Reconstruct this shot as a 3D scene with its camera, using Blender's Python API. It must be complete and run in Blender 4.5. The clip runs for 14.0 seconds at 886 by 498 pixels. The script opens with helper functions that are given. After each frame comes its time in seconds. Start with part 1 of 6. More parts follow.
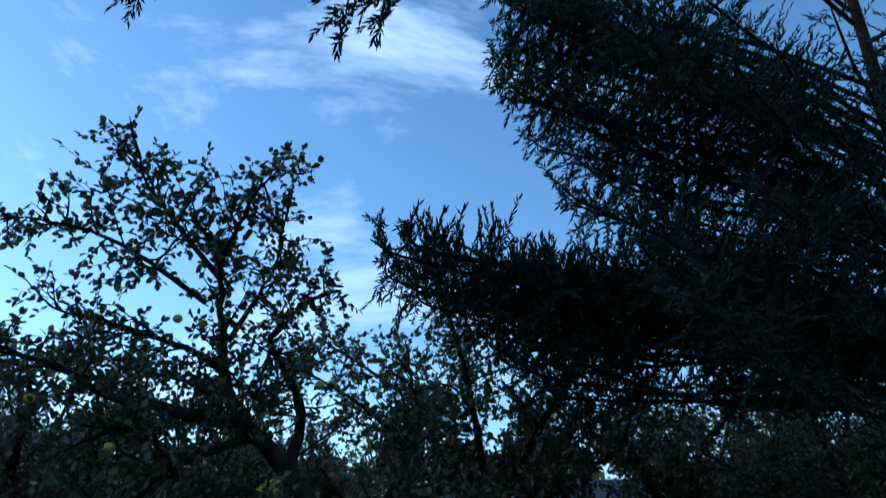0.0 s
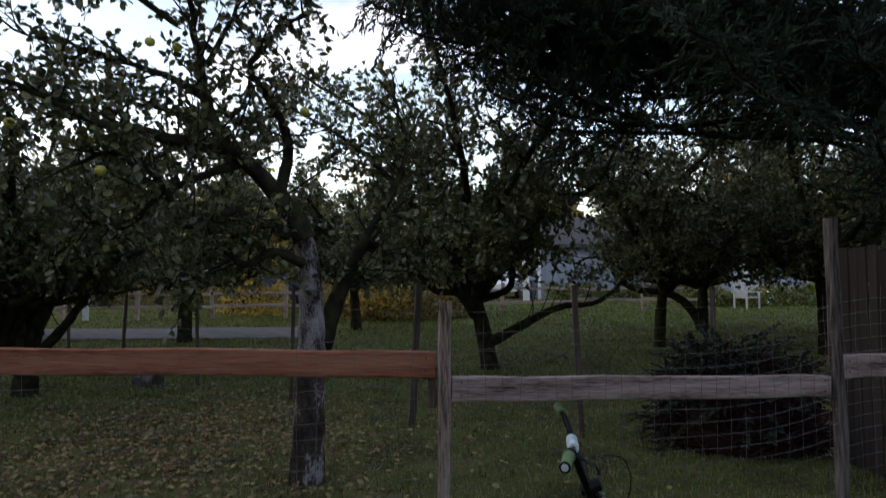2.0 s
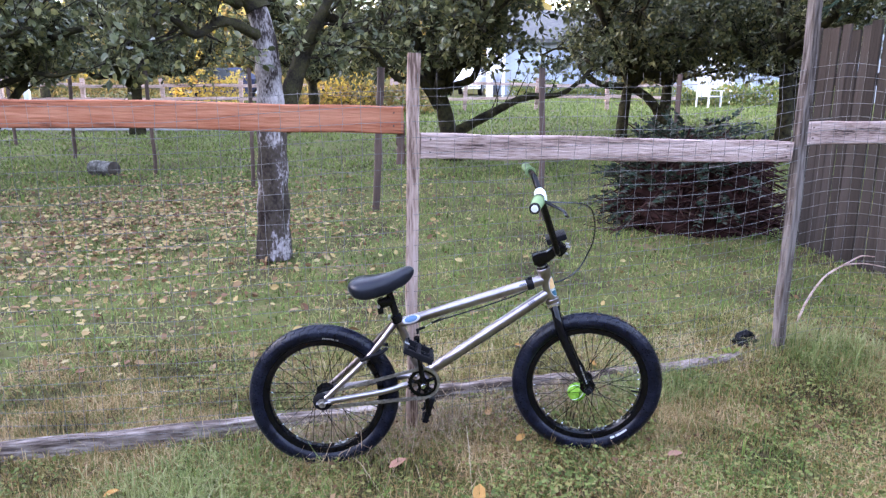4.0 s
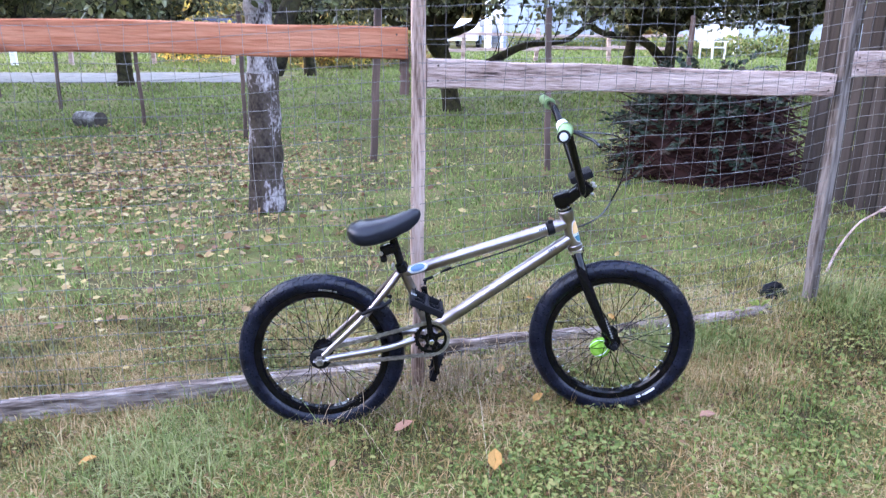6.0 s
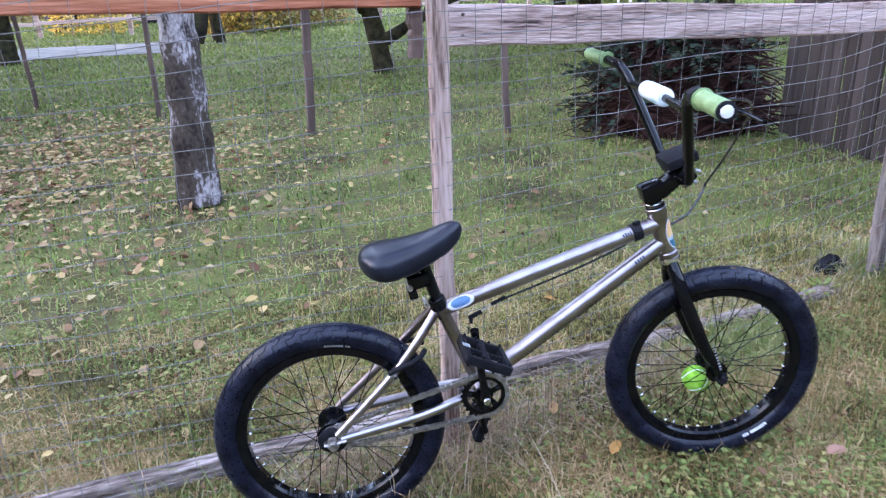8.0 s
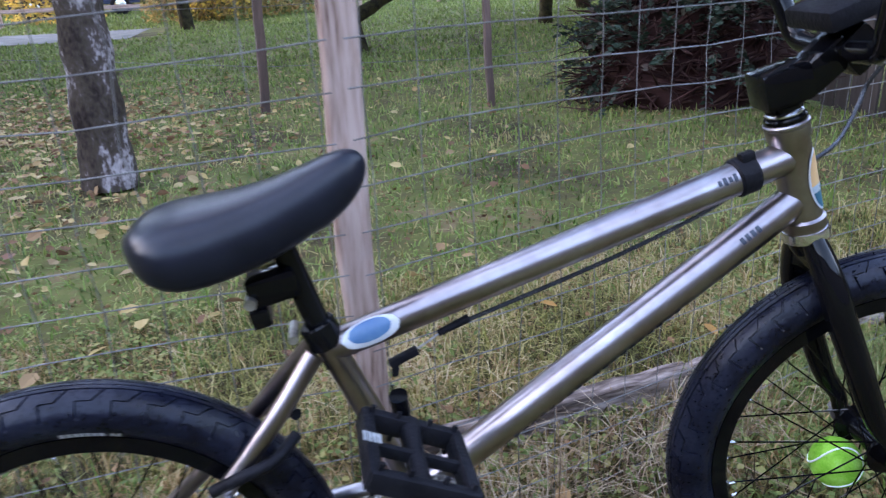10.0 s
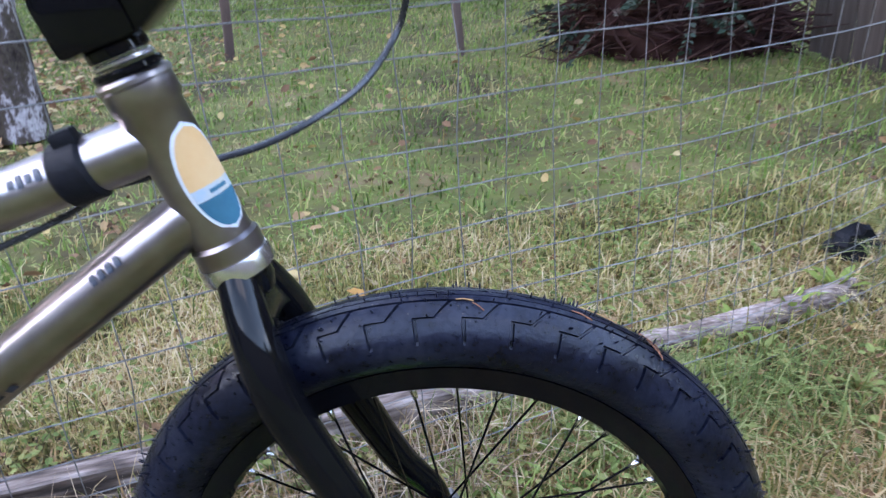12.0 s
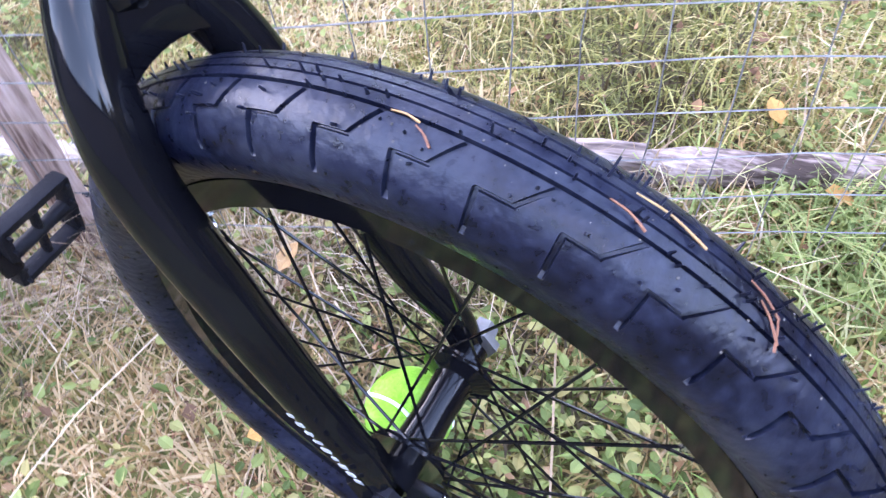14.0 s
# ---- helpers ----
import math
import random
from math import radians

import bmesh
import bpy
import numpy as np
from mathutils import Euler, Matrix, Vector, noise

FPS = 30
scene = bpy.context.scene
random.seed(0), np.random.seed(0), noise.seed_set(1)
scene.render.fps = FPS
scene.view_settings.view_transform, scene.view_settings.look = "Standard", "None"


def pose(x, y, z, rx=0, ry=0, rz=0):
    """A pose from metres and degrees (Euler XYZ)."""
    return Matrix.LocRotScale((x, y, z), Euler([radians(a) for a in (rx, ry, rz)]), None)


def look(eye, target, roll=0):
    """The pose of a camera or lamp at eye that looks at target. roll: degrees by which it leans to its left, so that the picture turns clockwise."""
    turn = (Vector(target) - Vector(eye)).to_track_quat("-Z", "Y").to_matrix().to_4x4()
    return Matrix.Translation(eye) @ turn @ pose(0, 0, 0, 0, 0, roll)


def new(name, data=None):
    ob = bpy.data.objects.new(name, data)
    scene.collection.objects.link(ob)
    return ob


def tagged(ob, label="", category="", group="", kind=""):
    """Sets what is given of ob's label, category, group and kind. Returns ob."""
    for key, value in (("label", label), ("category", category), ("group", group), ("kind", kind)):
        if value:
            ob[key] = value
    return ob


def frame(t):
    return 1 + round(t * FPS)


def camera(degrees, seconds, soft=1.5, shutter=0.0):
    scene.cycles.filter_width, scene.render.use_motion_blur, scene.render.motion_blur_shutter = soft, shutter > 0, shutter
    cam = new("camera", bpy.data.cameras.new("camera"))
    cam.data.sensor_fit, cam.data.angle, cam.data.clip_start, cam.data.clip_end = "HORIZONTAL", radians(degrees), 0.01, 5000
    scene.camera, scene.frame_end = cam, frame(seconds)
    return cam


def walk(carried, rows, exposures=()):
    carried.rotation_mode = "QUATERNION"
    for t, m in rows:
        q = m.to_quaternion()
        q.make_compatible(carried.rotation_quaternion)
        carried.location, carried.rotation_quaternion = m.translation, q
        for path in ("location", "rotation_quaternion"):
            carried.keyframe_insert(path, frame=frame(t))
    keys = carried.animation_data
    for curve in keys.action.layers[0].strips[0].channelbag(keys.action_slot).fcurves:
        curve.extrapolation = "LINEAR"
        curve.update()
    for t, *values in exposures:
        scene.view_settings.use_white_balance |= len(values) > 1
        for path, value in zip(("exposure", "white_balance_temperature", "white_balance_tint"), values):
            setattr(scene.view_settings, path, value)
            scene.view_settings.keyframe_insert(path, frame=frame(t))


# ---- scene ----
cam = camera(65.3, 14.0, soft=1.25, shutter=0.36)
METRES, EYE, TILT, LEAN, TURN = 3.21, 1.64, 24.0, 0.0, 0.0
ROWS = [
    (0.0, 0.0, 0.0, 0.0, 0.0, 0.0, -0.0),
    (0.5, 0.0003, 0.0015, -0.0107, 0.01, -5.09, 0.03),
    (1.0, 0.0017, 0.0037, -0.0215, -0.02, -9.68, 0.53),
    (1.5, 0.0001, 0.0037, -0.036, -0.08, -14.95, 0.03),
    (2.0, 0.0011, 0.0022, -0.0508, -1.1, -20.74, -0.01),
    (2.5, -0.0011, 0.0012, -0.065, -1.3, -25.42, -0.77),
    (3.0, -0.0015, -0.0014, -0.0799, -2.44, -30.14, -0.92),
    (3.5, -0.0042, -0.0049, -0.0928, -3.52, -34.65, -1.86),
    (6.0, -0.015, 0.0504, -0.1668, -4.02, -40.58, -1.95),
    (6.5, -0.019, 0.0808, -0.186, -5.92, -43.05, -2.4),
    (7.0, -0.0507, 0.1316, -0.2078, -8.39, -42.87, -2.92),
    (7.5, -0.0838, 0.1832, -0.2284, -10.99, -43.44, -2.63),
    (10.0, -0.0058, 0.4061, -0.4456, -12.84, -43.69, -2.65),
    (10.5, 0.0404, 0.4195, -0.4668, -19.65, -42.56, -5.1),
    (11.0, 0.1027, 0.4228, -0.4691, -16.86, -42.56, -4.22),
    (11.5, 0.1593, 0.4256, -0.4705, -13.04, -45.71, -3.66),
    (12.0, 0.1915, 0.4499, -0.492, -9.17, -47.75, -0.92),
    (12.5, 0.2082, 0.4736, -0.515, -4.83, -56.77, 0.63),
    (13.0, 0.2177, 0.4847, -0.5262, 1.54, -66.6, 6.36),
    (13.5, 0.2317, 0.4954, -0.5338, 9.34, -69.23, 10.63),
    (14.0, 0.2403, 0.5072, -0.543, 16.95, -71.38, 11.9),
]
EXPOSURES = [(0.0, 0.65, 5050, 0), (0.5, 0.7, 5150, 0), (1.0, 0.8, 5900, 5), (1.5, 0.9, 7300, 14), (2.0, 1.45, 8900, 20), (2.5, 2.35, 9000, 25), (3.0, 3.2, 8700, 29), (3.5, 4.2, 8200, 30), (6.0, 4.65, 7500, 28), (7.5, 4.5, 7500, 27), (10.0, 3.95, 7600, 25), (11.0, 3.85, 7900, 22), (12.0, 4.4, 7700, 23), (12.5, 4.6, 7900, 29), (13.0, 5.05, 7800, 33), (13.5, 5.22, 7800, 35), (14.0, 5.4, 7600, 34)]
walk(cam, [(t, pose(0, 0, EYE, TILT, LEAN, TURN) @ pose(METRES * x, METRES * y, METRES * z, 90 + pitch, roll, yaw)) for t, x, y, z, yaw, pitch, roll in ROWS], EXPOSURES)

# ---- sky and sun: soft evening light, no hard shadows ----
SUN_ELEVATION, SUN_ROTATION = radians(16), radians(-72)
world = bpy.data.worlds.new("sky")
scene.world = world
world.use_nodes = True
wn, wl = world.node_tree.nodes, world.node_tree.links
sky = wn.new("ShaderNodeTexSky")
sky.sky_type, sky.sun_disc = "NISHITA", False
sky.sun_elevation, sky.sun_rotation, sky.air_density, sky.dust_density, sky.ozone_density = SUN_ELEVATION, SUN_ROTATION, 1.0, 0.4, 2.2
coords = wn.new("ShaderNodeTexCoord")
stretch = wn.new("ShaderNodeMapping")
stretch.inputs["Scale"].default_value = (1.0, 1.0, 2.2)
clouds = wn.new("ShaderNodeTexNoise")
clouds.inputs["Scale"].default_value, clouds.inputs["Detail"].default_value, clouds.inputs["Roughness"].default_value = 2.1, 8.0, 0.62
clouds.inputs["Distortion"].default_value = 0.5
cloud_edge = wn.new("ShaderNodeValToRGB")
cloud_edge.color_ramp.elements[0].position, cloud_edge.color_ramp.elements[1].position = 0.53, 0.84
mixer = wn.new("ShaderNodeMix")
mixer.data_type = "RGBA"
mixer.inputs[7].default_value = (5.6, 6.0, 7.0, 1)
wl.new(coords.outputs["Generated"], stretch.inputs["Vector"])
wl.new(stretch.outputs["Vector"], clouds.inputs["Vector"])
wl.new(clouds.outputs["Fac"], cloud_edge.inputs["Fac"])
wl.new(cloud_edge.outputs["Color"], mixer.inputs[0])
wl.new(sky.outputs["Color"], mixer.inputs[6])
wl.new(mixer.outputs[2], wn["Background"].inputs["Color"])
wn["Background"].inputs["Strength"].default_value = 0.15

sun = new("sun", bpy.data.lights.new("sun", "SUN"))
sun.data.energy, sun.data.angle, sun.data.color = 0.05, radians(40), (1.0, 0.95, 0.88)
sun.matrix_world = look((math.sin(SUN_ROTATION) * 20, math.cos(SUN_ROTATION) * 20, 20 * math.tan(SUN_ELEVATION) + 2), (0, 3, 1))


# ---- building helpers ----
class Geo:
    """Collects vertices and faces of one mesh."""

    def __init__(self):
        self.v, self.f, self.n = [], [], 0

    def add(self, verts, faces):
        self.v.append(np.asarray(verts, float).reshape(-1, 3))
        self.f += [tuple(i + self.n for i in f) for f in faces]
        self.n += len(self.v[-1])
        return self

    def tube(self, pts, radii, sides=8, caps=True, flat=1.0):
        pts = np.asarray(pts, float)
        radii = np.full(len(pts), radii, float) if np.isscalar(radii) else np.asarray(radii, float)
        ways = np.gradient(pts, axis=0)
        ways /= np.maximum(np.linalg.norm(ways, axis=1, keepdims=True), 1e-9)
        side = np.cross(ways[0], (0, 0, 1) if abs(ways[0][2]) < 0.9 else (1, 0, 0))
        rings = []
        for p, w, r in zip(pts, ways, radii):
            side = side - w * (side @ w)
            side /= max(np.linalg.norm(side), 1e-9)
            up = np.cross(side, w)
            a = np.arange(sides) * 2 * np.pi / sides
            rings.append(p + r * (np.cos(a)[:, None] * side + flat * np.sin(a)[:, None] * up))
        faces = [(i * sides + j, i * sides + (j + 1) % sides, (i + 1) * sides + (j + 1) % sides, (i + 1) * sides + j) for i in range(len(pts) - 1) for j in range(sides)]
        if caps:
            faces += [tuple(range(sides))[::-1], tuple(range((len(pts) - 1) * sides, len(pts) * sides))]
        return self.add(np.concatenate(rings), faces)

    def box(self, size, m=None, bevel=0.0):
        bm = bmesh.new()
        bmesh.ops.create_cube(bm, size=1, matrix=Matrix.Diagonal((*size, 1)))
        if bevel:
            bmesh.ops.bevel(bm, geom=bm.edges[:], offset=bevel, segments=2, affect="EDGES", profile=0.6)
        if m is not None:
            bm.transform(m)
        bm.verts.index_update()
        self.add([v.co[:] for v in bm.verts], [[v.index for v in f.verts] for f in bm.faces])
        bm.free()
        return self

    def lathe(self, profile, steps=48, closed=False):
        """Turns a profile of (radius, y) about the y axis."""
        profile = np.asarray(profile, float)
        k = len(profile)
        a = np.arange(steps) * 2 * np.pi / steps
        verts = np.stack([np.cos(a)[:, None] * profile[:, 0], np.broadcast_to(profile[:, 1], (steps, k)), np.sin(a)[:, None] * profile[:, 0]], -1)
        span = k if closed else k - 1
        faces = [(i * k + j, i * k + (j + 1) % k, (i + 1) % steps * k + (j + 1) % k, (i + 1) % steps * k + j) for i in range(steps) for j in range(span)]
        return self.add(verts.reshape(-1, 3), faces)

    def moved(self, m):
        r, t = np.array(m.to_3x3()), np.array(m.translation)
        self.v = [v @ r.T + t for v in self.v]
        return self

    def mesh(self, name, smooth=True):
        me = bpy.data.meshes.new(name)
        me.from_pydata(np.concatenate(self.v).tolist(), [], self.f)
        me.polygons.foreach_set("use_smooth", np.full(len(me.polygons), smooth))
        me.update()
        return me


def quick_mesh(name, verts, faces, smooth=False):
    """A mesh of many triangles or quads from arrays."""
    me = bpy.data.meshes.new(name)
    n, k = faces.shape
    me.vertices.add(len(verts))
    me.vertices.foreach_set("co", np.ascontiguousarray(verts, dtype=np.float32).ravel())
    me.loops.add(n * k)
    me.loops.foreach_set("vertex_index", np.ascontiguousarray(faces, dtype=np.int32).ravel())
    me.polygons.add(n)
    me.polygons.foreach_set("loop_start", np.arange(0, n * k, k, dtype=np.int32))
    me.polygons.foreach_set("use_smooth", np.full(n, smooth))
    me.update(calc_edges=True)
    return me


def part(name, geo, material, parent=None, label="", m=None, smooth=True, sharp=40):
    """Links a Geo or a mesh as one object, under its thing where parent is given."""
    me = geo.mesh(name, smooth) if isinstance(geo, Geo) else geo
    if material is not None and not me.materials:
        me.materials.append(material)
    if isinstance(geo, Geo) and smooth:
        me.set_sharp_from_angle(angle=radians(sharp))
    ob = new(name, me)
    ob.parent = parent
    if m is not None:
        ob.matrix_basis = m
    return tagged(ob, label)


def thing(name, label, category, m=None, group="", kind=""):
    ob = new(name)
    if m is not None:
        ob.matrix_basis = m
    return tagged(ob, label, category, group, kind)


def smooth_path(pts, n=5):
    """A rounded line through the points."""
    p = np.asarray(pts, float)
    p = np.concatenate([2 * p[:1] - p[1:2], p, 2 * p[-1:] - p[-2:-1]])
    out = []
    for i in range(1, len(p) - 2):
        for s in np.arange(n) / n:
            out.append(0.5 * (2 * p[i] + (p[i + 1] - p[i - 1]) * s + (2 * p[i - 1] - 5 * p[i] + 4 * p[i + 1] - p[i + 2]) * s**2 + (3 * p[i] - p[i - 1] - 3 * p[i + 1] + p[i + 2]) * s**3))
    return np.array(out + [p[-2]])


def ground_z(x, y):
    """Height of the lawn: nearly level, rising gently behind the orchard."""
    x, y = np.asarray(x, float), np.asarray(y, float)
    rise = np.where((y > 4) & (y < 8), 0.03 * (y - 4) ** 2 / 8, np.where(y >= 8, 0.03 * np.clip(y - 6, 0, 45), 0))
    bumps = 0.008 * np.sin(1.7 * x + 0.6 * y) + 0.006 * np.sin(2.9 * y - 1.1 * x)
    bank = 0.1 * np.exp(-((x - 2.0) ** 2 + (y - 3.2) ** 2) / 0.25)
    return bank + 0.001 + 0.044 * np.clip(x, -0.8, 0.9) + rise + bumps


# ---- materials ----
def mat(name, colours, scale=8.0, rough=0.6, metal=0.0, bump=0.0, bump_scale=60.0, stretch=(1, 1, 1), random_by="", spread=0.6, fine=0.25, rough_spread=0.1, coat=0.0, spec=0.5):
    """Paint, wood, metal or rubber: colours blend by noise at two scales, and by piece where random_by is object or island."""
    m = bpy.data.materials.new(name)
    m.use_nodes = True
    nodes, links = m.node_tree.nodes, m.node_tree.links
    bsdf = nodes["Principled BSDF"]
    tex, mapping = nodes.new("ShaderNodeTexCoord"), nodes.new("ShaderNodeMapping")
    mapping.inputs["Scale"].default_value = stretch
    links.new(tex.outputs["Object"], mapping.inputs["Vector"])
    big, small = nodes.new("ShaderNodeTexNoise"), nodes.new("ShaderNodeTexNoise")
    for node, s in ((big, scale), (small, scale * 9)):
        node.inputs["Scale"].default_value, node.inputs["Detail"].default_value = s, 5.0
        links.new(mapping.outputs["Vector"], node.inputs["Vector"])
    total = nodes.new("ShaderNodeMath")
    total.operation = "MULTIPLY_ADD"
    total.inputs[1].default_value = fine
    links.new(small.outputs["Fac"], total.inputs[0])
    links.new(big.outputs["Fac"], total.inputs[2])
    value = total
    if random_by:
        info = nodes.new("ShaderNodeObjectInfo") if random_by == "object" else nodes.new("ShaderNodeNewGeometry")
        mixed = nodes.new("ShaderNodeMath")
        mixed.operation = "MULTIPLY_ADD"
        mixed.inputs[1].default_value = spread
        links.new(info.outputs["Random" if random_by == "object" else "Random Per Island"], mixed.inputs[0])
        links.new(total.outputs[0], mixed.inputs[2])
        value = mixed
    shift = nodes.new("ShaderNodeMapRange")
    top = 0.5 + fine / 2 + (spread / 2 if random_by else 0)
    width = 0.2 + (spread / 2 if random_by else 0)
    shift.inputs["From Min"].default_value, shift.inputs["From Max"].default_value = top - width, top + width
    links.new(value.outputs[0], shift.inputs["Value"])
    ramp = nodes.new("ShaderNodeValToRGB")
    links.new(shift.outputs["Result"], ramp.inputs["Fac"])
    steps = ramp.color_ramp.elements
    for i, c in enumerate(colours):
        e = steps[i] if i < 2 else steps.new(1.0)
        e.color = (*c, 1)
    for i in range(len(colours)):
        steps[i].position = i / max(1, len(colours) - 1)
    for i, c in enumerate(colours):
        steps[i].color = (*c, 1)
    links.new(ramp.outputs["Color"], bsdf.inputs["Base Color"])
    bsdf.inputs["Metallic"].default_value, bsdf.inputs["Specular IOR Level"].default_value = metal, spec
    gloss = nodes.new("ShaderNodeMapRange")
    gloss.inputs["To Min"].default_value, gloss.inputs["To Max"].default_value = max(0.03, rough - rough_spread), min(1, rough + rough_spread)
    links.new(small.outputs["Fac"], gloss.inputs["Value"])
    links.new(gloss.outputs["Result"], bsdf.inputs["Roughness"])
    if coat:
        bsdf.inputs["Coat Weight"].default_value, bsdf.inputs["Coat Roughness"].default_value = coat, 0.15
    if bump:
        grain, relief = nodes.new("ShaderNodeTexNoise"), nodes.new("ShaderNodeBump")
        grain.inputs["Scale"].default_value, grain.inputs["Detail"].default_value = bump_scale, 6.0
        links.new(mapping.outputs["Vector"], grain.inputs["Vector"])
        links.new(grain.outputs["Fac"], relief.inputs["Height"])
        relief.inputs["Strength"].default_value, relief.inputs["Distance"].default_value = bump, 0.01
        links.new(relief.outputs["Normal"], bsdf.inputs["Normal"])
    return m


def leaf_mat(name, colours, rough=0.55, through_leaf=0.35, patch=0.0, patch_scale=1.5, spec=0.2):
    """Leaves and blades: each its own tint, some light passing through."""
    m = bpy.data.materials.new(name)
    m.use_nodes = True
    nodes, links = m.node_tree.nodes, m.node_tree.links
    bsdf, out = nodes["Principled BSDF"], nodes["Material Output"]
    geo, ramp = nodes.new("ShaderNodeNewGeometry"), nodes.new("ShaderNodeValToRGB")
    if patch:
        # whole patches lean to one end of the colours
        cloud, share, total = nodes.new("ShaderNodeTexNoise"), nodes.new("ShaderNodeMapRange"), nodes.new("ShaderNodeMath")
        cloud.inputs["Scale"].default_value, cloud.inputs["Detail"].default_value = patch_scale, 4.0
        links.new(nodes.new("ShaderNodeTexCoord").outputs["Object"], cloud.inputs["Vector"])
        share.inputs["From Min"].default_value, share.inputs["From Max"].default_value = 0.3, 0.7
        share.inputs["To Min"].default_value, share.inputs["To Max"].default_value = -patch, patch
        links.new(cloud.outputs["Fac"], share.inputs["Value"])
        total.use_clamp = True
        links.new(geo.outputs["Random Per Island"], total.inputs[0])
        links.new(share.outputs["Result"], total.inputs[1])
        links.new(total.outputs[0], ramp.inputs["Fac"])
    else:
        links.new(geo.outputs["Random Per Island"], ramp.inputs["Fac"])
    steps = ramp.color_ramp.elements
    while len(steps) < len(colours):
        steps.new(0.5)
    for i in range(len(colours)):
        steps[i].position = i / (len(colours) - 1)
    for i, c in enumerate(colours):
        steps[i].color = (*c, 1)
    links.new(ramp.outputs["Color"], bsdf.inputs["Base Color"])
    bsdf.inputs["Roughness"].default_value, bsdf.inputs["Specular IOR Level"].default_value = rough, spec
    glow, mix = nodes.new("ShaderNodeBsdfTranslucent"), nodes.new("ShaderNodeMixShader")
    links.new(ramp.outputs["Color"], glow.inputs["Color"])
    mix.inputs[0].default_value = through_leaf
    links.new(bsdf.outputs[0], mix.inputs[1])
    links.new(glow.outputs[0], mix.inputs[2])
    links.new(mix.outputs[0], out.inputs["Surface"])
    return m


M_LAWN = mat("lawn_soil", [(0.05, 0.036, 0.02), (0.085, 0.075, 0.03), (0.095, 0.105, 0.03), (0.16, 0.11, 0.06)], 1.3, 0.95, bump=0.8, bump_scale=40, fine=0.6, spec=0.1)
M_GRASS = leaf_mat("grass_blade", [(0.055, 0.038, 0.018), (0.105, 0.105, 0.032), (0.165, 0.165, 0.05), (0.23, 0.165, 0.06), (0.31, 0.188, 0.085), (0.385, 0.25, 0.12), (0.48, 0.34, 0.19)], patch=0.6, patch_scale=2.4)
M_GREEN_GRASS = leaf_mat("green_grass_blade", [(0.052, 0.085, 0.019), (0.108, 0.182, 0.04), (0.165, 0.25, 0.06), (0.235, 0.272, 0.085), (0.35, 0.28, 0.13)], patch=0.55, patch_scale=1.6)
M_BRIGHT_GRASS = leaf_mat("bright_lawn_blade", [(0.09, 0.125, 0.035), (0.135, 0.185, 0.05), (0.19, 0.24, 0.07)], patch=0.3, patch_scale=0.4)
M_LUSH_GRASS = leaf_mat("lush_blade", [(0.1, 0.135, 0.04), (0.17, 0.21, 0.066), (0.25, 0.28, 0.1), (0.35, 0.33, 0.16)], patch=0.3, patch_scale=3.0)
M_PALE_GRASS = leaf_mat("pale_blade", [(0.17, 0.16, 0.05), (0.29, 0.27, 0.08), (0.4, 0.33, 0.13), (0.5, 0.38, 0.2), (0.56, 0.44, 0.28)], patch=0.5, patch_scale=2.4)
M_DEAD_GRASS = leaf_mat("dead_grass_blade", [(0.14, 0.09, 0.055), (0.25, 0.17, 0.105), (0.37, 0.27, 0.175), (0.46, 0.36, 0.25)], through_leaf=0.2)
M_YELLOW_WEED = leaf_mat("yellow_green_weed", [(0.12, 0.19, 0.04), (0.18, 0.25, 0.055), (0.3, 0.31, 0.09)])
M_CLOVER = leaf_mat("clover_leaf", [(0.07, 0.1, 0.028), (0.13, 0.17, 0.045), (0.22, 0.25, 0.08), (0.3, 0.24, 0.09)])
M_LITTER = leaf_mat("brown_litter", [(0.08, 0.04, 0.022), (0.15, 0.075, 0.04), (0.22, 0.12, 0.06), (0.3, 0.19, 0.1)], 0.8, 0.1)
M_FALLEN = leaf_mat("fallen_leaf", [(0.13, 0.06, 0.035), (0.22, 0.115, 0.065), (0.33, 0.2, 0.1), (0.42, 0.29, 0.12), (0.42, 0.32, 0.17), (0.2, 0.09, 0.06)], 0.7, 0.2)
M_APPLE_LEAF = leaf_mat("apple_leaf", [(0.034, 0.044, 0.017), (0.06, 0.073, 0.03), (0.092, 0.105, 0.048), (0.14, 0.145, 0.068), (0.27, 0.25, 0.1)], 0.36, 0.3, spec=0.5)
M_YELLOW_LEAF = leaf_mat("autumn_leaf", [(0.46, 0.33, 0.06), (0.6, 0.43, 0.09), (0.68, 0.49, 0.11), (0.5, 0.29, 0.08), (0.24, 0.21, 0.08), (0.3, 0.2, 0.1)], through_leaf=0.5)
M_WOODS_LEAF = leaf_mat("woods_leaf", [(0.09, 0.1, 0.035), (0.19, 0.17, 0.06), (0.32, 0.24, 0.08), (0.42, 0.28, 0.1), (0.3, 0.17, 0.08)], through_leaf=0.5)
M_NEEDLE = leaf_mat("fir_needle", [(0.018, 0.03, 0.023), (0.032, 0.054, 0.037), (0.054, 0.085, 0.06)], 0.8, 0.08, spec=0.06)
M_BARK = mat("apple_bark", [(0.016, 0.01, 0.009), (0.035, 0.024, 0.021), (0.055, 0.042, 0.03), (0.075, 0.055, 0.05), (0.3, 0.26, 0.26), (0.4, 0.35, 0.345)], 6, 0.9, bump=1.0, bump_scale=30, stretch=(1, 1, 0.6), fine=0.45, spec=0.15)
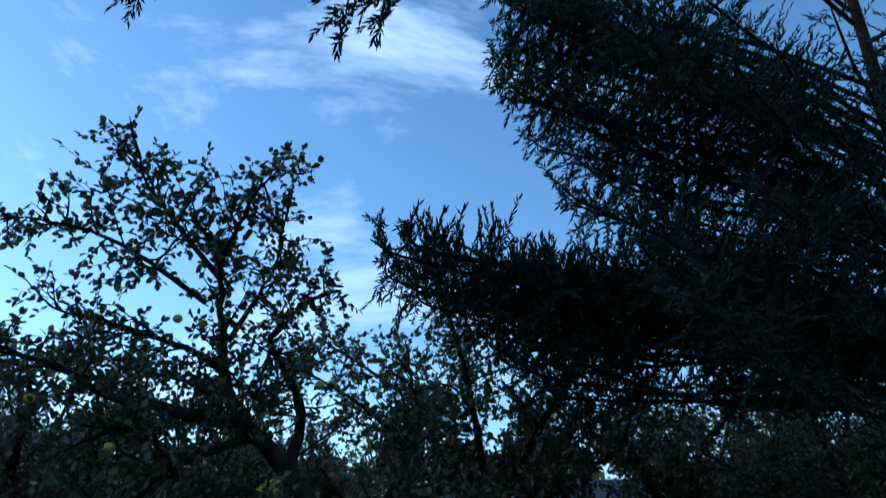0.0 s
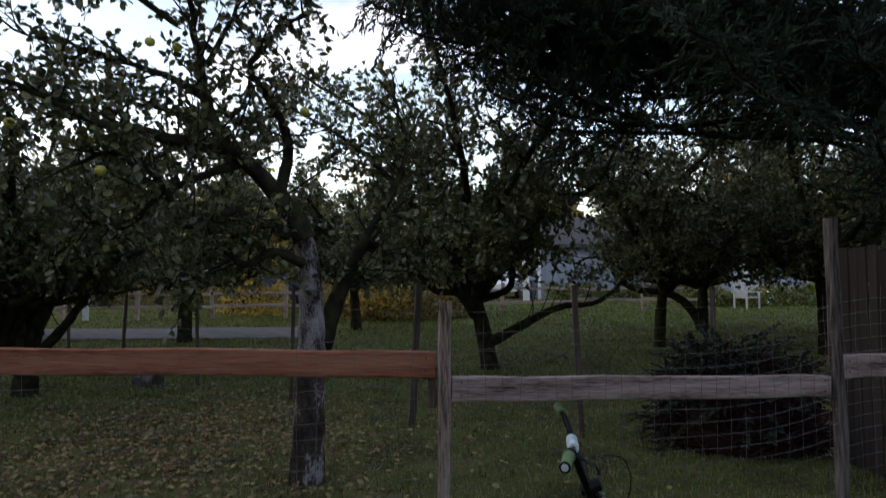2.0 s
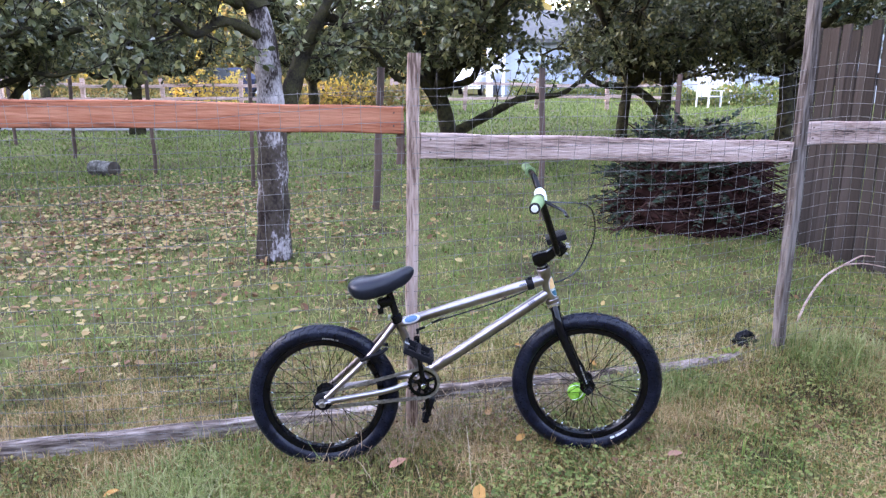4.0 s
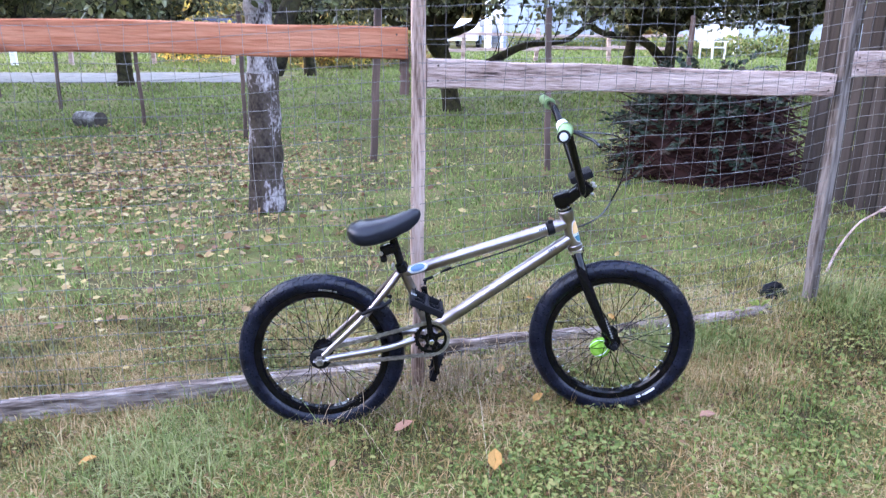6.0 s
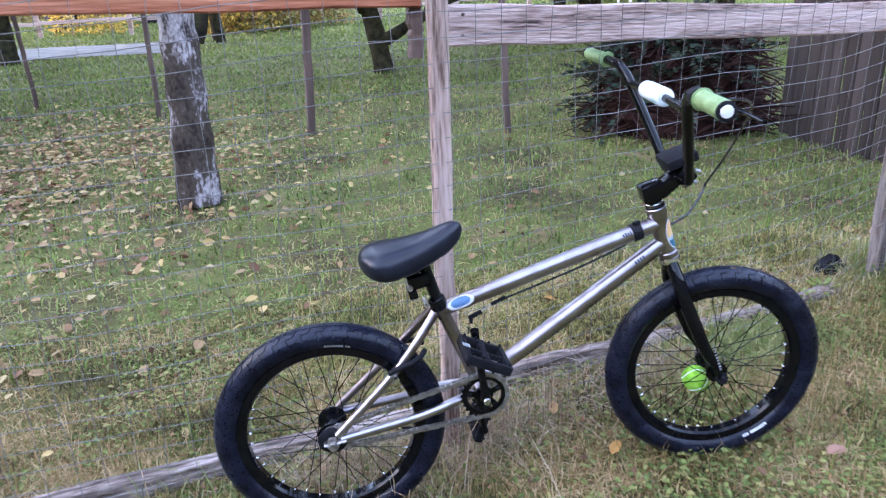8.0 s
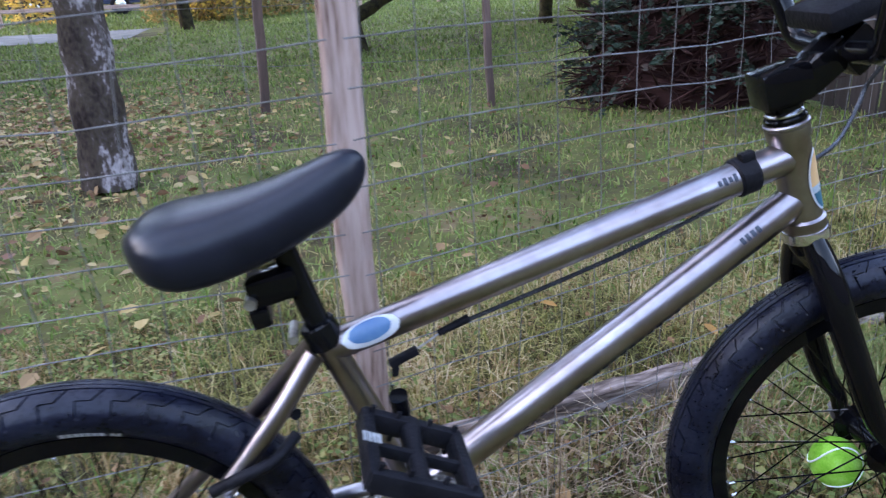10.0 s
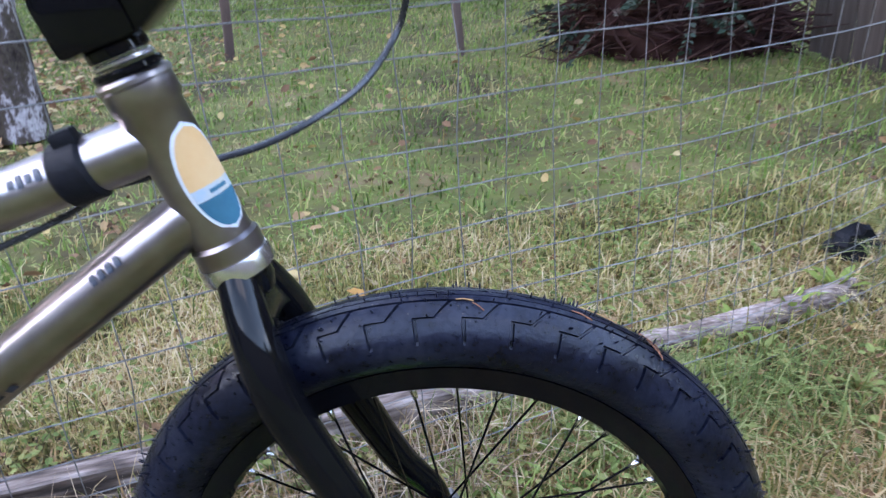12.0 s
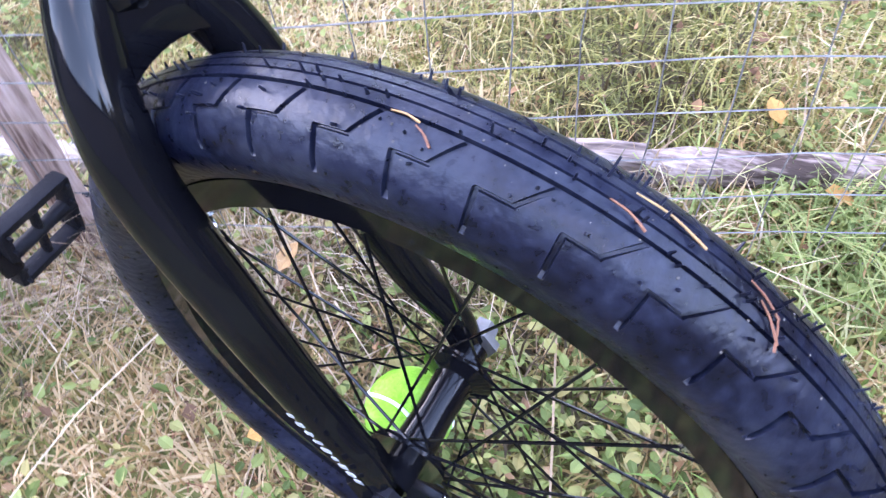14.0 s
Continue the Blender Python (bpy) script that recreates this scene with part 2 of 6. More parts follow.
M_DARK_BARK = mat("mossy_bark", [(0.01, 0.008, 0.006), (0.026, 0.021, 0.015), (0.04, 0.037, 0.016), (0.055, 0.045, 0.036)], 9, 0.95, bump=1.0, bump_scale=30, fine=0.5, spec=0.1)
M_TWIG = mat("twig_bark", [(0.015, 0.012, 0.01), (0.04, 0.032, 0.026)], 20, 0.9, spec=0.1)
M_FIR_BARK = mat("fir_bark", [(0.012, 0.008, 0.006), (0.035, 0.022, 0.018)], 10, 0.95, bump=1.0, bump_scale=30, stretch=(1, 1, 0.3), spec=0.1)
M_OLD_WOOD = mat("weathered_wood", [(0.07, 0.045, 0.04), (0.33, 0.215, 0.185), (0.47, 0.33, 0.292), (0.56, 0.41, 0.37), (0.6, 0.455, 0.415)], 16, 0.9, bump=0.9, bump_scale=90, stretch=(0.13, 1.6, 1.6), fine=0.7, random_by="object", spread=0.15, spec=0.1)
M_POST_WOOD = mat("post_wood", [(0.12, 0.07, 0.055), (0.31, 0.205, 0.168), (0.43, 0.3, 0.255), (0.5, 0.37, 0.325)], 10, 0.9, bump=0.6, bump_scale=60, stretch=(1.6, 1.6, 0.16), fine=0.8, spec=0.2)
M_ROTTEN = mat("rotting_wood", [(0.04, 0.03, 0.026), (0.11, 0.08, 0.068), (0.22, 0.17, 0.15), (0.36, 0.3, 0.275)], 7, 0.95, bump=1.0, bump_scale=40, stretch=(0.2, 1.4, 1.4), fine=0.9, spec=0.15)
M_NEW_WOOD = mat("cedar_board", [(0.12, 0.032, 0.018), (0.34, 0.105, 0.055), (0.42, 0.15, 0.085), (0.47, 0.19, 0.115)], 10, 0.8, fine=0.6, bump=0.5, bump_scale=70, stretch=(0.14, 1.8, 1.8), spec=0.2)
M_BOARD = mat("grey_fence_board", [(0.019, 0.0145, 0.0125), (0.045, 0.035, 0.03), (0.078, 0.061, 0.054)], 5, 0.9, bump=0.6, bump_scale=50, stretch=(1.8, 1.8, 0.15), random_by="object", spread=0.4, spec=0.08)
M_STAKE = mat("old_stake", [(0.05, 0.03, 0.025), (0.14, 0.085, 0.07)], 8, 0.9, bump=0.5, stretch=(1.5, 1.5, 0.2))
M_WIRE = mat("galvanised_wire", [(0.08, 0.075, 0.073), (0.19, 0.18, 0.175)], 30, 0.55, 0.3)
M_LOG_END = mat("log_end", [(0.03, 0.025, 0.02), (0.08, 0.06, 0.05)], 20, 0.9)
M_LOG = mat("pale_log_bark", [(0.04, 0.034, 0.032), (0.12, 0.11, 0.105), (0.34, 0.32, 0.31)], 9, 0.8, bump=0.6, fine=0.8)
M_ROAD = mat("gravel_drive", [(0.11, 0.11, 0.11), (0.16, 0.16, 0.155), (0.2, 0.195, 0.185)], 3, 0.95, bump=0.4, spec=0.1)
M_SIDING = mat("blue_siding", [(0.21, 0.25, 0.3), (0.27, 0.31, 0.37), (0.31, 0.35, 0.4)], 2, 0.7)
M_WHITE = mat("white_paint", [(0.7, 0.7, 0.7), (0.82, 0.82, 0.82)], 5, 0.5)
M_CHAIR = mat("weathered_white_paint", [(0.34, 0.35, 0.36), (0.5, 0.5, 0.5)], 8, 0.6)
M_ROOF = mat("dark_shingle", [(0.04, 0.04, 0.045), (0.09, 0.085, 0.08)], 6, 0.9, bump=0.5)
M_GLASS = mat("window_glass", [(0.02, 0.025, 0.03), (0.03, 0.035, 0.04)], 2, 0.08)
M_BRUSH = mat("brush_stem", [(0.01, 0.004, 0.004), (0.028, 0.011, 0.01), (0.05, 0.021, 0.018), (0.1, 0.055, 0.045)], 10, 0.9, random_by="island", spread=0.6, spec=0.15)
M_BRUSH_LEAF = leaf_mat("brush_foliage", [(0.01, 0.022, 0.013), (0.022, 0.042, 0.026), (0.045, 0.065, 0.048), (0.06, 0.035, 0.025)], 0.6, 0.15)
M_FRAME = mat("brushed_nickel", [(0.22, 0.18, 0.182), (0.3, 0.262, 0.27), (0.4, 0.375, 0.39)], 6, 0.29, 1.0, fine=0.3, rough_spread=0.03)
M_CHROME = mat("bright_steel", [(0.6, 0.6, 0.62), (0.75, 0.75, 0.76)], 30, 0.22, 1.0)
M_BLACK = mat("black_enamel", [(0.002, 0.002, 0.003), (0.004, 0.004, 0.005)], 20, 0.08, rough_spread=0.02, spec=0.2)
M_BLACK_MATT = mat("black_plastic", [(0.005, 0.005, 0.007), (0.012, 0.012, 0.015)], 25, 0.5, bump=0.15, bump_scale=200, spec=0.1)
M_TYRE = mat("tyre_rubber", [(0.0015, 0.002, 0.0055), (0.0032, 0.0042, 0.0105), (0.006, 0.0078, 0.017), (0.012, 0.0145, 0.025)], 22, 0.3, bump=0.1, bump_scale=180, fine=0.8, spec=0.22)
M_MUD = mat("dried_mud", [(0.05, 0.042, 0.034), (0.14, 0.125, 0.11)], 30, 0.95, spec=0.1)
M_SEAT = mat("black_vinyl", [(0.005, 0.006, 0.011), (0.01, 0.012, 0.02)], 20, 0.3, bump=0.03, bump_scale=400, rough_spread=0.03, spec=0.3)
M_CABLE = mat("cable_housing", [(0.015, 0.016, 0.02), (0.03, 0.032, 0.038)], 40, 0.25, spec=0.5)
M_CHAIN = mat("oiled_chain", [(0.16, 0.145, 0.13), (0.42, 0.39, 0.37)], 60, 0.35, 0.8)
M_GREEN_GRIP = mat("green_rubber_grip", [(0.11, 0.19, 0.07), (0.18, 0.28, 0.12)], 30, 0.55, bump=0.4, bump_scale=120)
M_WHITE_WRAP = mat("white_patterned_pad", [(0.75, 0.8, 0.82), (0.7, 0.78, 0.8), (0.25, 0.5, 0.55)], 18, 0.45)
M_BALL = mat("tennis_felt", [(0.14, 0.42, 0.03), (0.22, 0.52, 0.06), (0.3, 0.6, 0.14)], 40, 0.95, bump=0.5, bump_scale=300, spec=0.1)
M_SEAM = mat("white_seam", [(0.7, 0.8, 0.7), (0.8, 0.85, 0.8)], 20, 0.7)
M_BLUE = mat("blue_sticker", [(0.04, 0.13, 0.27), (0.09, 0.21, 0.34)], 20, 0.35)
M_STICKER = mat("white_sticker", [(0.5, 0.52, 0.54), (0.6, 0.61, 0.62)], 20, 0.4, spec=0.2)
M_ORANGE = mat("orange_sticker", [(0.6, 0.33, 0.14), (0.64, 0.4, 0.2)], 20, 0.4, spec=0.2)
M_TEAL = mat("teal_sticker", [(0.015, 0.085, 0.13), (0.025, 0.13, 0.18)], 20, 0.4, spec=0.2)
M_PALE_BLUE = mat("pale_blue_sticker", [(0.3, 0.4, 0.48), (0.5, 0.45, 0.36)], 60, 0.4, spec=0.2)
M_INK = mat("dark_lettering", [(0.01, 0.015, 0.03), (0.03, 0.04, 0.06)], 20, 0.4)
M_APPLE = mat("yellow_apple", [(0.5, 0.42, 0.06), (0.6, 0.5, 0.1)], 10, 0.4)
M_CAR_WHITE = mat("white_car_paint", [(0.75, 0.76, 0.78), (0.82, 0.82, 0.84)], 3, 0.25)
M_CAR_DARK = mat("dark_blue_car_paint", [(0.02, 0.03, 0.07), (0.04, 0.05, 0.1)], 3, 0.25)
M_RED_LEAF = mat("red_leaf", [(0.2, 0.085, 0.055), (0.3, 0.145, 0.09)], 30, 0.7)

M_STRAW = mat("dry_straw", [(0.26, 0.13, 0.06), (0.38, 0.23, 0.1)], 30, 0.7, spec=0.2)
M_GREY_POST = mat("grey_post_wood", [(0.034, 0.024, 0.02), (0.09, 0.069, 0.06), (0.145, 0.116, 0.104), (0.21, 0.174, 0.159)], 6, 0.9, bump=0.7, bump_scale=60, stretch=(1.6, 1.6, 0.16), fine=0.9, spec=0.1)
M_PALE_BARK = mat("pale_flaking_bark", [(0.02, 0.014, 0.013), (0.045, 0.033, 0.031), (0.2, 0.172, 0.168), (0.31, 0.27, 0.265), (0.4, 0.355, 0.35)], 9, 0.9, bump=1.0, bump_scale=35, stretch=(1, 1, 0.5), fine=0.5, spec=0.15)
M_ADDED_WALL = mat("added_wall_boards", [(0.09, 0.075, 0.065), (0.13, 0.11, 0.1), (0.16, 0.14, 0.125)], 3, 0.85, bump=0.4, stretch=(0.3, 1, 4), spec=0.15)
M_LETTER = mat("worn_lettering", [(0.2, 0.21, 0.21), (0.36, 0.37, 0.37)], 90, 0.6)
M_BROWN_NEEDLE = mat("brown_fir_needle", [(0.13, 0.05, 0.03), (0.22, 0.09, 0.05)], 30, 0.7, spec=0.2)
M_TAN_LEAF = mat("tan_leaf", [(0.26, 0.12, 0.035), (0.36, 0.19, 0.06)], 30, 0.75, spec=0.15)
M_POLE = mat("rotting_pole_bark", [(0.05, 0.034, 0.028), (0.125, 0.09, 0.076), (0.22, 0.165, 0.145), (0.34, 0.27, 0.245)], 12, 0.95, bump=1.0, bump_scale=40, stretch=(0.4, 1.4, 1.4), fine=0.9, spec=0.12)
M_NAIL = mat("rusty_nail", [(0.06, 0.035, 0.025), (0.14, 0.09, 0.07)], 60, 0.6, 0.5)


# ---- ground ----
def make_ground():
    xs = np.concatenate([-np.geomspace(600, 8, 24), np.arange(-7.6, 7.61, 0.2), np.geomspace(8, 600, 24)])
    ys = np.concatenate([-np.geomspace(600, 1.2, 22), np.arange(-1, 9.01, 0.2), np.geomspace(9.4, 900, 40)])
    X, Y = np.meshgrid(xs, ys)
    verts = np.stack([X, Y, ground_z(X, Y)], -1).reshape(-1, 3)
    w = len(xs)
    faces = np.array([(j * w + i, j * w + i + 1, (j + 1) * w + i + 1, (j + 1) * w + i) for j in range(len(ys) - 1) for i in range(w - 1)])
    ob = part("ground", quick_mesh("ground", verts, faces, True), M_LAWN)
    return tagged(ob, "damp autumn lawn of patchy green and straw grass", "lawn", kind="structure")


ground = make_ground()


def make_road():
    geo = Geo()
    xs = np.arange(-60, -1.9, 1.5)
    near = 17.2 + 0.02 * (xs + 5) ** 2 * 0.02
    rows = [np.stack([xs, near + k * 1.0, ground_z(xs, near + k * 1.0) + 0.02], -1) for k in range(4)]
    n = len(xs)
    geo.add(np.concatenate(rows), [(k * n + i, k * n + i + 1, (k + 1) * n + i + 1, (k + 1) * n + i) for k in range(3) for i in range(n - 1)])
    return tagged(part("road", geo, M_ROAD), "pale grey gravel drive behind the orchard", "road", kind="structure")


make_road()


# unseen wall added behind the lawn's near end to block southern sky light
def make_added_wall():
    wall = Geo().box((40, 0.25, 6.0), pose(0, -9.1, 2.9))
    tagged(part("added_wall_south", wall, M_ADDED_WALL, smooth=False), "unseen brown boarded wall added to block sky light", "wall", kind="structure")
    eave = Geo().box((40.6, 0.9, 0.12), pose(0, -8.9, 5.96))
    tagged(part("trim", eave, M_ADDED_WALL, smooth=False), "unseen brown eave on top of the added wall", "eave", kind="structure")


make_added_wall()


# ---- the wire fence with its posts and rails ----
FENCE_TURN = 14.5
P1, P2 = (0.047, 2.625), (1.752, 3.085)


def wood_beam(length, height, thick, seed, bevel=0.004, warp=0.004):
    """A sawn board along x, with slightly uneven edges."""
    rnd = random.Random(seed)
    geo = Geo()
    n = 12
    verts, faces = [], []
    for i in range(n + 1):
        x = length * (i / n - 0.5)
        dz, dy = rnd.uniform(-warp, warp), rnd.uniform(-warp, warp) * 0.5
        c = bevel
        for y, z in ((-1, -1), (1, -1), (1, 1), (-1, 1)):
            hy, hz = thick / 2, height / 2
            pair = [(y * (hy - c), z * hz), (y * hy, z * (hz - c))]
            if (y, z) in ((1, -1), (-1, 1)):
                pass
            else:
                pair = pair[::-1] if (y, z) in ((-1, -1), (1, 1)) else pair
            for py, pz in pair:
                verts.append((x, py + dy, pz + dz))
    for i in range(n):
        for j in range(8):
            faces.append((i * 8 + j, i * 8 + (j + 1) % 8, (i + 1) * 8 + (j + 1) % 8, (i + 1) * 8 + j))
    faces += [tuple(range(8))[::-1], tuple(range(n * 8, n * 8 + 8))]
    return geo.add(verts, faces)


def upright(name, x, y, top, width, depth, material, label, lean=0.0, seed=1, turn=0.0, bottom=-0.1, category="fence post"):
    length = top - bottom
    geo = wood_beam(length, width, depth, seed, 0.005, 0.005).moved(pose(0, 0, 0, 0, -90, 0))
    ob = part(name, geo, material, m=pose(x, y, (top + bottom) / 2, 0, lean, turn), smooth=False)
    return tagged(ob, label, category)


post_a = upright("fence_post", P1[0], P1[1], 1.444, 0.046, 0.036, M_POST_WOOD, "pale weathered wooden fence post behind the bicycle", 0.6, 3, 0)
post_b = upright("fence_post", P2[0] + 0.03, P2[1] + 0.01, 1.79, 0.045, 0.048, M_GREY_POST, "tall grey weathered square fence post", -0.4, 4, 14)
post_d = upright("fence_post", -2.45, 2.66, 1.42, 0.06, 0.07, M_POST_WOOD, "pale weathered wooden fence post beside the lawn", 0.3, 6, 0)


def rail(a, b, height, thick, material, label, seed, name="fence_rail"):
    a, b = Vector(a), Vector(b)
    d = b - a
    m = Matrix.Translation((a + b) / 2) @ pose(0, 0, 0, 0, -math.degrees(math.atan2(d.z, d.xy.length)), math.degrees(math.atan2(d.y, d.x)))
    beam = tagged(part(name, wood_beam(d.length, height, thick, seed), material, m=m, smooth=False), label, "fence rail")
    if name == "fence_rail":
        for x in (-d.length / 2 + 0.035, d.length / 2 - 0.035):
            for z in (-0.022, 0.024):
                part("nail_head", Geo().tube([(x, -thick / 2 - 0.0045, z), (x, -thick / 2 + 0.004, z)], 0.0035, 8), M_NAIL, beam)
    return beam


rail((-2.5, 2.648, 1.258), (0.018, 2.648, 1.215), 0.096, 0.038, M_NEW_WOOD, "new reddish cedar rail nailed to the post", 11)
rail((0.075, 2.655, 1.122), (1.735, 3.09, 1.058), 0.092, 0.038, M_OLD_WOOD, "weathered pinkish grey rail between two posts", 12)
rail((1.795, 3.102, 1.138), (3.5, 3.55, 1.13), 0.1, 0.038, M_OLD_WOOD, "weathered grey rail beyond the tall post", 13)
block = part("rail_block", wood_beam(0.15, 0.03, 0.05, 14).moved(pose(0, 0, 0, 0, 90, 0)), M_STAKE, m=pose(0.008, 2.672, 1.13), smooth=False)
tagged(block, "dark end of an old rail behind the post", "wood block")

# boards on the ground along the wire
rail((-2.6, 2.44, -0.03), (0.0, 2.78, 0.0), 0.095, 0.045, M_ROTTEN, "weathered grey ground board under the wire", 15, "ground_board")
rail((0.05, 2.835, 0.045), (0.74, 2.93, 0.05), 0.1, 0.04, M_ROTTEN, "brown weathered ground board behind the bicycle", 16, "ground_board")


def make_sill_log():
    pts = smooth_path([(0.7, 2.93, 0.062), (0.95, 2.98, 0.068), (1.28, 3.03, 0.075), (1.6, 3.08, 0.09)])
    rnd = np.random.default_rng(3)
    geo = Geo().tube(pts, 0.027 + rnd.uniform(-0.005, 0.005, len(pts)), 10)
    return tagged(part("rotten_pole", geo, M_POLE), "thin grey rotting pole under the wire", "pole")


make_sill_log()


def wire_panel(a, b, top, label, seed, gap=0.07, skew=0.0):
    """Welded mesh: upright wires joined to level ones, a little slack."""
    a, b = np.array(a, float), np.array(b, float)
    length = np.linalg.norm(b - a)
    rnd = np.random.default_rng(seed)
    mesh_thing = thing("wire_fence", label, "wire fence")
    p, q = rnd.uniform(0, 6, 2)

    def place(s, h):
        base = a + (b - a) * s / length
        out = 0.006 * np.sin(2.3 * s + p) + 0.006 * np.sin(5 * h + q + 3 * s) * (h > 0.05)
        sag = skew * s / length - 0.012 * np.sin(np.pi * s / length) * h + 0.004 * np.sin(7 * s + 9 * h)
        n = np.array([-(b - a)[1], (b - a)[0]]) / length
        xy = base + n * out
        return (xy[0], xy[1], float(ground_z(xy[0], xy[1])) + 0.02 + h + sag)

    heights = np.arange(0, top + 0.001, 0.056)
    for h in heights:
        ss = np.linspace(0, length, max(12, int(length / 0.09)))
        part("level_wire", Geo().tube([place(s, h + rnd.normal(0, 0.0012)) for s in ss], 0.001, 4, False), M_WIRE, mesh_thing)
    for s in np.arange(0.02, length, gap):
        hs = np.linspace(0, top, 14)
        wob = rnd.normal(0, 0.0035, 14)
        part("upright_wire", Geo().tube([place(s + wv, h) for h, wv in zip(hs, wob)], 0.0008, 4, False), M_WIRE, mesh_thing)
    return mesh_thing


wire_panel((-2.6, 2.605), (0.03, 2.585), 1.3, "galvanised wire mesh fence under the cedar rail", 1)
wire_panel((0.05, 2.58), (1.74, 3.04), 1.34, "slack galvanised wire mesh fence between two posts", 2)
wire_panel((1.78, 3.055), (3.5, 3.5), 1.34, "galvanised wire mesh fence beyond the tall post", 3)


# ---- board fence on the right ----
def make_board_fence():
    fence = thing("board_fence", "tall fence of grey weathered vertical boards", "fence")
    shapes = []
    for k in range(5):
        shapes.append(wood_beam(1.7 + 0.03 * k, 0.099, 0.018, 40 + k, 0.003, 0.002).moved(pose(0, 0, 0, 0, -90, 0)).mesh("board", False))
    a, b = np.array((3.36, 5.8)), np.array((3.46, 2.6))
    d = (b - a) / np.linalg.norm(b - a)
    turn = math.degrees(math.atan2(d[1], d[0]))
    rnd = random.Random(8)
    for i in range(28):
        x, y = a + d * (0.06 + i * 0.113) + (rnd.uniform(-0.008, 0.008), 0)
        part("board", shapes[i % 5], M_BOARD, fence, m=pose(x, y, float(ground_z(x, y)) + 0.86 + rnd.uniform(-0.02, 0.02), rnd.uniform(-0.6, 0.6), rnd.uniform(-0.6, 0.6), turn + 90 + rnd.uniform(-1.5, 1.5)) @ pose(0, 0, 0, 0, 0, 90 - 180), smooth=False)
    for z in (0.4, 1.4):
        c = (a + b) / 2
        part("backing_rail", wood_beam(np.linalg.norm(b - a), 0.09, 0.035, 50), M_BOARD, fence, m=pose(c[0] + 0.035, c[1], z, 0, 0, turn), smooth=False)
    return fence


make_board_fence()

# bare stick in the grass by the tall post
stick = Geo().tube(smooth_path([(2.1, 3.48, 0.06), (2.17, 3.5, 0.23), (2.25, 3.5, 0.36), (2.35, 3.5, 0.425), (2.41, 3.5, 0.46)]), np.linspace(0.007, 0.004, 21), 8)
stick.tube(smooth_path([(2.35, 3.5, 0.425), (2.46, 3.5, 0.43), (2.62, 3.5, 0.4)]), np.linspace(0.005, 0.002, 11), 6)
stick.tube(smooth_path([(2.41, 3.5, 0.46), (2.44, 3.49, 0.475), (2.5, 3.48, 0.47)]), np.linspace(0.004, 0.002, 11), 6)
tagged(part("fallen_branch", stick, M_OLD_WOOD), "bare bleached branch leaning in long grass", "branch")


# ---- stakes of the old inner fence ----
def make_stakes():
    spots = [(1.41, 6.72, 1.45, -2, 0.05), (-0.17, 7.6, 1.5, 3, 0.07), (-1.8, 9.15, 1.5, 1, 0.045), (-3.43, 10.35, 1.45, -1, 0.045), (-5.35, 12.3, 1.5, 2, 0.05), (-7.3, 14.2, 1.5, -1, 0.05), (3.0, 7.4, 1.4, 1, 0.05)]
    for i, (x, y, h, lean, w) in enumerate(spots):
        z = float(ground_z(x, y))
        ob = upright("fence_stake", x, y, z + h, w, w, M_STAKE, "dark weathered stake of an old inner fence", lean, 60 + i, 10 * i, z - 0.1, "fence stake")
        tagged(ob, group="stakes of the inner fence")
    geo = Geo()
    line = [(s[0], s[1], float(ground_z(s[0], s[1]))) for s in sorted(spots)]
    for h in (0.35, 0.8, 1.2):
        geo.tube([(x, y, z + h) for x, y, z in line], 0.0022, 4, False)
    tagged(part("stake_wire", geo, M_WIRE), "thin wires strung between old stakes", "wire")


make_stakes()

# ---- log on the lawn ----
log = thing("log", "short pale log lying among fallen leaves", "log", pose(-4.14, 10.35, float(ground_z(-4.14, 10.35)) + 0.09, 0, 0, -32) @ Matrix.Scale(0.88, 4))
part("bark", Geo().tube([(-0.26, 0, 0), (-0.1, 0, 0.005), (0.1, 0, 0), (0.25, 0, 0.01)], [0.125, 0.13, 0.128, 0.12], 16, False), M_LOG, log)
part("cut_end", Geo().lathe([(0.0, 0), (0.1, 0.004), (0.119, 0.0)], 16).moved(pose(0.25, 0, 0.01, 0, 0, -90)), M_LOG_END, log, "dark hollow cut end")
part("cut_end", Geo().lathe([(0.0, 0), (0.1, 0.004), (0.124, 0.0)], 16).moved(pose(-0.26, 0, 0, 0, 0, 90)), M_LOG_END, log, "dark cut end")


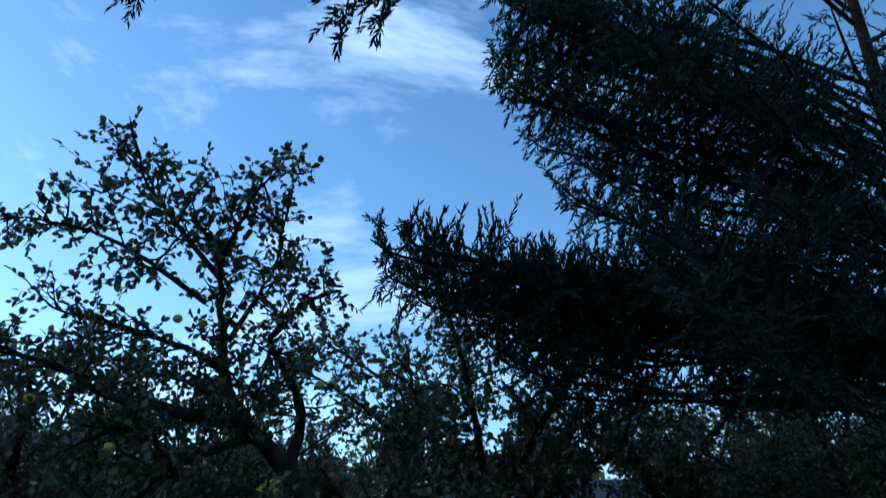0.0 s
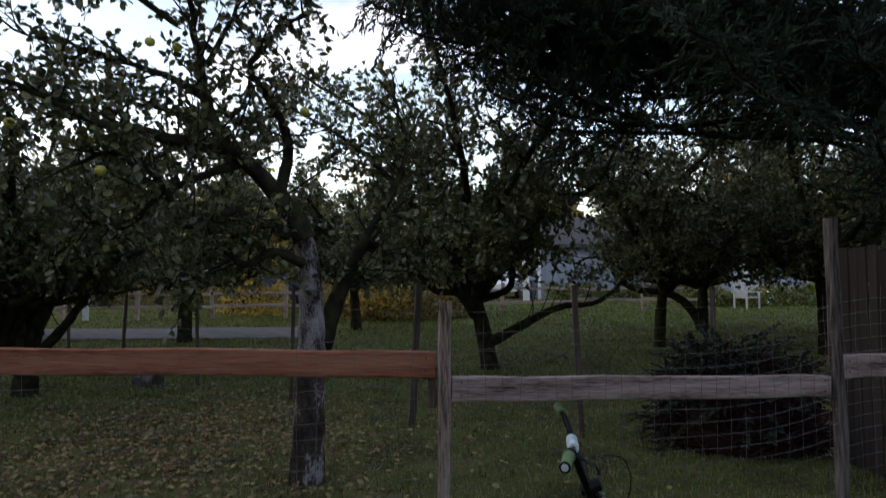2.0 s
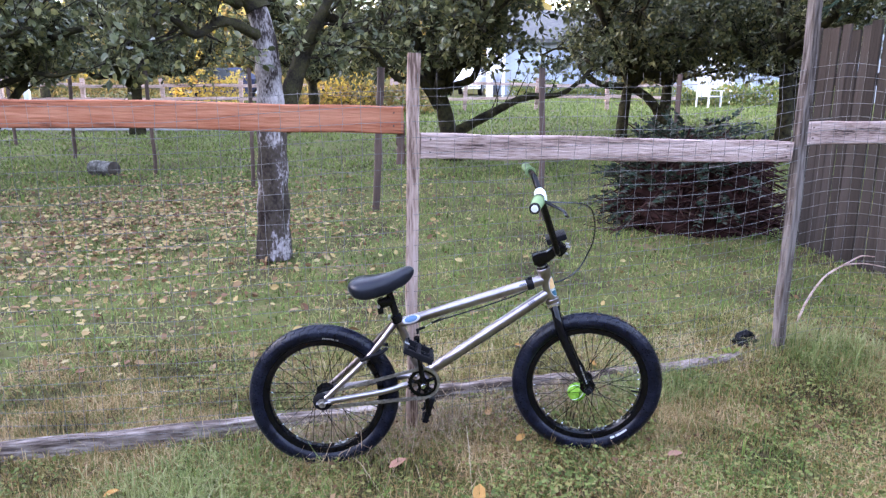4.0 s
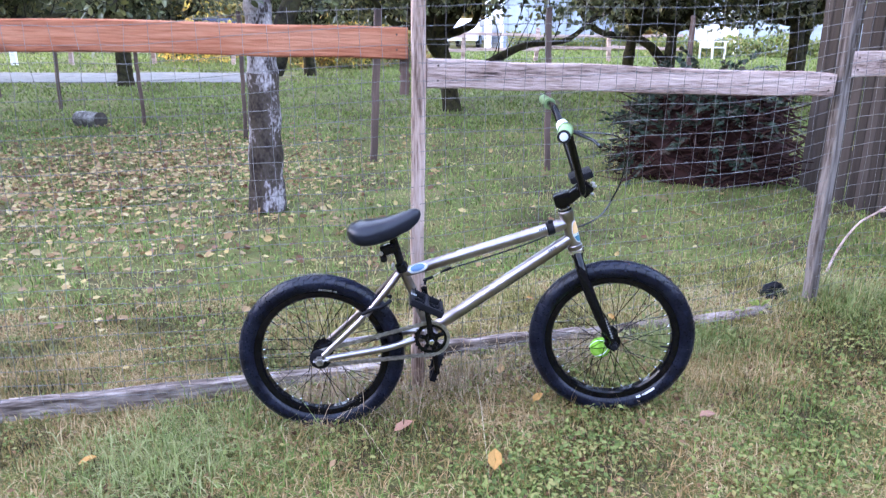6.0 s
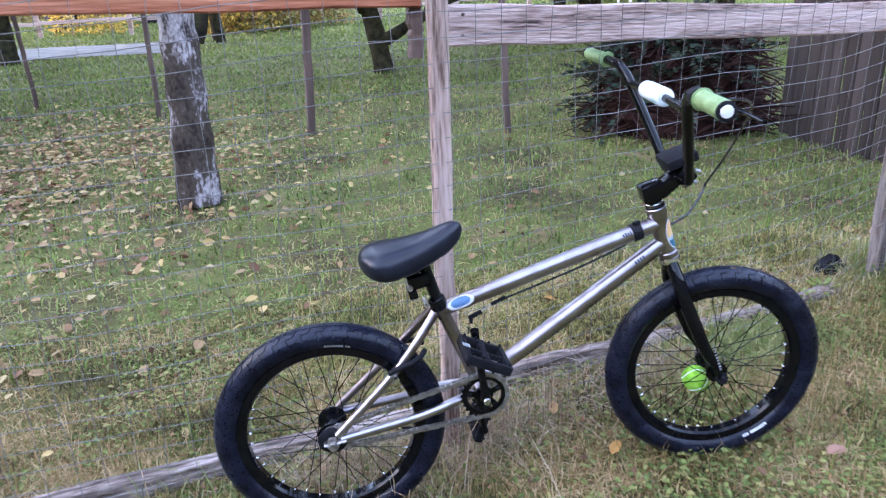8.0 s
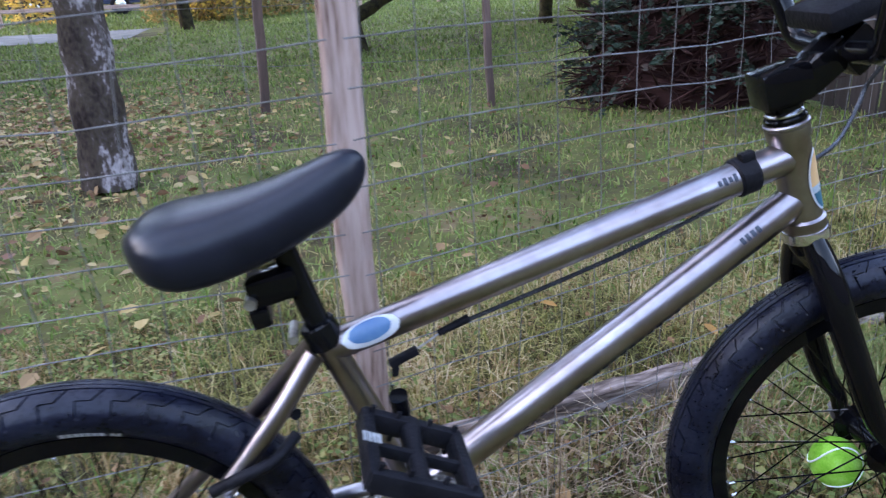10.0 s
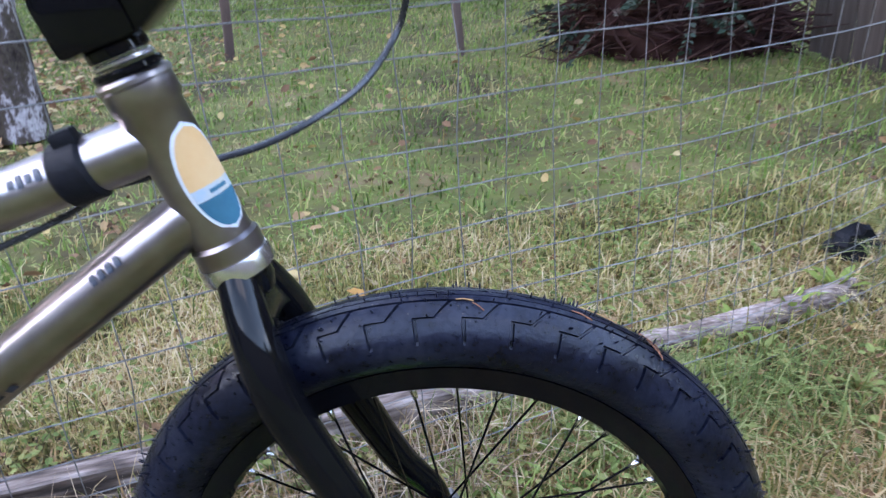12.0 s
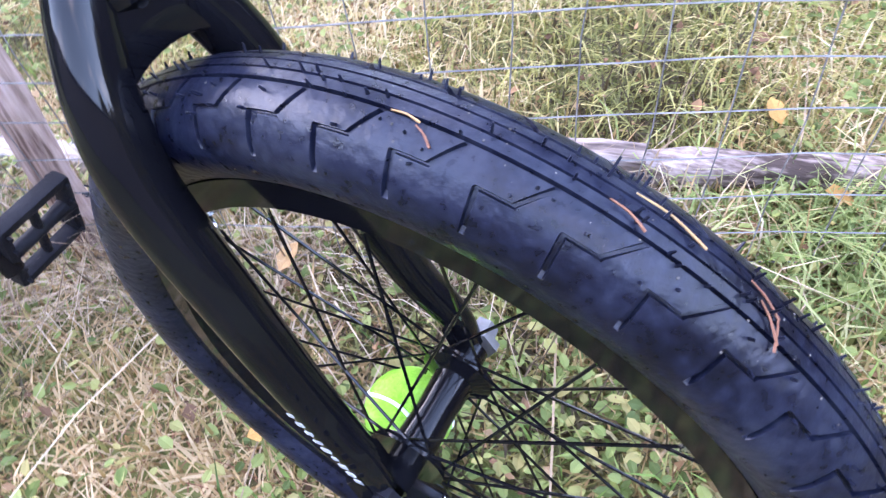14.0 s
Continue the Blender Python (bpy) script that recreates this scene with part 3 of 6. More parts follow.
# ---- houses beyond the orchard ----
def make_house(name, x0, x1, y, depth, base, eave, label, windows=()):
    house = thing(name, label, "house", pose(x0, y, base))
    w, h = x1 - x0, eave - base
    part("wall", Geo().box((w, depth, h), pose(w / 2, depth / 2, h / 2)), M_SIDING, house, smooth=False)
    lap = Geo().add([(0, 0, 0), (w, 0, 0), (w, -0.035, 0), (0, -0.035, 0), (0, -0.005, 0.2), (w, -0.005, 0.2)], [(3, 2, 5, 4), (0, 1, 2, 3), (0, 3, 4), (1, 5, 2)]).mesh("siding_board", False)
    for i in range(int(h / 0.2)):
        part("siding_board", lap, M_SIDING, house, m=pose(0, 0, 0.2 * i), smooth=False)
    rise = 1.6
    roof = Geo().add([(-0.4, -0.5, h - 0.1), (w + 0.4, -0.5, h - 0.1), (w + 0.4, depth / 2, h + rise), (-0.4, depth / 2, h + rise), (-0.4, depth + 0.5, h - 0.1), (w + 0.4, depth + 0.5, h - 0.1)]
                     + [(-0.4, -0.5, h + 0.06), (w + 0.4, -0.5, h + 0.06), (w + 0.4, depth / 2, h + rise + 0.16), (-0.4, depth / 2, h + rise + 0.16), (-0.4, depth + 0.5, h + 0.06), (w + 0.4, depth + 0.5, h + 0.06)],
                     [(0, 1, 2, 3), (3, 2, 5, 4), (6, 9, 8, 7), (9, 10, 11, 8), (0, 6, 7, 1), (4, 5, 11, 10), (0, 3, 9, 6), (3, 4, 10, 9), (1, 7, 8, 2), (2, 8, 11, 5)])
    part("roof", roof, M_ROOF, house, smooth=False)
    part("corner_trim", Geo().box((0.14, 0.14, h), pose(0, 0, h / 2)), M_WHITE, house, "white corner trim", smooth=False)
    for wx, wz, ww, wh in windows:
        pane = part("window", Geo().box((ww, 0.06, wh), pose(wx, -0.06, wz)), M_GLASS, house, "dark window pane", smooth=False)
        for dx, dz, sx, sz in ((-ww / 2, 0, 0.09, wh + 0.18), (ww / 2, 0, 0.09, wh + 0.18), (0, wh / 2, ww, 0.09), (0, -wh / 2, ww, 0.09)):
            part("frame", Geo().box((sx, 0.09, sz), pose(wx + dx, -0.07, wz + dz)), M_WHITE, pane, smooth=False)
    return house


make_house("shed", 5.5, 11.2, 35.0, 6, 0.85, 3.6, "pale blue shed with lap siding behind apple trees")
make_house("house", 14.5, 26, 29.5, 8, 0.6, 4.2, "pale blue house with lap siding and dark window", [(4.1, 3.35, 0.8, 0.9), (8.0, 3.2, 1.0, 1.1)])
white_post = part("white_post", Geo().box((0.3, 0.2, 3.0), pose(0, 0, 1.5), 0.02), M_WHITE, m=pose(4.55, 33, 0.85), smooth=False)
tagged(white_post, "white painted upright post beside the shed", "post")


def make_car(name, material, m, label):
    car = thing(name, label, "car", m)
    body = [(-2.1, 0.35), (-2.15, 0.75), (-1.5, 0.92), (-0.9, 1.38), (0.6, 1.42), (1.5, 0.98), (2.1, 0.9), (2.15, 0.4)]
    geo = Geo()
    n = len(body)
    ring = [[(x, s * (0.85 if z < 1.0 else 0.66), z) for x, z in body] for s in (-1, 1)]
    geo.add(ring[0] + ring[1], [tuple(range(n))[::-1], tuple(range(n, 2 * n))] + [(i, (i + 1) % n, n + (i + 1) % n, n + i) for i in range(n)])
    part("body", geo, material, car, smooth=False)
    part("side_window", Geo().add([(-1.2, -0.83, 1.0), (1.15, -0.83, 1.0), (0.5, -0.7, 1.34), (-0.8, -0.7, 1.32)], [(0, 1, 2, 3)]), M_GLASS, car, smooth=False)
    for x in (-1.35, 1.35):
        for y in (-0.8, 0.8):
            wheel = part("wheel", Geo().lathe([(0.0, -0.1), (0.2, -0.1), (0.3, -0.1), (0.33, -0.05), (0.33, 0.05), (0.3, 0.1), (0.0, 0.1)], 20), M_BLACK_MATT, car, m=pose(x, y, 0.33))
            part("hubcap", Geo().lathe([(0.0, -0.115), (0.18, -0.11), (0.2, -0.1)], 16), M_CHROME, wheel)
    return car


make_car("parked_car", M_CAR_WHITE, pose(4.1, 37.0, 0.95, 0, 0, 72), "white car parked beyond the orchard lawn")
make_car("parked_car", M_CAR_DARK, pose(-6.8, 30, float(ground_z(-6.8, 30)), 0, 0, 8), "dark blue car parked behind the drive")


# ---- rail fence along the drive ----
def make_far_fence():
    rnd = random.Random(4)
    fence = thing("paddock_fence", "old grey post and rail fence behind the drive", "fence")
    leg = wood_beam(1.2, 0.12, 0.12, 71).moved(pose(0, 0, 0, 0, -90, 0)).mesh("post", False)
    bar = wood_beam(2.6, 0.1, 0.05, 72, warp=0.02).mesh("rail", False)
    for i in range(16):
        x = -30 + i * 2.5
        y = 24.2 + 0.03 * x
        z = float(ground_z(x, y))
        part("post", leg, M_OLD_WOOD, fence, m=pose(x, y, z + 0.5, rnd.uniform(-3, 3), rnd.uniform(-3, 3), 0), smooth=False)
        for h in (0.45, 0.85):
            part("rail", bar, M_OLD_WOOD, fence, m=pose(x + 1.25, y - 0.09, z + h + rnd.uniform(-0.04, 0.04), 0, rnd.uniform(-1.5, 1.5), 1.7), smooth=False)
    marker = part("marker_post", Geo().box((0.16, 0.16, 1.25), pose(0, 0, 0.6), 0.02), M_WHITE, m=pose(-11.6, 23.6, float(ground_z(-11.6, 23.6))), smooth=False)
    tagged(marker, "white marker post by the drive", "post")


make_far_fence()


def make_chair():
    chair = thing("garden_chair", "white wooden garden chair under the trees", "chair", pose(12.0, 26.2, float(ground_z(12.0, 26.2)), 0, 0, 25))
    part("seat", Geo().box((0.6, 0.6, 0.05), pose(0, 0, 0.42), 0.01), M_CHAIR, chair, smooth=False)
    for i in range(5):
        part("back_slat", Geo().box((0.09, 0.03, 0.75), pose(-0.24 + 0.12 * i, 0.32, 0.8, -12), 0.005), M_CHAIR, chair, smooth=False)
    for x in (-0.33, 0.33):
        for y in (-0.28, 0.28):
            part("leg", Geo().box((0.06, 0.06, 0.62), pose(x, y, 0.31), 0.005), M_CHAIR, chair, smooth=False)
        part("armrest", Geo().box((0.12, 0.75, 0.03), pose(x, 0, 0.63), 0.005), M_CHAIR, chair, smooth=False)


make_chair()


# ---- bicycle: x forwards, y away from its drive side, z up, from the rear axle ----
bike = thing("bicycle", "small stunt bicycle with brushed nickel frame leaning on wire fence", "bicycle", pose(-0.275, 2.433, 0.256, -0.6, -3.0, -2.2))
AXLE_F, BB = Vector((0.938, 0, -0.008)), Vector((0.354, 0, 0.046))
HEAD_LOW, HEAD_TOP, SEAT_TOP = Vector((0.822, 0, 0.300)), Vector((0.791, 0, 0.418)), Vector((0.276, 0, 0.272))
WHEEL_R, TUBE_R = 0.2378, 0.0285


def along(a, b, s):
    return tuple(Vector(a).lerp(Vector(b), s))


def tube_part(name, pts, radii, material, parent, label="", sides=16, flat=1.0, caps=True):
    return part(name, Geo().tube(pts, radii, sides, caps, flat), material, parent, label)


head_dir = (HEAD_LOW - HEAD_TOP).normalized()
tube_part("top_tube", [along((0.284, 0, 0.255), (0.801, 0, 0.385), s) for s in (0, 0.2, 0.8, 1)], [0.0165, 0.0175, 0.0185, 0.0185], M_FRAME, bike, sides=20)
tube_part("down_tube", [along((0.364, 0, 0.062), (0.812, 0, 0.337), s) for s in (0, 0.2, 0.8, 1)], [0.018, 0.0195, 0.0195, 0.0185], M_FRAME, bike, sides=20)
tube_part("seat_tube", [along(BB, SEAT_TOP, s) for s in (0, 0.5, 1)], 0.0148, M_FRAME, bike)
head = tube_part("head_tube", [along(HEAD_TOP, HEAD_LOW, s) for s in (0, 0.1, 0.12, 0.5, 0.88, 0.9, 1)], [0.0225, 0.0225, 0.0205, 0.0205, 0.0205, 0.0235, 0.0235], M_FRAME, bike, sides=24)
tube_part("bottom_bracket_shell", [(BB.x, y, BB.z) for y in (-0.038, -0.034, 0.034, 0.038)], [0.02, 0.0225, 0.0225, 0.02], M_FRAME, bike)
for s in (-1, 1):
    tube_part("chainstay", smooth_path([(0.342, s * 0.022, 0.043), (0.285, s * 0.04, 0.038), (0.2, s * 0.05, 0.022), (0.02, s * 0.058, 0.003)]), 0.0105, M_FRAME, bike)
    tube_part("seatstay", smooth_path([(0.265, s * 0.014, 0.256), (0.21, s * 0.036, 0.195), (0.135, s * 0.048, 0.12), (0.012, s * 0.058, 0.014)]), np.linspace(0.0108, 0.0092, 16), M_FRAME, bike)
    part("dropout", Geo().tube([(-0.02, s * 0.058, 0), (0.03, s * 0.058, 0.004)], 0.014, 12, flat=0.25).moved(pose(0, 0, 0)), M_FRAME, bike)
    tube_part("axle_nut", [(0, s * y, 0) for y in (0.06, 0.07, 0.0705, 0.082)], [0.016, 0.016, 0.011, 0.01], M_CHAIN, bike, "dull steel axle nut", 6)

# seat, post and clamp
tube_part("seat_post", [along((0.285, 0, 0.235), (0.246, 0, 0.4), s) for s in (0, 1)], 0.0127, M_BLACK, bike)
seat_dir = (SEAT_TOP - BB).normalized()
clamp = tube_part("seat_clamp", [tuple(SEAT_TOP + seat_dir * z) for z in (-0.014, -0.012, 0.012, 0.014)], [0.0175, 0.0195, 0.0195, 0.0175], M_BLACK, bike)
part("clamp_bolt", Geo().tube([(0.248, -0.02, 0.278), (0.248, 0.02, 0.278)], 0.005, 8), M_CHAIN, clamp)
post_head = part("post_head", Geo().box((0.05, 0.045, 0.03), pose(0.238, 0, 0.335, 0, -10, 0), 0.006).box((0.02, 0.05, 0.02), pose(0.222, 0, 0.308, 0, -10, 0), 0.004), M_BLACK, bike, "black bolted seat clamp")
part("clamp_bolt", Geo().tube([(0.216, -0.03, 0.327), (0.216, 0.03, 0.327)], 0.006, 8), M_CHAIN, post_head)


def make_seat():
    """A padded saddle: rounded, wide tail, long narrow nose, tipped up."""
    n, k = 26, 20
    verts, faces = [], []
    for i in range(n):
        s = 0.5 - 0.5 * math.cos(math.pi * i / (n - 1))
        x = -0.118 + 0.236 * s
        wide = 0.064 * (1 - s) ** 0.9 + 0.022 + 0.012 * math.exp(-((s - 0.12) / 0.16) ** 2)
        end = math.sqrt(max(0.0, 1 - abs(2 * s - 1) ** (3.2 if s < 0.5 else 7.0))) if 0 < s < 1 else 0.0
        end = max(end, 0.02)
        wide *= end
        tall = (0.06 - 0.026 * s) * end
        mid = 0.010 * math.sin(math.pi * s) * -1 + 0.016 * s**3 + 0.012 * (1 - s) ** 3
        for j in range(k):
            a = 2 * math.pi * j / k
            ca, sa = math.cos(a), math.sin(a)
            y = wide * math.copysign(abs(ca) ** 0.75, ca)
            z = (tall * 0.75 * abs(sa) ** 0.8 if sa > 0 else -tall * (0.55 if s < 0.75 else 0.6) * abs(sa) ** 0.7 * (1 + 0.5 * abs(ca)))
            verts.append((x, y, mid + z))
        for j in range(k):
            if i:
                faces.append(((i - 1) * k + j, (i - 1) * k + (j + 1) % k, i * k + (j + 1) % k, i * k + j))
    faces += [tuple(range(k))[::-1], tuple(range((n - 1) * k, n * k))]
    return Geo().add(verts, faces)


part("seat", make_seat(), M_SEAT, bike, "padded black vinyl seat tipped up at the nose", pose(0.232, 0, 0.404, 0, -12, 0), sharp=70)


# wheels
def make_tyre():
    """Fat street tyre with fine stepped grooves cut into the shoulders."""
    cells = 48
    half = [(4.7, 0), (5.5, 0.7), (6.5, 0.7), (7.3, 0), (12, 0), (16.2, 0), (17.3, 1), (18.9, 1), (20.0, 0), (25, 0), (31, 0), (37, 0), (41, 0), (44.3, 0), (45.3, 2), (46.7, 2), (47.7, 0), (52, 0), (57, 0), (62, 0), (65, 0), (70, 0), (75, 0), (80, 0), (84, 0), (90, 0), (94, 0), (100, 0), (112, 0), (124, 0), (136, 0), (152, 0)]
    cols = [(-d, f) for d, f in half[::-1]] + [(0, 0)] + half
    inner, outer, slant, step = 0.026, 0.044, 0.33, 0.42
    first = 0.2
    row = [(0.0, ""), (0.09, "")]
    for at, flag in ((first, "short"), (first + step, "long")):
        row += [(at - outer, ""), (at - inner, flag), (at + inner, flag), (at + outer, "")]
        row += [(at + 0.15, ""), (at + 0.28, "")]
    u = np.array([(c + f) / cells for c in range(cells) for f, _ in row])
    flags = [f for _ in range(cells) for _, f in row]
    share = np.array([f for _ in range(cells) for f, _ in row])
    short, long = np.array([f == "short" for f in flags]), np.array([f == "long" for f in flags])
    inside = (share > first - inner * 1.1) & (share < first + step + inner * 1.1)
    verts = np.zeros((len(u), len(cols), 3))
    for j, (d, flag) in enumerate(cols):
        ad = abs(d)
        depth = np.zeros(len(u))
        if flag in (0.7, 1):
            depth[:] = flag
        if 18.8 < ad < 47.5:
            depth[short] = 1
        if 45 < ad < 81:
            depth[long] = 1
        if flag == 2:
            depth[inside] = 1
        shear = slant * np.interp(ad, [18, 46, 80], [0, 1, 0.9]) + (0.0 if d < 0 else 0.5)
        a = (u + shear / cells) * 2 * np.pi
        r = TUBE_R * (0.97 if ad < 60 else np.interp(ad, [60, 75], [0.97, 1.0])) - 0.0024 * depth
        ring = WHEEL_R + r * math.cos(radians(d))
        verts[:, j] = np.stack([np.cos(a) * ring, r * 1.02 * math.sin(radians(d)), np.sin(a) * ring], -1)
    n, k = len(u), len(cols)
    i, j = np.meshgrid(np.arange(n), np.arange(k - 1), indexing="ij")
    faces = np.stack([i * k + j, i * k + j + 1, (i + 1) % n * k + j + 1, (i + 1) % n * k + j], -1).reshape(-1, 4)
    return quick_mesh("tyre", verts.reshape(-1, 3), faces, True)


tyre_mesh = make_tyre()
tyre_mesh.materials.append(M_TYRE)
tyre_mesh.set_sharp_from_angle(angle=radians(32))
rim_mesh = Geo().lathe([(0.196, -0.0165), (0.214, -0.0175), (0.2155, -0.0135), (0.204, -0.012), (0.203, 0.012), (0.2155, 0.0135), (0.214, 0.0175), (0.196, 0.0165), (0.1915, 0.010), (0.1915, -0.010)], 96, True).mesh("rim")
rim_mesh.set_sharp_from_angle(angle=radians(30))
RIM_IN = 0.1915


def make_wheel(name, parent, m, hub_r, flange, half, label):
    wheel = part(name, rim_mesh.copy(), M_BLACK, parent, label, m)
    part("tyre", tyre_mesh, None, wheel, "black rubber tyre with stepped street tread")
    hub = Geo().lathe([(0.006, -half), (hub_r * 0.8, -half), (hub_r * 0.8, -0.036), (flange, -0.036), (flange, -0.031), (hub_r, -0.026), (hub_r * 0.92, 0), (hub_r, 0.026), (flange, 0.031), (flange, 0.036), (hub_r * 0.8, 0.036), (hub_r * 0.8, half), (0.006, half)], 32)
    part("hub", hub, M_BLACK, wheel, "black hub with drilled flanges")
    straight = Geo()
    nip = Geo().tube([(0, 0, -0.0005), (0, 0, 0.006), (0, 0, 0.0115)], [0.0026, 0.0026, 0.0019], 6).mesh("spoke_nipple")
    nip.materials.append(M_CHROME)
    lengths = {}
    for i in range(36):
        a = 2 * math.pi * (i + 0.25) / 36
        side = -1 if i % 2 else 1
        twist = (1 if i // 2 % 2 else -1) * radians(62)
        p0 = Vector((math.cos(a + twist) * (flange - 0.004), side * 0.0335, math.sin(a + twist) * (flange - 0.004)))
        p1 = Vector((math.cos(a) * (RIM_IN - 0.006), side * 0.004, math.sin(a) * (RIM_IN - 0.006)))
        part("spoke", Geo().tube([p0, p1], 0.00105, 5, False), M_BLACK, wheel)
        q = (p0 - p1).normalized().to_track_quat("Z", "Y").to_matrix().to_4x4()
        part("spoke_nipple", nip, None, wheel, m=Matrix.Translation(Vector((math.cos(a), 0, math.sin(a))) * RIM_IN + Vector((0, side * 0.004, 0))) @ q)
    valve = Geo().tube([(RIM_IN, 0, 0), (RIM_IN - 0.03, 0, 0)], [0.0035, 0.003], 8)
    part("valve", valve, M_BLACK_MATT, wheel, m=pose(0, 0, 0, 0, 12, 0))
    return wheel


def tyre_specks(wheel, seed):
    """Dried mud flecks and moulding hairs on the tread."""
    rnd = np.random.default_rng(seed)
    for name, count, size, material, label in (("mud_fleck", 800, 0.0008, M_MUD, "pale dried mud flecks"), ("moulding_hair", 420, 0.0016, M_TYRE, "short rubber moulding hairs")):
        geo = Geo()
        for i in range(count):
            a, b = rnd.uniform(0, 2 * math.pi), radians(rnd.choice([-19, -8, -4, 8, 19, 30, -30, -38, 48, -48]) + rnd.normal(0, 2.5)) if name == "moulding_hair" else radians(rnd.uniform(-85, 85))
            r = TUBE_R * 0.972
            n = Vector((math.cos(a) * math.cos(b), math.sin(b), math.sin(a) * math.cos(b)))
            p = Vector((math.cos(a) * WHEEL_R, 0, math.sin(a) * WHEEL_R)) + n * r
            s = size * rnd.uniform(0.4, 1.3)
            if name == "moulding_hair":
                geo.tube([tuple(p), tuple(p + n * s * 2.6)], [0.0008, 0.0005], 5)
            else:
                geo.box((s, s * 0.8, s * 0.5), Matrix.Translation(p) @ n.to_track_quat("Z", "Y").to_matrix().to_4x4() @ pose(0, 0, 0, 0, 0, rnd.uniform(0, 180)))
        tagged(part(name, geo, material, wheel, label, smooth=False), kind="stuff")


def label_bars(wheel, start, span, r, seed):
    """White moulded lettering on the tyre wall, as plain bars."""
    rnd = random.Random(seed)
    geo = Geo()
    a = start
    while a < start + span:
        w = radians(rnd.uniform(0.7, 1.3))
        for y0 in (-1,):
            pts = []
            for aa in (a, a + w):
                for rr in (r, r + 0.006):
                    c = WHEEL_R - rr
                    y = -math.sqrt(max(0.0, (TUBE_R * 1.0) ** 2 - c * c)) * 1.02 - 0.0012
                    pts.append((math.cos(aa) * rr, y, math.sin(aa) * rr))
            geo.add(pts, [(0, 1, 3, 2)])
        a += w + radians(0.45) + (radians(1.2) if rnd.random() < 0.15 else 0)
    part("tyre_lettering", geo, M_STICKER, wheel, "white lettering bars on tyre wall", smooth=False)


rear_wheel = make_wheel("rear_wheel", bike, pose(0, 0, 0), 0.019, 0.034, 0.055, "black rear rim with thin black spokes")
tube_part("cog", [(0, y, 0) for y in (-0.047, -0.043)], 0.024, M_CHAIN, bike, "small dark rear cog", 18)
tube_part("hub_guard", [(0, y, 0) for y in (-0.056, -0.054, -0.05, -0.048)], [0.012, 0.03, 0.034, 0.03], M_BLACK_MATT, bike, "black plastic hub guard", 20)
label_bars(rear_wheel, radians(72), radians(15), 0.2195, 2)

# cranks, sprocket, pedals, chain
sprocket = part("sprocket", Geo().lathe([(0.04, -0.049), (0.05, -0.049), (0.052, -0.047), (0.05, -0.045), (0.04, -0.045)], 40, True), M_BLACK, bike, "black open sprocket ring", pose(BB.x, 0, BB.z))
for i in range(25):
    a = 2 * math.pi * i / 25
    part("tooth", Geo().box((0.006, 0.003, 0.005), pose(0.053 * math.cos(a), -0.047, 0.053 * math.sin(a), 0, -math.degrees(a), 0)), M_BLACK, sprocket, smooth=False)
part("sprocket_centre", Geo().lathe([(0.008, -0.049), (0.021, -0.049), (0.022, -0.047), (0.021, -0.045), (0.008, -0.045)], 30, True), M_BLACK, sprocket)
for i in range(5):
    a = 2 * math.pi * (i + 0.3) / 5
    part("sprocket_arm", Geo().box((0.03, 0.0036, 0.014), pose(0.031 * math.cos(a), -0.047, 0.031 * math.sin(a), 0, -math.degrees(a), 0), 0.001), M_BLACK, sprocket)
    part("sprocket_bolt", Geo().tube([(0.036 * math.cos(a), y, 0.036 * math.sin(a)) for y in (-0.052, -0.049)], 0.005, 10), M_BLACK_MATT, sprocket)


def make_pedal(m, label):
    pedal = part("pedal", Geo().tube([(0, y, 0) for y in (-0.05, -0.02, 0.02, 0.05)], [0.009, 0.0085, 0.0085, 0.012], 12), M_BLACK_MATT, bike, label, m)
    for size, x, y in (((0.1, 0.012, 0.02), 0, -0.046), ((0.1, 0.012, 0.02), 0, 0.046), ((0.012, 0.1, 0.02), -0.046, 0), ((0.012, 0.1, 0.02), 0.046, 0), ((0.1, 0.008, 0.012), 0, 0.0)):
        part("cage_bar", Geo().box(size, pose(x, y, 0), 0.003), M_BLACK_MATT, pedal)
    for x in (-0.042, -0.016, 0.016, 0.042):
        for y in (-0.044, 0.044):
            for z in (-0.012, 0.012):
                part("pin", Geo().box((0.004, 0.004, 0.008), pose(x, y, z)), M_BLACK_MATT, pedal, smooth=False)
    return pedal


CRANK = (-0.012, 0.162)
tube_part("crank_arm", [(BB.x + CRANK[0] * s, -0.062 - 0.006 * s, BB.z + CRANK[1] * s) for s in (-0.12, 0, 0.3, 0.9, 1.1)], [0.012, 0.0165, 0.012, 0.0115, 0.013], M_BLACK, bike, "black crank arm", 14, 0.75)
tube_part("crank_arm", [(BB.x - CRANK[0] * s, 0.062 + 0.006 * s, BB.z - CRANK[1] * s) for s in (-0.12, 0, 0.3, 0.9, 1.1)], [0.012, 0.0165, 0.012, 0.0115, 0.013], M_BLACK, bike, "black crank arm", 14, 0.75)
tube_part("crank_bolt", [(BB.x, y, BB.z) for y in (-0.081, -0.078, -0.06)], [0.007, 0.009, 0.009], M_CHROME, bike, "", 12)
near_pedal = make_pedal(pose(BB.x + CRANK[0] + 0.004, -0.135, BB.z + CRANK[1] - 0.01, 0, 28, 0), "black plastic platform pedal with pins")
for i in range(4):
    part("pedal_lettering", Geo().box((0.0035, 0.014, 0.0006), pose(-0.046 + 0.0045 * (i - 1.5), 0.0, 0.0103)), M_LETTER, near_pedal, smooth=False)
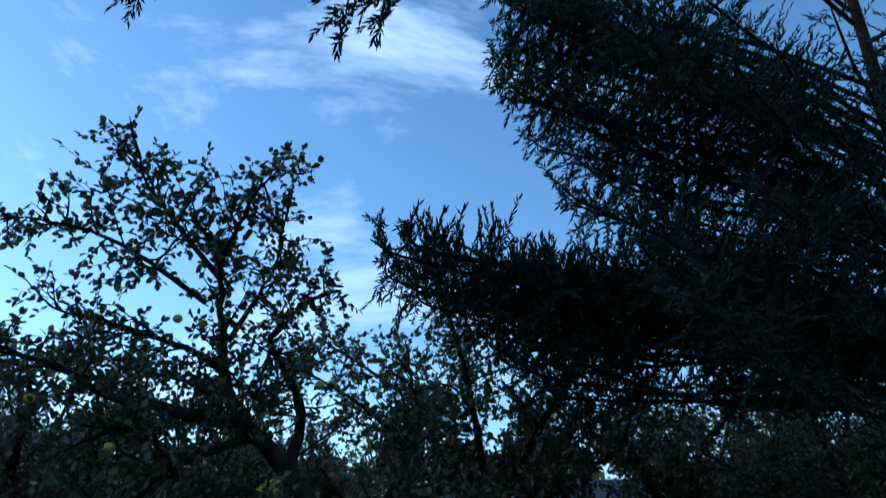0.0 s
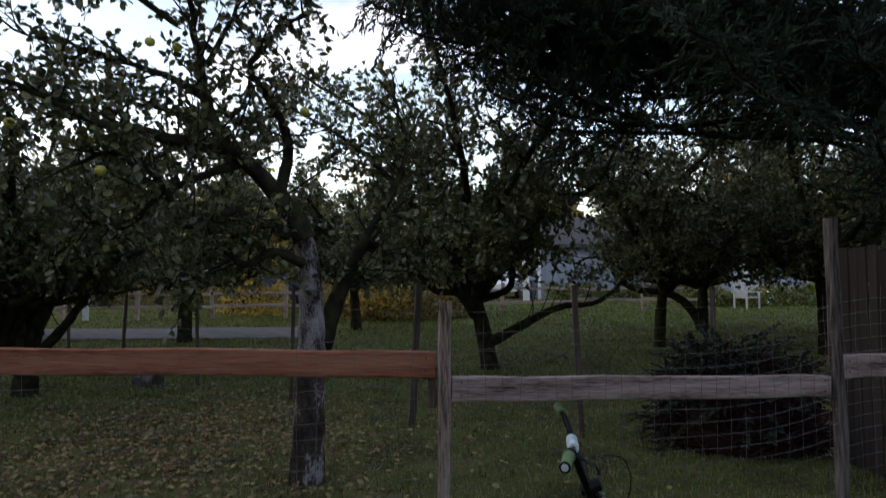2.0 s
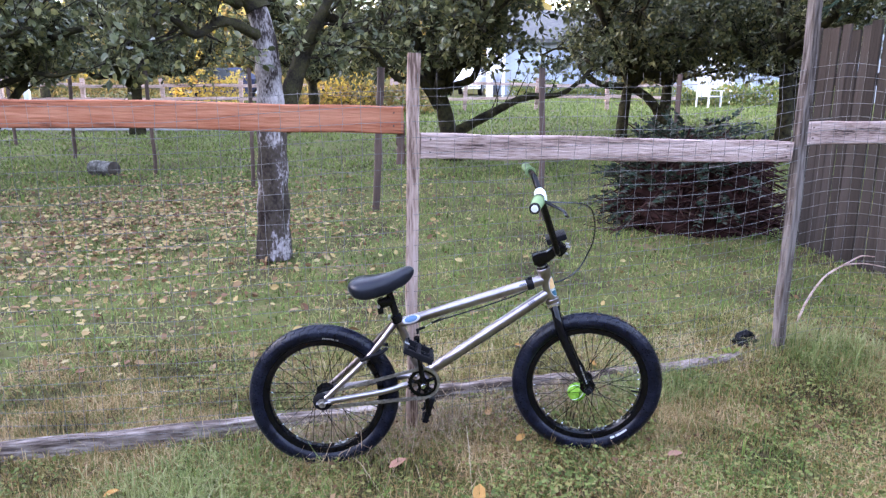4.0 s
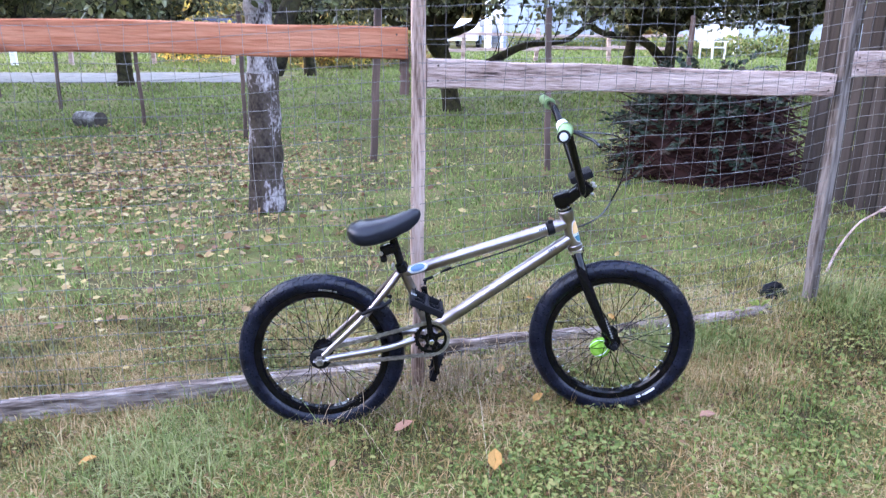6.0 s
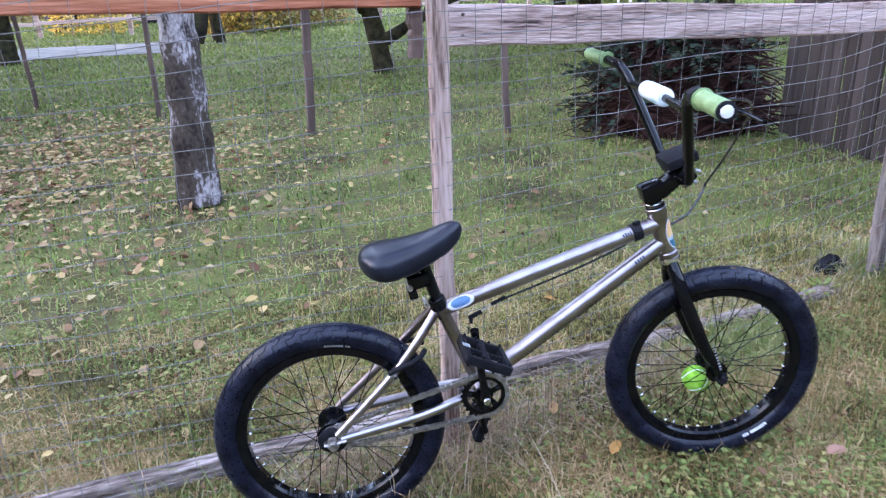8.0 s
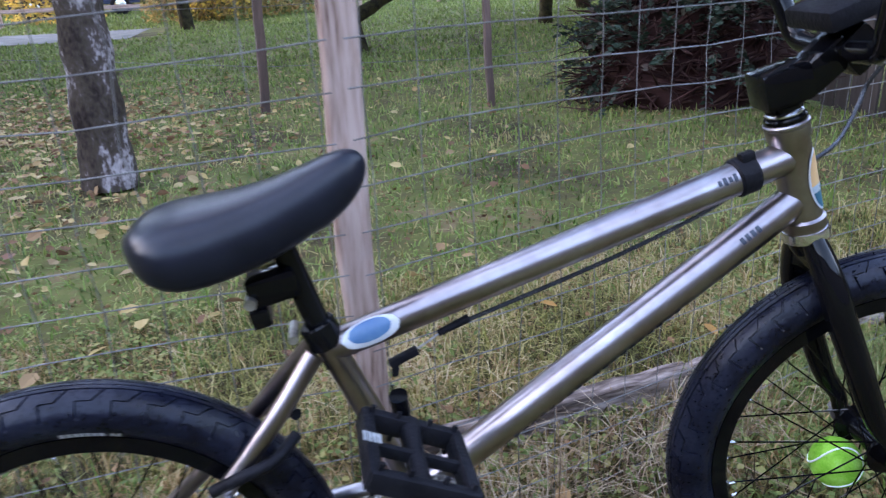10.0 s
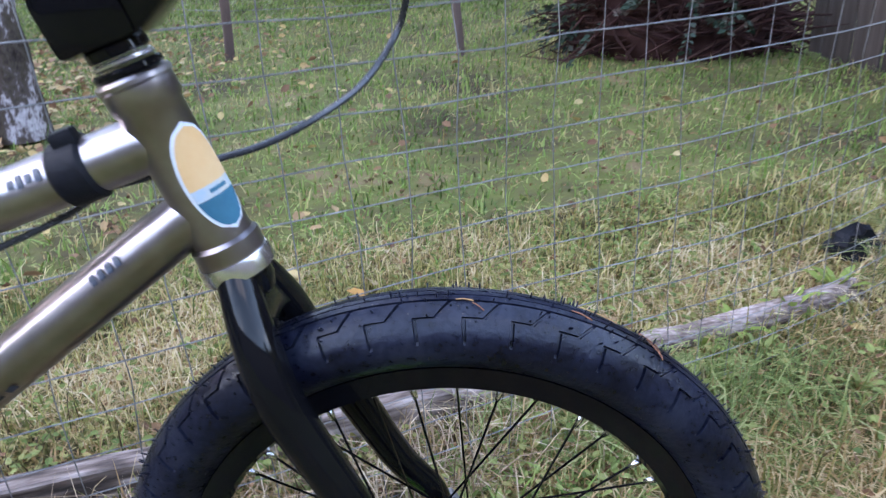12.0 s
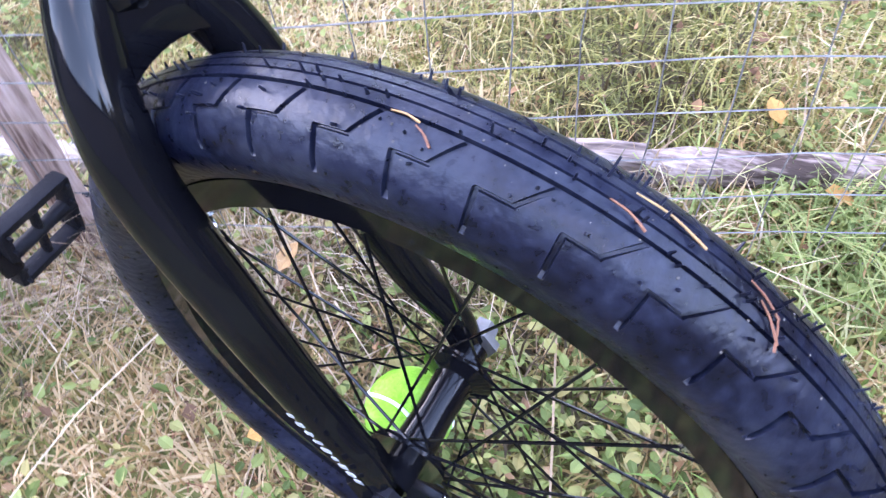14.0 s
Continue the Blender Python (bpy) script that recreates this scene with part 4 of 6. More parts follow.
make_pedal(pose(BB.x - CRANK[0], 0.12, BB.z - CRANK[1], 0, -70, 0), "black plastic platform pedal with pins")


def make_chain():
    """Links along the two runs and round cog and sprocket."""
    pts = []
    r0, r1, d = 0.025, 0.054, math.hypot(BB.x, BB.z)
    tilt = math.atan2(BB.z, BB.x)
    lean = math.asin((r1 - r0) / d)
    for a in np.arange(math.pi / 2 + lean, 3 * math.pi / 2 - lean, 0.5):
        pts.append((r0 * math.cos(a + tilt), r0 * math.sin(a + tilt)))
    for s in np.arange(0, 1, 0.0127 / d):
        n = -(math.pi / 2 + lean)
        pts.append((d * s * math.cos(tilt) + (r0 + (r1 - r0) * s) * math.cos(n + tilt), d * s * math.sin(tilt) + (r0 + (r1 - r0) * s) * math.sin(n + tilt)))
    for a in np.arange(-math.pi / 2 - lean, math.pi / 2 + lean, 0.235):
        pts.append((BB.x + r1 * math.cos(a + tilt), BB.z + r1 * math.sin(a + tilt)))
    for s in np.arange(1, 0, -0.0127 / d):
        n = math.pi / 2 + lean
        pts.append((d * s * math.cos(tilt) + (r0 + (r1 - r0) * s) * math.cos(n + tilt), d * s * math.sin(tilt) + (r0 + (r1 - r0) * s) * math.sin(n + tilt)))
    geo = Geo()
    for i, p in enumerate(pts):
        q = pts[(i + 1) % len(pts)]
        a = -math.degrees(math.atan2(q[1] - p[1], q[0] - p[0]))
        wide = 0.0035 if i % 2 else 0.005
        for s in (-1, 1):
            geo.box((0.0135, 0.0014, 0.0095), pose((p[0] + q[0]) / 2, -0.046 + s * wide, (p[1] + q[1]) / 2, 0, a, 0))
        geo.tube([(p[0], -0.052, p[1]), (p[0], -0.04, p[1])], 0.003, 6)
    return geo


tagged(part("chain", make_chain(), M_CHAIN, bike, "dark oiled bicycle chain", smooth=False), kind="stuff")

# ---- steered parts: fork, front wheel, stem, bars ----
STEER = Matrix.Translation(HEAD_LOW) @ Matrix.Rotation(radians(7.1), 4, head_dir) @ Matrix.Translation(-HEAD_LOW)


def steered(name, geo, material, label="", parent=None, sharp=40):
    return part(name, geo.moved(STEER) if parent is None else geo, material, parent or bike, label, sharp=sharp)


crown = HEAD_LOW + head_dir * 0.012
steered("crown_race", Geo().tube([tuple(HEAD_LOW + head_dir * z) for z in (0.0, 0.004, 0.012, 0.014)], [0.0245, 0.0255, 0.0255, 0.022], 24), M_CHROME, "bright lower bearing ring")
def fork_crown():
    """Arched web between the legs, over the tyre, with a small hole."""
    web, n = Geo(), 21
    axis, fore = np.array(head_dir), np.array((-head_dir.z, 0, head_dir.x))
    verts = []
    for i in range(n):
        s = 2 * i / (n - 1) - 1
        y = 0.037 * s
        low = 0.066 - 0.026 * math.sqrt(max(0.0, 1 - (s * 0.9) ** 2))
        high = 0.012 + 0.026 * abs(s) ** 1.6
        low = max(low + 0.012, high + 0.006)
        for t in (-0.0105, -0.0095, 0.0095, 0.0105):
            for z in ((high, low) if abs(t) > 0.01 else (high - 0.001, low + 0.001)):
                verts.append(np.array(HEAD_LOW) + axis * z + fore * t + (0, y, 0))
    order = (0, 2, 4, 6, 7, 5, 3, 1)
    faces = [(i * 8 + order[k], i * 8 + order[(k + 1) % 8], (i + 1) * 8 + order[(k + 1) % 8], (i + 1) * 8 + order[k]) for i in range(n - 1) for k in range(8)]
    web.add(verts, faces)
    return web


steered("steerer", Geo().tube([tuple(HEAD_LOW + head_dir * z) for z in (0.01, 0.022, 0.03, 0.034)], [0.02, 0.0195, 0.017, 0.01], 24), M_BLACK, "black fork crown")
steered("crown_web", fork_crown(), M_BLACK, "black arched web between the fork legs", sharp=50)
hole_at = np.array(HEAD_LOW) + np.array(head_dir) * 0.03
fore = np.array((-head_dir.z, 0, head_dir.x))
steered("crown_hole", Geo().tube([hole_at + fore * t for t in (0.0095, 0.0112, 0.0112, 0.0098, 0.0096)], [0.0045, 0.0045, 0.003, 0.003, 0.0003], 16), M_BLACK_MATT, "small round hole in the crown web")
for s in (-1, 1):
    knee = HEAD_LOW + head_dir * 0.1
    pts = smooth_path([tuple(HEAD_LOW + head_dir * 0.012 + Vector((0, s * 0.013, 0))), tuple(HEAD_LOW + head_dir * 0.034 + Vector((0, s * 0.0255, 0))), tuple(HEAD_LOW + head_dir * 0.062 + Vector((0, s * 0.038, 0))), tuple(knee + Vector((0, s * 0.0462, 0))),
                       tuple(knee.lerp(AXLE_F, 0.33) + Vector((-0.003, s * 0.0505, 0))), tuple(knee.lerp(AXLE_F, 0.66) + Vector((-0.005, s * 0.0535, 0))), tuple(AXLE_F + Vector((-0.011, s * 0.0565, 0.032))), tuple(AXLE_F + Vector((-0.003, s * 0.0575, 0.004)))], 10)
    taper = np.linspace(0, 1, len(pts))
    steered("fork_leg", Geo().tube(pts, 0.0132 + 0.0034 * np.sin(math.pi * np.minimum(taper * 1.15, 1)) ** 1.0 - 0.0035 * taper**3, 32), M_BLACK, "gloss black fork leg", sharp=60)
    steered("fork_dropout", Geo().tube([tuple(AXLE_F + Vector((-0.012, s * 0.0575, 0.03))), tuple(AXLE_F + Vector((0.0, s * 0.0575, -0.016)))], 0.016, 12, flat=0.3), M_BLACK)
    steered("axle_nut", Geo().tube([tuple(AXLE_F + Vector((0, s * y, 0))) for y in (0.06, 0.066, 0.0665, 0.077)], [0.016, 0.016, 0.0105, 0.0095], 6), M_BLACK_MATT if s < 0 else M_WIRE, "axle nut")
letters = Geo()
rnd = random.Random(5)
for i in range(9):
    z = 0.03 + i * 0.0085
    base = AXLE_F + Vector((-0.0065 - 0.33 * (z - 0.03), -0.0695 - 0.004 * i / 9, z))
    letters.box((rnd.uniform(0.004, 0.0065), 0.0006, rnd.uniform(0.0022, 0.0042)), Matrix.Translation(base) @ pose(0, 0, 0, 0, -17, 0))
steered("fork_lettering", letters, M_LETTER, "pale lettering bars on the fork leg")
front_wheel = make_wheel("front_wheel", bike, STEER @ Matrix.Translation(AXLE_F), 0.0145, 0.026, 0.055, "black front rim with thin black spokes")
tyre_specks(front_wheel, 9)
label_bars(front_wheel, radians(-68), radians(17), 0.2195, 3)

# headset, spacers, stem
for z0, z1, r, material in ((0.0, 0.006, 0.0235, M_FRAME), (0.0065, 0.0125, 0.0215, M_BLACK), (0.013, 0.0175, 0.019, M_CHROME), (0.018, 0.026, 0.019, M_BLACK)):
    steered("spacer", Geo().tube([tuple(HEAD_TOP - head_dir * z) for z in (z0, z0 + 0.0015, z1 - 0.0015, z1)], [r - 0.0015, r, r, r - 0.0015], 24), material)
stem_at = HEAD_TOP - head_dir * 0.045
TIP = math.degrees(math.atan2(head_dir.x, -head_dir.z))
BAR = Vector((0.847, 0, 0.493))
stem_body = Geo().box((0.052, 0.046, 0.04), Matrix.Translation(stem_at) @ pose(0, 0, 0, 0, -TIP, 0), 0.007)
stem_neck = Geo().box((0.062, 0.04, 0.034), Matrix.Translation((stem_at + BAR) / 2 + Vector((0.004, 0, 0.0))) @ pose(0, 0, 0, 0, -40, 0), 0.007)
face_plate = Geo().box((0.04, 0.056, 0.042), Matrix.Translation(BAR) @ pose(0, 0, 0, 0, -TIP - 30, 0), 0.007)
steered("stem", stem_body, M_BLACK, "black blocky handlebar stem")
steered("stem_neck", stem_neck, M_BLACK)
steered("face_plate", face_plate, M_BLACK, "black bolted bar clamp")
for y in (-0.02, 0.02):
    for z in (-0.012, 0.012):
        steered("stem_bolt", Geo().tube([tuple(BAR + Vector((0.018 + 0.3 * z, y, z))), tuple(BAR + Vector((0.03 + 0.3 * z, y, z - 0.004)))], 0.004, 8), M_CHAIN)

# handlebar: uprights, crossbar, grips
for s in (-1, 1):
    pts = smooth_path([tuple(BAR + Vector(v)) for v in ((-0.01, s * 0.0, 0), (-0.012, s * 0.045, 0.0), (-0.014, s * 0.075, 0.008), (-0.024, s * 0.098, 0.05), (-0.06, s * 0.175, 0.175), (-0.071, s * 0.205, 0.208), (-0.078, s * 0.25, 0.221), (-0.098, s * 0.42, 0.227))], 6)
    steered("handlebar", Geo().tube(pts, 0.0112, 14), M_BLACK, "black high-rise handlebar half")
    a, b = np.array(BAR) + (-0.0839, s * 0.3, 0.2228), np.array(BAR) + (-0.0986, s * 0.425, 0.2272)
    ribs = np.linspace(0, 1, 27)
    grip = steered("grip", Geo().tube([a + (b - a) * t for t in ribs], [0.0165 if i % 2 else 0.0148 for i in range(27)], 18), M_GREEN_GRIP, "ribbed green rubber grip")
    steered("grip_flange", Geo().tube([a + (b - a) * t for t in (-0.01, 0.02, 0.03)], [0.019, 0.02, 0.0165], 18), M_GREEN_GRIP)
    steered("bar_end", Geo().tube([a + (b - a) * t for t in (0.99, 1.01, 1.05, 1.06)], [0.014, 0.0162, 0.0162, 0.0125], 18), M_BLACK_MATT, "bar end plug")
    if s < 0:
        steered("plug_face", Geo().tube([a + (b - a) * t for t in (1.055, 1.07, 1.075)], [0.0105, 0.0098, 0.007], 16), M_STICKER, "white face of the bar end plug")
cross = [np.array(BAR) + (-0.062, y, 0.18 + 0.004 * math.cos(y * 9)) for y in np.linspace(-0.165, 0.165, 9)]
steered("crossbar", Geo().tube(cross, 0.0085, 12), M_BLACK, "black handlebar crossbar")
steered("crossbar_pad", Geo().tube([np.array(BAR) + (-0.062, y, 0.184) for y in (-0.06, -0.057, -0.03, 0.03, 0.057, 0.06)], [0.016, 0.019, 0.0195, 0.0195, 0.019, 0.016], 18), M_WHITE_WRAP, "white patterned foam crossbar pad")
number = steered("pad_plate", Geo().box((0.07, 0.085, 0.022), Matrix.Translation(BAR + Vector((-0.012, 0, 0.04))) @ pose(0, 0, 0, 0, -18, 0), 0.006), M_BLACK_MATT, "black mount on the stem")

# brake lever and cables
lever_at = np.array(BAR) + (-0.08, -0.268, 0.222)
steered("lever_clamp", Geo().tube([lever_at + (0.001 * t, 0.012 * t, 0) for t in (-1, 1)], 0.0165, 14), M_BLACK_MATT)
steered("brake_lever", Geo().tube(smooth_path([lever_at + (0.01, 0, -0.004), lever_at + (0.04, -0.008, -0.018), lever_at + (0.068, -0.045, -0.028), lever_at + (0.075, -0.095, -0.034)]), np.linspace(0.009, 0.0055, 16), 10, flat=0.6), M_BLACK, "black brake lever")
part("brake_cable", Geo().tube(smooth_path([tuple(STEER @ Vector(lever_at + (0.03, 0.02, -0.012))), (0.9, -0.17, 0.665), (0.955, -0.06, 0.59), (0.974, 0.04, 0.5), (0.962, 0.086, 0.438), (0.948, 0.084, 0.413), (0.923, 0.07, 0.389), (0.889, 0.048, 0.374), (0.85, 0.038, 0.362), (0.8, 0.03, 0.356), (0.75, 0.018, 0.352)], 6), 0.0027, 8), M_CABLE, bike, "grey looping brake cable")
part("brake_cable", Geo().tube(smooth_path([(0.75, 0.018, 0.352), (0.705, 0.006, 0.334), (0.6, -0.004, 0.305), (0.5, -0.004, 0.278), (0.41, -0.004, 0.255)], 6), 0.0025, 8), M_CABLE, bike, "grey cable under the top tube")
part("cable_stop", Geo().tube([(0.43, -0.004, 0.262), (0.395, -0.004, 0.25)], [0.005, 0.004], 8), M_BLACK_MATT, bike)
strap = tube_part("strap", [along((0.284, 0, 0.255), (0.801, 0, 0.385), s) for s in (0.865, 0.87, 0.905, 0.91)], [0.019, 0.0215, 0.0215, 0.019], M_BLACK_MATT, bike, "black strap round the top tube", 20)
part("strap_end", Geo().box((0.016, 0.012, 0.012), pose(0.742, -0.006, 0.392, 0, -14, 0), 0.003), M_BLACK_MATT, strap)

# rear brake on the seatstays
for s in (-1, 1):
    arm = tube_part("brake_arm", smooth_path([(0.145, s * 0.05, 0.143), (0.175, s * 0.058, 0.158), (0.21, s * 0.05, 0.165), (0.232, s * 0.02, 0.17)]), 0.0065, M_BLACK_MATT, bike, "black rear brake arm", 10)
    part("brake_pad", Geo().box((0.05, 0.012, 0.012), pose(0.155, s * 0.028, 0.13, 0, -38, 0), 0.003), M_BLACK_MATT, arm)
    part("brake_bolt", Geo().tube([(0.16, s * 0.056, 0.134), (0.16, s * 0.072, 0.134)], 0.006, 8), M_CHROME, arm)
part("cable_end", Geo().tube(smooth_path([(0.4, -0.004, 0.252), (0.375, -0.01, 0.242), (0.35, -0.012, 0.232)]), 0.0012, 6), M_CHAIN, bike, "bare steel cable end")
yoke = part("cable_yoke", Geo().box((0.034, 0.01, 0.009), pose(0.355, -0.012, 0.234, 0, -20, 0), 0.003).box((0.008, 0.008, 0.02), pose(0.345, -0.012, 0.224, 0, 10, 0), 0.002), M_BLACK_MATT, bike)
part("cable_tag", Geo().box((0.006, 0.003, 0.014), pose(0.337, -0.012, 0.197, 0, 15, 0), 0.001), M_CHROME, yoke)


# stickers
def sticker(name, a, b, s0, s1, r, spread, material, label, parent, turn=-90, shape=None, cut=(0, 1)):
    """A thin patch wrapped round a tube, rounded at its ends."""
    a, b = Vector(a), Vector(b)
    w = (b - a).normalized()
    side = Vector((0, -1, 0))
    up = w.cross(side).normalized()
    up = up if up.z > 0 else -up
    n, k = 15, 9
    verts, faces = [], []
    for i in range(n):
        t = cut[0] + (cut[1] - cut[0]) * i / (n - 1)
        hw = spread * (math.sqrt(max(0, 1 - (2 * t - 1) ** 2)) if shape != "bar" else 1)
        for j in range(k):
            ang = radians(turn + hw * (2 * j / (k - 1) - 1))
            p = a + w * (s0 + (s1 - s0) * t) + (side * math.cos(ang) + up * math.sin(ang)) * r
            verts.append(tuple(p))
    for i in range(n - 1):
        for j in range(k - 1):
            faces.append((i * k + j, i * k + j + 1, (i + 1) * k + j + 1, (i + 1) * k + j))
    return part(name, Geo().add(verts, faces), material, parent, label, sharp=80)


TT0, TT1 = (0.284, 0, 0.255), (0.801, 0, 0.385)
sticker("sticker", TT0, TT1, 0.012, 0.076, 0.0188, 46, M_STICKER, "white oval sticker edge", bike, 20)
sticker("sticker", TT0, TT1, 0.02, 0.067, 0.0192, 34, M_BLUE, "blue oval sticker on the top tube", bike, 26)
sticker("head_badge", HEAD_TOP, HEAD_LOW, 0.028, 0.102, 0.0214, 50, M_STICKER, "white oval head badge", bike, 50)
sticker("badge_field", HEAD_TOP, HEAD_LOW, 0.031, 0.099, 0.0218, 44, M_ORANGE, "orange upper part of the badge", bike, 50, None, (0.0, 0.56))
sticker("badge_field", HEAD_TOP, HEAD_LOW, 0.031, 0.099, 0.0218, 44, M_PALE_BLUE, "pale blue band across the badge", bike, 50, None, (0.56, 0.68))
sticker("badge_field", HEAD_TOP, HEAD_LOW, 0.031, 0.099, 0.0218, 44, M_TEAL, "teal foot of the badge", bike, 50, None, (0.68, 1.0))
sticker("badge_lettering", HEAD_TOP, HEAD_LOW, 0.031, 0.099, 0.0222, 18, M_TEAL, "small dark lettering bar", bike, 54, "bar", (0.6, 0.64))
for i, s in enumerate((0.436, 0.442, 0.448, 0.454)):
    sticker("lettering", TT0, TT1, s, s + 0.004, 0.0192, 13 if i % 2 else 9, M_INK, "dark lettering bars", bike, 28, "bar")
DT0, DT1 = (0.364, 0, 0.062), (0.812, 0, 0.337)
for i in range(4):
    sticker("lettering", DT0, DT1, 0.44 + 0.007 * i, 0.4445 + 0.007 * i, 0.0203, 11, M_INK, "dark lettering bars", bike, 30, "bar")

for i in range(20):
    sticker("lettering", DT0, DT1, 0.1 + 0.0125 * i, 0.108 + 0.0125 * i, 0.0203, 7 if i % 3 else 4, M_INK, "dark lettering bars", bike, -34, "bar")

# ---- tennis ball between the front spokes ----
ball_at = Vector((0.632, 2.408, 0.255))
ball = thing("tennis_ball", "lime green tennis ball wedged among the front spokes", "ball", Matrix.Translation(ball_at))
sphere = Geo().lathe([(0.0331 * math.sin(a), -0.0331 * math.cos(a)) for a in np.linspace(0.001, math.pi - 0.001, 25)], 36)
part("felt", sphere, M_BALL, ball)
seam = []
for t in np.linspace(0, 2 * math.pi, 90):
    p = Vector((math.cos(t) * 0.75 + math.cos(3 * t) * 0.25, math.sin(t) * 0.75 - math.sin(3 * t) * 0.25, 0.866 * math.sin(2 * t))).normalized() * 0.0329
    seam.append(tuple(p))
part("seam", Geo().tube(seam, 0.0014, 6, False), M_SEAM, ball, "pale curved seam", pose(0, 0, 0, 30, 50, 20))


# ---- foliage ----
def unit(v):
    return v / np.maximum(np.linalg.norm(v, axis=-1, keepdims=True), 1e-9)


LEAF_SHAPE = np.array([(0, 0, 0), (0.3, 0.3, 0.07), (0.72, 0.26, 0.06), (1, 0, -0.05), (0.72, -0.26, 0.06), (0.3, -0.3, 0.07), (0.5, 0, 0)])
LEAF_FACES = np.array([(0, 6, 1), (1, 6, 2), (2, 6, 3), (3, 6, 4), (4, 6, 5), (5, 6, 0)])
CARD_SHAPE = np.array([(0, 0, 0), (0.5, 0.33, 0.08), (1, 0, -0.04), (0.5, -0.33, 0.08)])
CARD_FACES = np.array([(0, 1, 2), (0, 2, 3)])


def leaf_mesh(name, at, way, size, rnd, shape=LEAF_SHAPE, faces=LEAF_FACES, flat=0.5, up=None):
    """Many leaves in one mesh: at their stalk's place, along way, of that size."""
    n = len(at)
    way = unit(np.asarray(way, float))
    up = rnd.normal(size=(n, 3)) * flat + (0, 0, 1) if up is None else up
    side = unit(np.cross(up, way))
    norm = np.cross(way, side)
    size = np.broadcast_to(np.asarray(size, float), n)[:, None, None]
    verts = at[:, None] + size * (shape[None, :, :1] * way[:, None] + shape[None, :, 1:2] * side[:, None] + shape[None, :, 2:] * norm[:, None])
    k = len(shape)
    all_faces = (faces[None] + (np.arange(n) * k)[:, None, None]).reshape(-1, faces.shape[1])
    return quick_mesh(name, verts.reshape(-1, 3), all_faces)


def sprout(limbs, rnd, step, length, twig_step, twig_len, leaf_step, rise=0.35, from_share=0.25, spread=1.0):
    """Branches and twigs along the limbs. Returns branch lines, twig lines, leaf places and ways."""
    branches, twigs, at, way = [], [], [], []
    for pts in limbs:
        seg = np.linalg.norm(np.diff(pts, axis=0), axis=1)
        dist = np.r_[0, np.cumsum(seg)]
        for s in np.arange(dist[-1] * from_share, dist[-1] + 0.01, step):
            s = s + rnd.uniform(-0.3, 0.3) * step
            p = np.array([np.interp(s, dist, pts[:, k]) for k in range(3)])
            d = np.array([np.interp(s + 0.1, dist, pts[:, k]) - np.interp(s - 0.1, dist, pts[:, k]) for k in range(3)])
            d = d / max(np.linalg.norm(d), 1e-6)
            out = unit(rnd.normal(size=3) * spread + (0, 0, rise) + 0.5 * d)
            ln = length * rnd.uniform(0.45, 1.15) * (1.15 - 0.55 * s / dist[-1])
            bend = rnd.normal(size=3) * 0.25 + (0, 0, 0.15)
            line = np.array([p + ln * (t * out + t * t * bend) for t in (0, 0.33, 0.66, 1.0)])
            branches.append(line)
            for t in np.arange(0.25, 1.01, twig_step / ln):
                q = np.array([np.interp(t, (0, 0.33, 0.66, 1.0), line[:, k]) for k in range(3)])
                td = unit(rnd.normal(size=3) * 0.8 + out + (0, 0, rise))
                tl = twig_len * rnd.uniform(0.4, 1.2)
                tb = rnd.normal(size=3) * 0.2
                tw = np.array([q, q + tl * 0.5 * (td + 0.3 * tb), q + tl * (td + tb)])
                twigs.append(tw)
                k = max(2, int(tl / leaf_step))
                ts = (np.arange(k) + rnd.uniform(0, 1, k)) / k
                pos = tw[0] + (tw[2] - tw[0]) * ts[:, None]
                at.append(np.r_[pos, tw[2:]])
                way.append(np.r_[rnd.normal(size=(k, 3)) * 0.9 + td * 0.7 + (0, 0, -0.1), [td]])
    return branches, twigs, np.concatenate(at), np.concatenate(way)


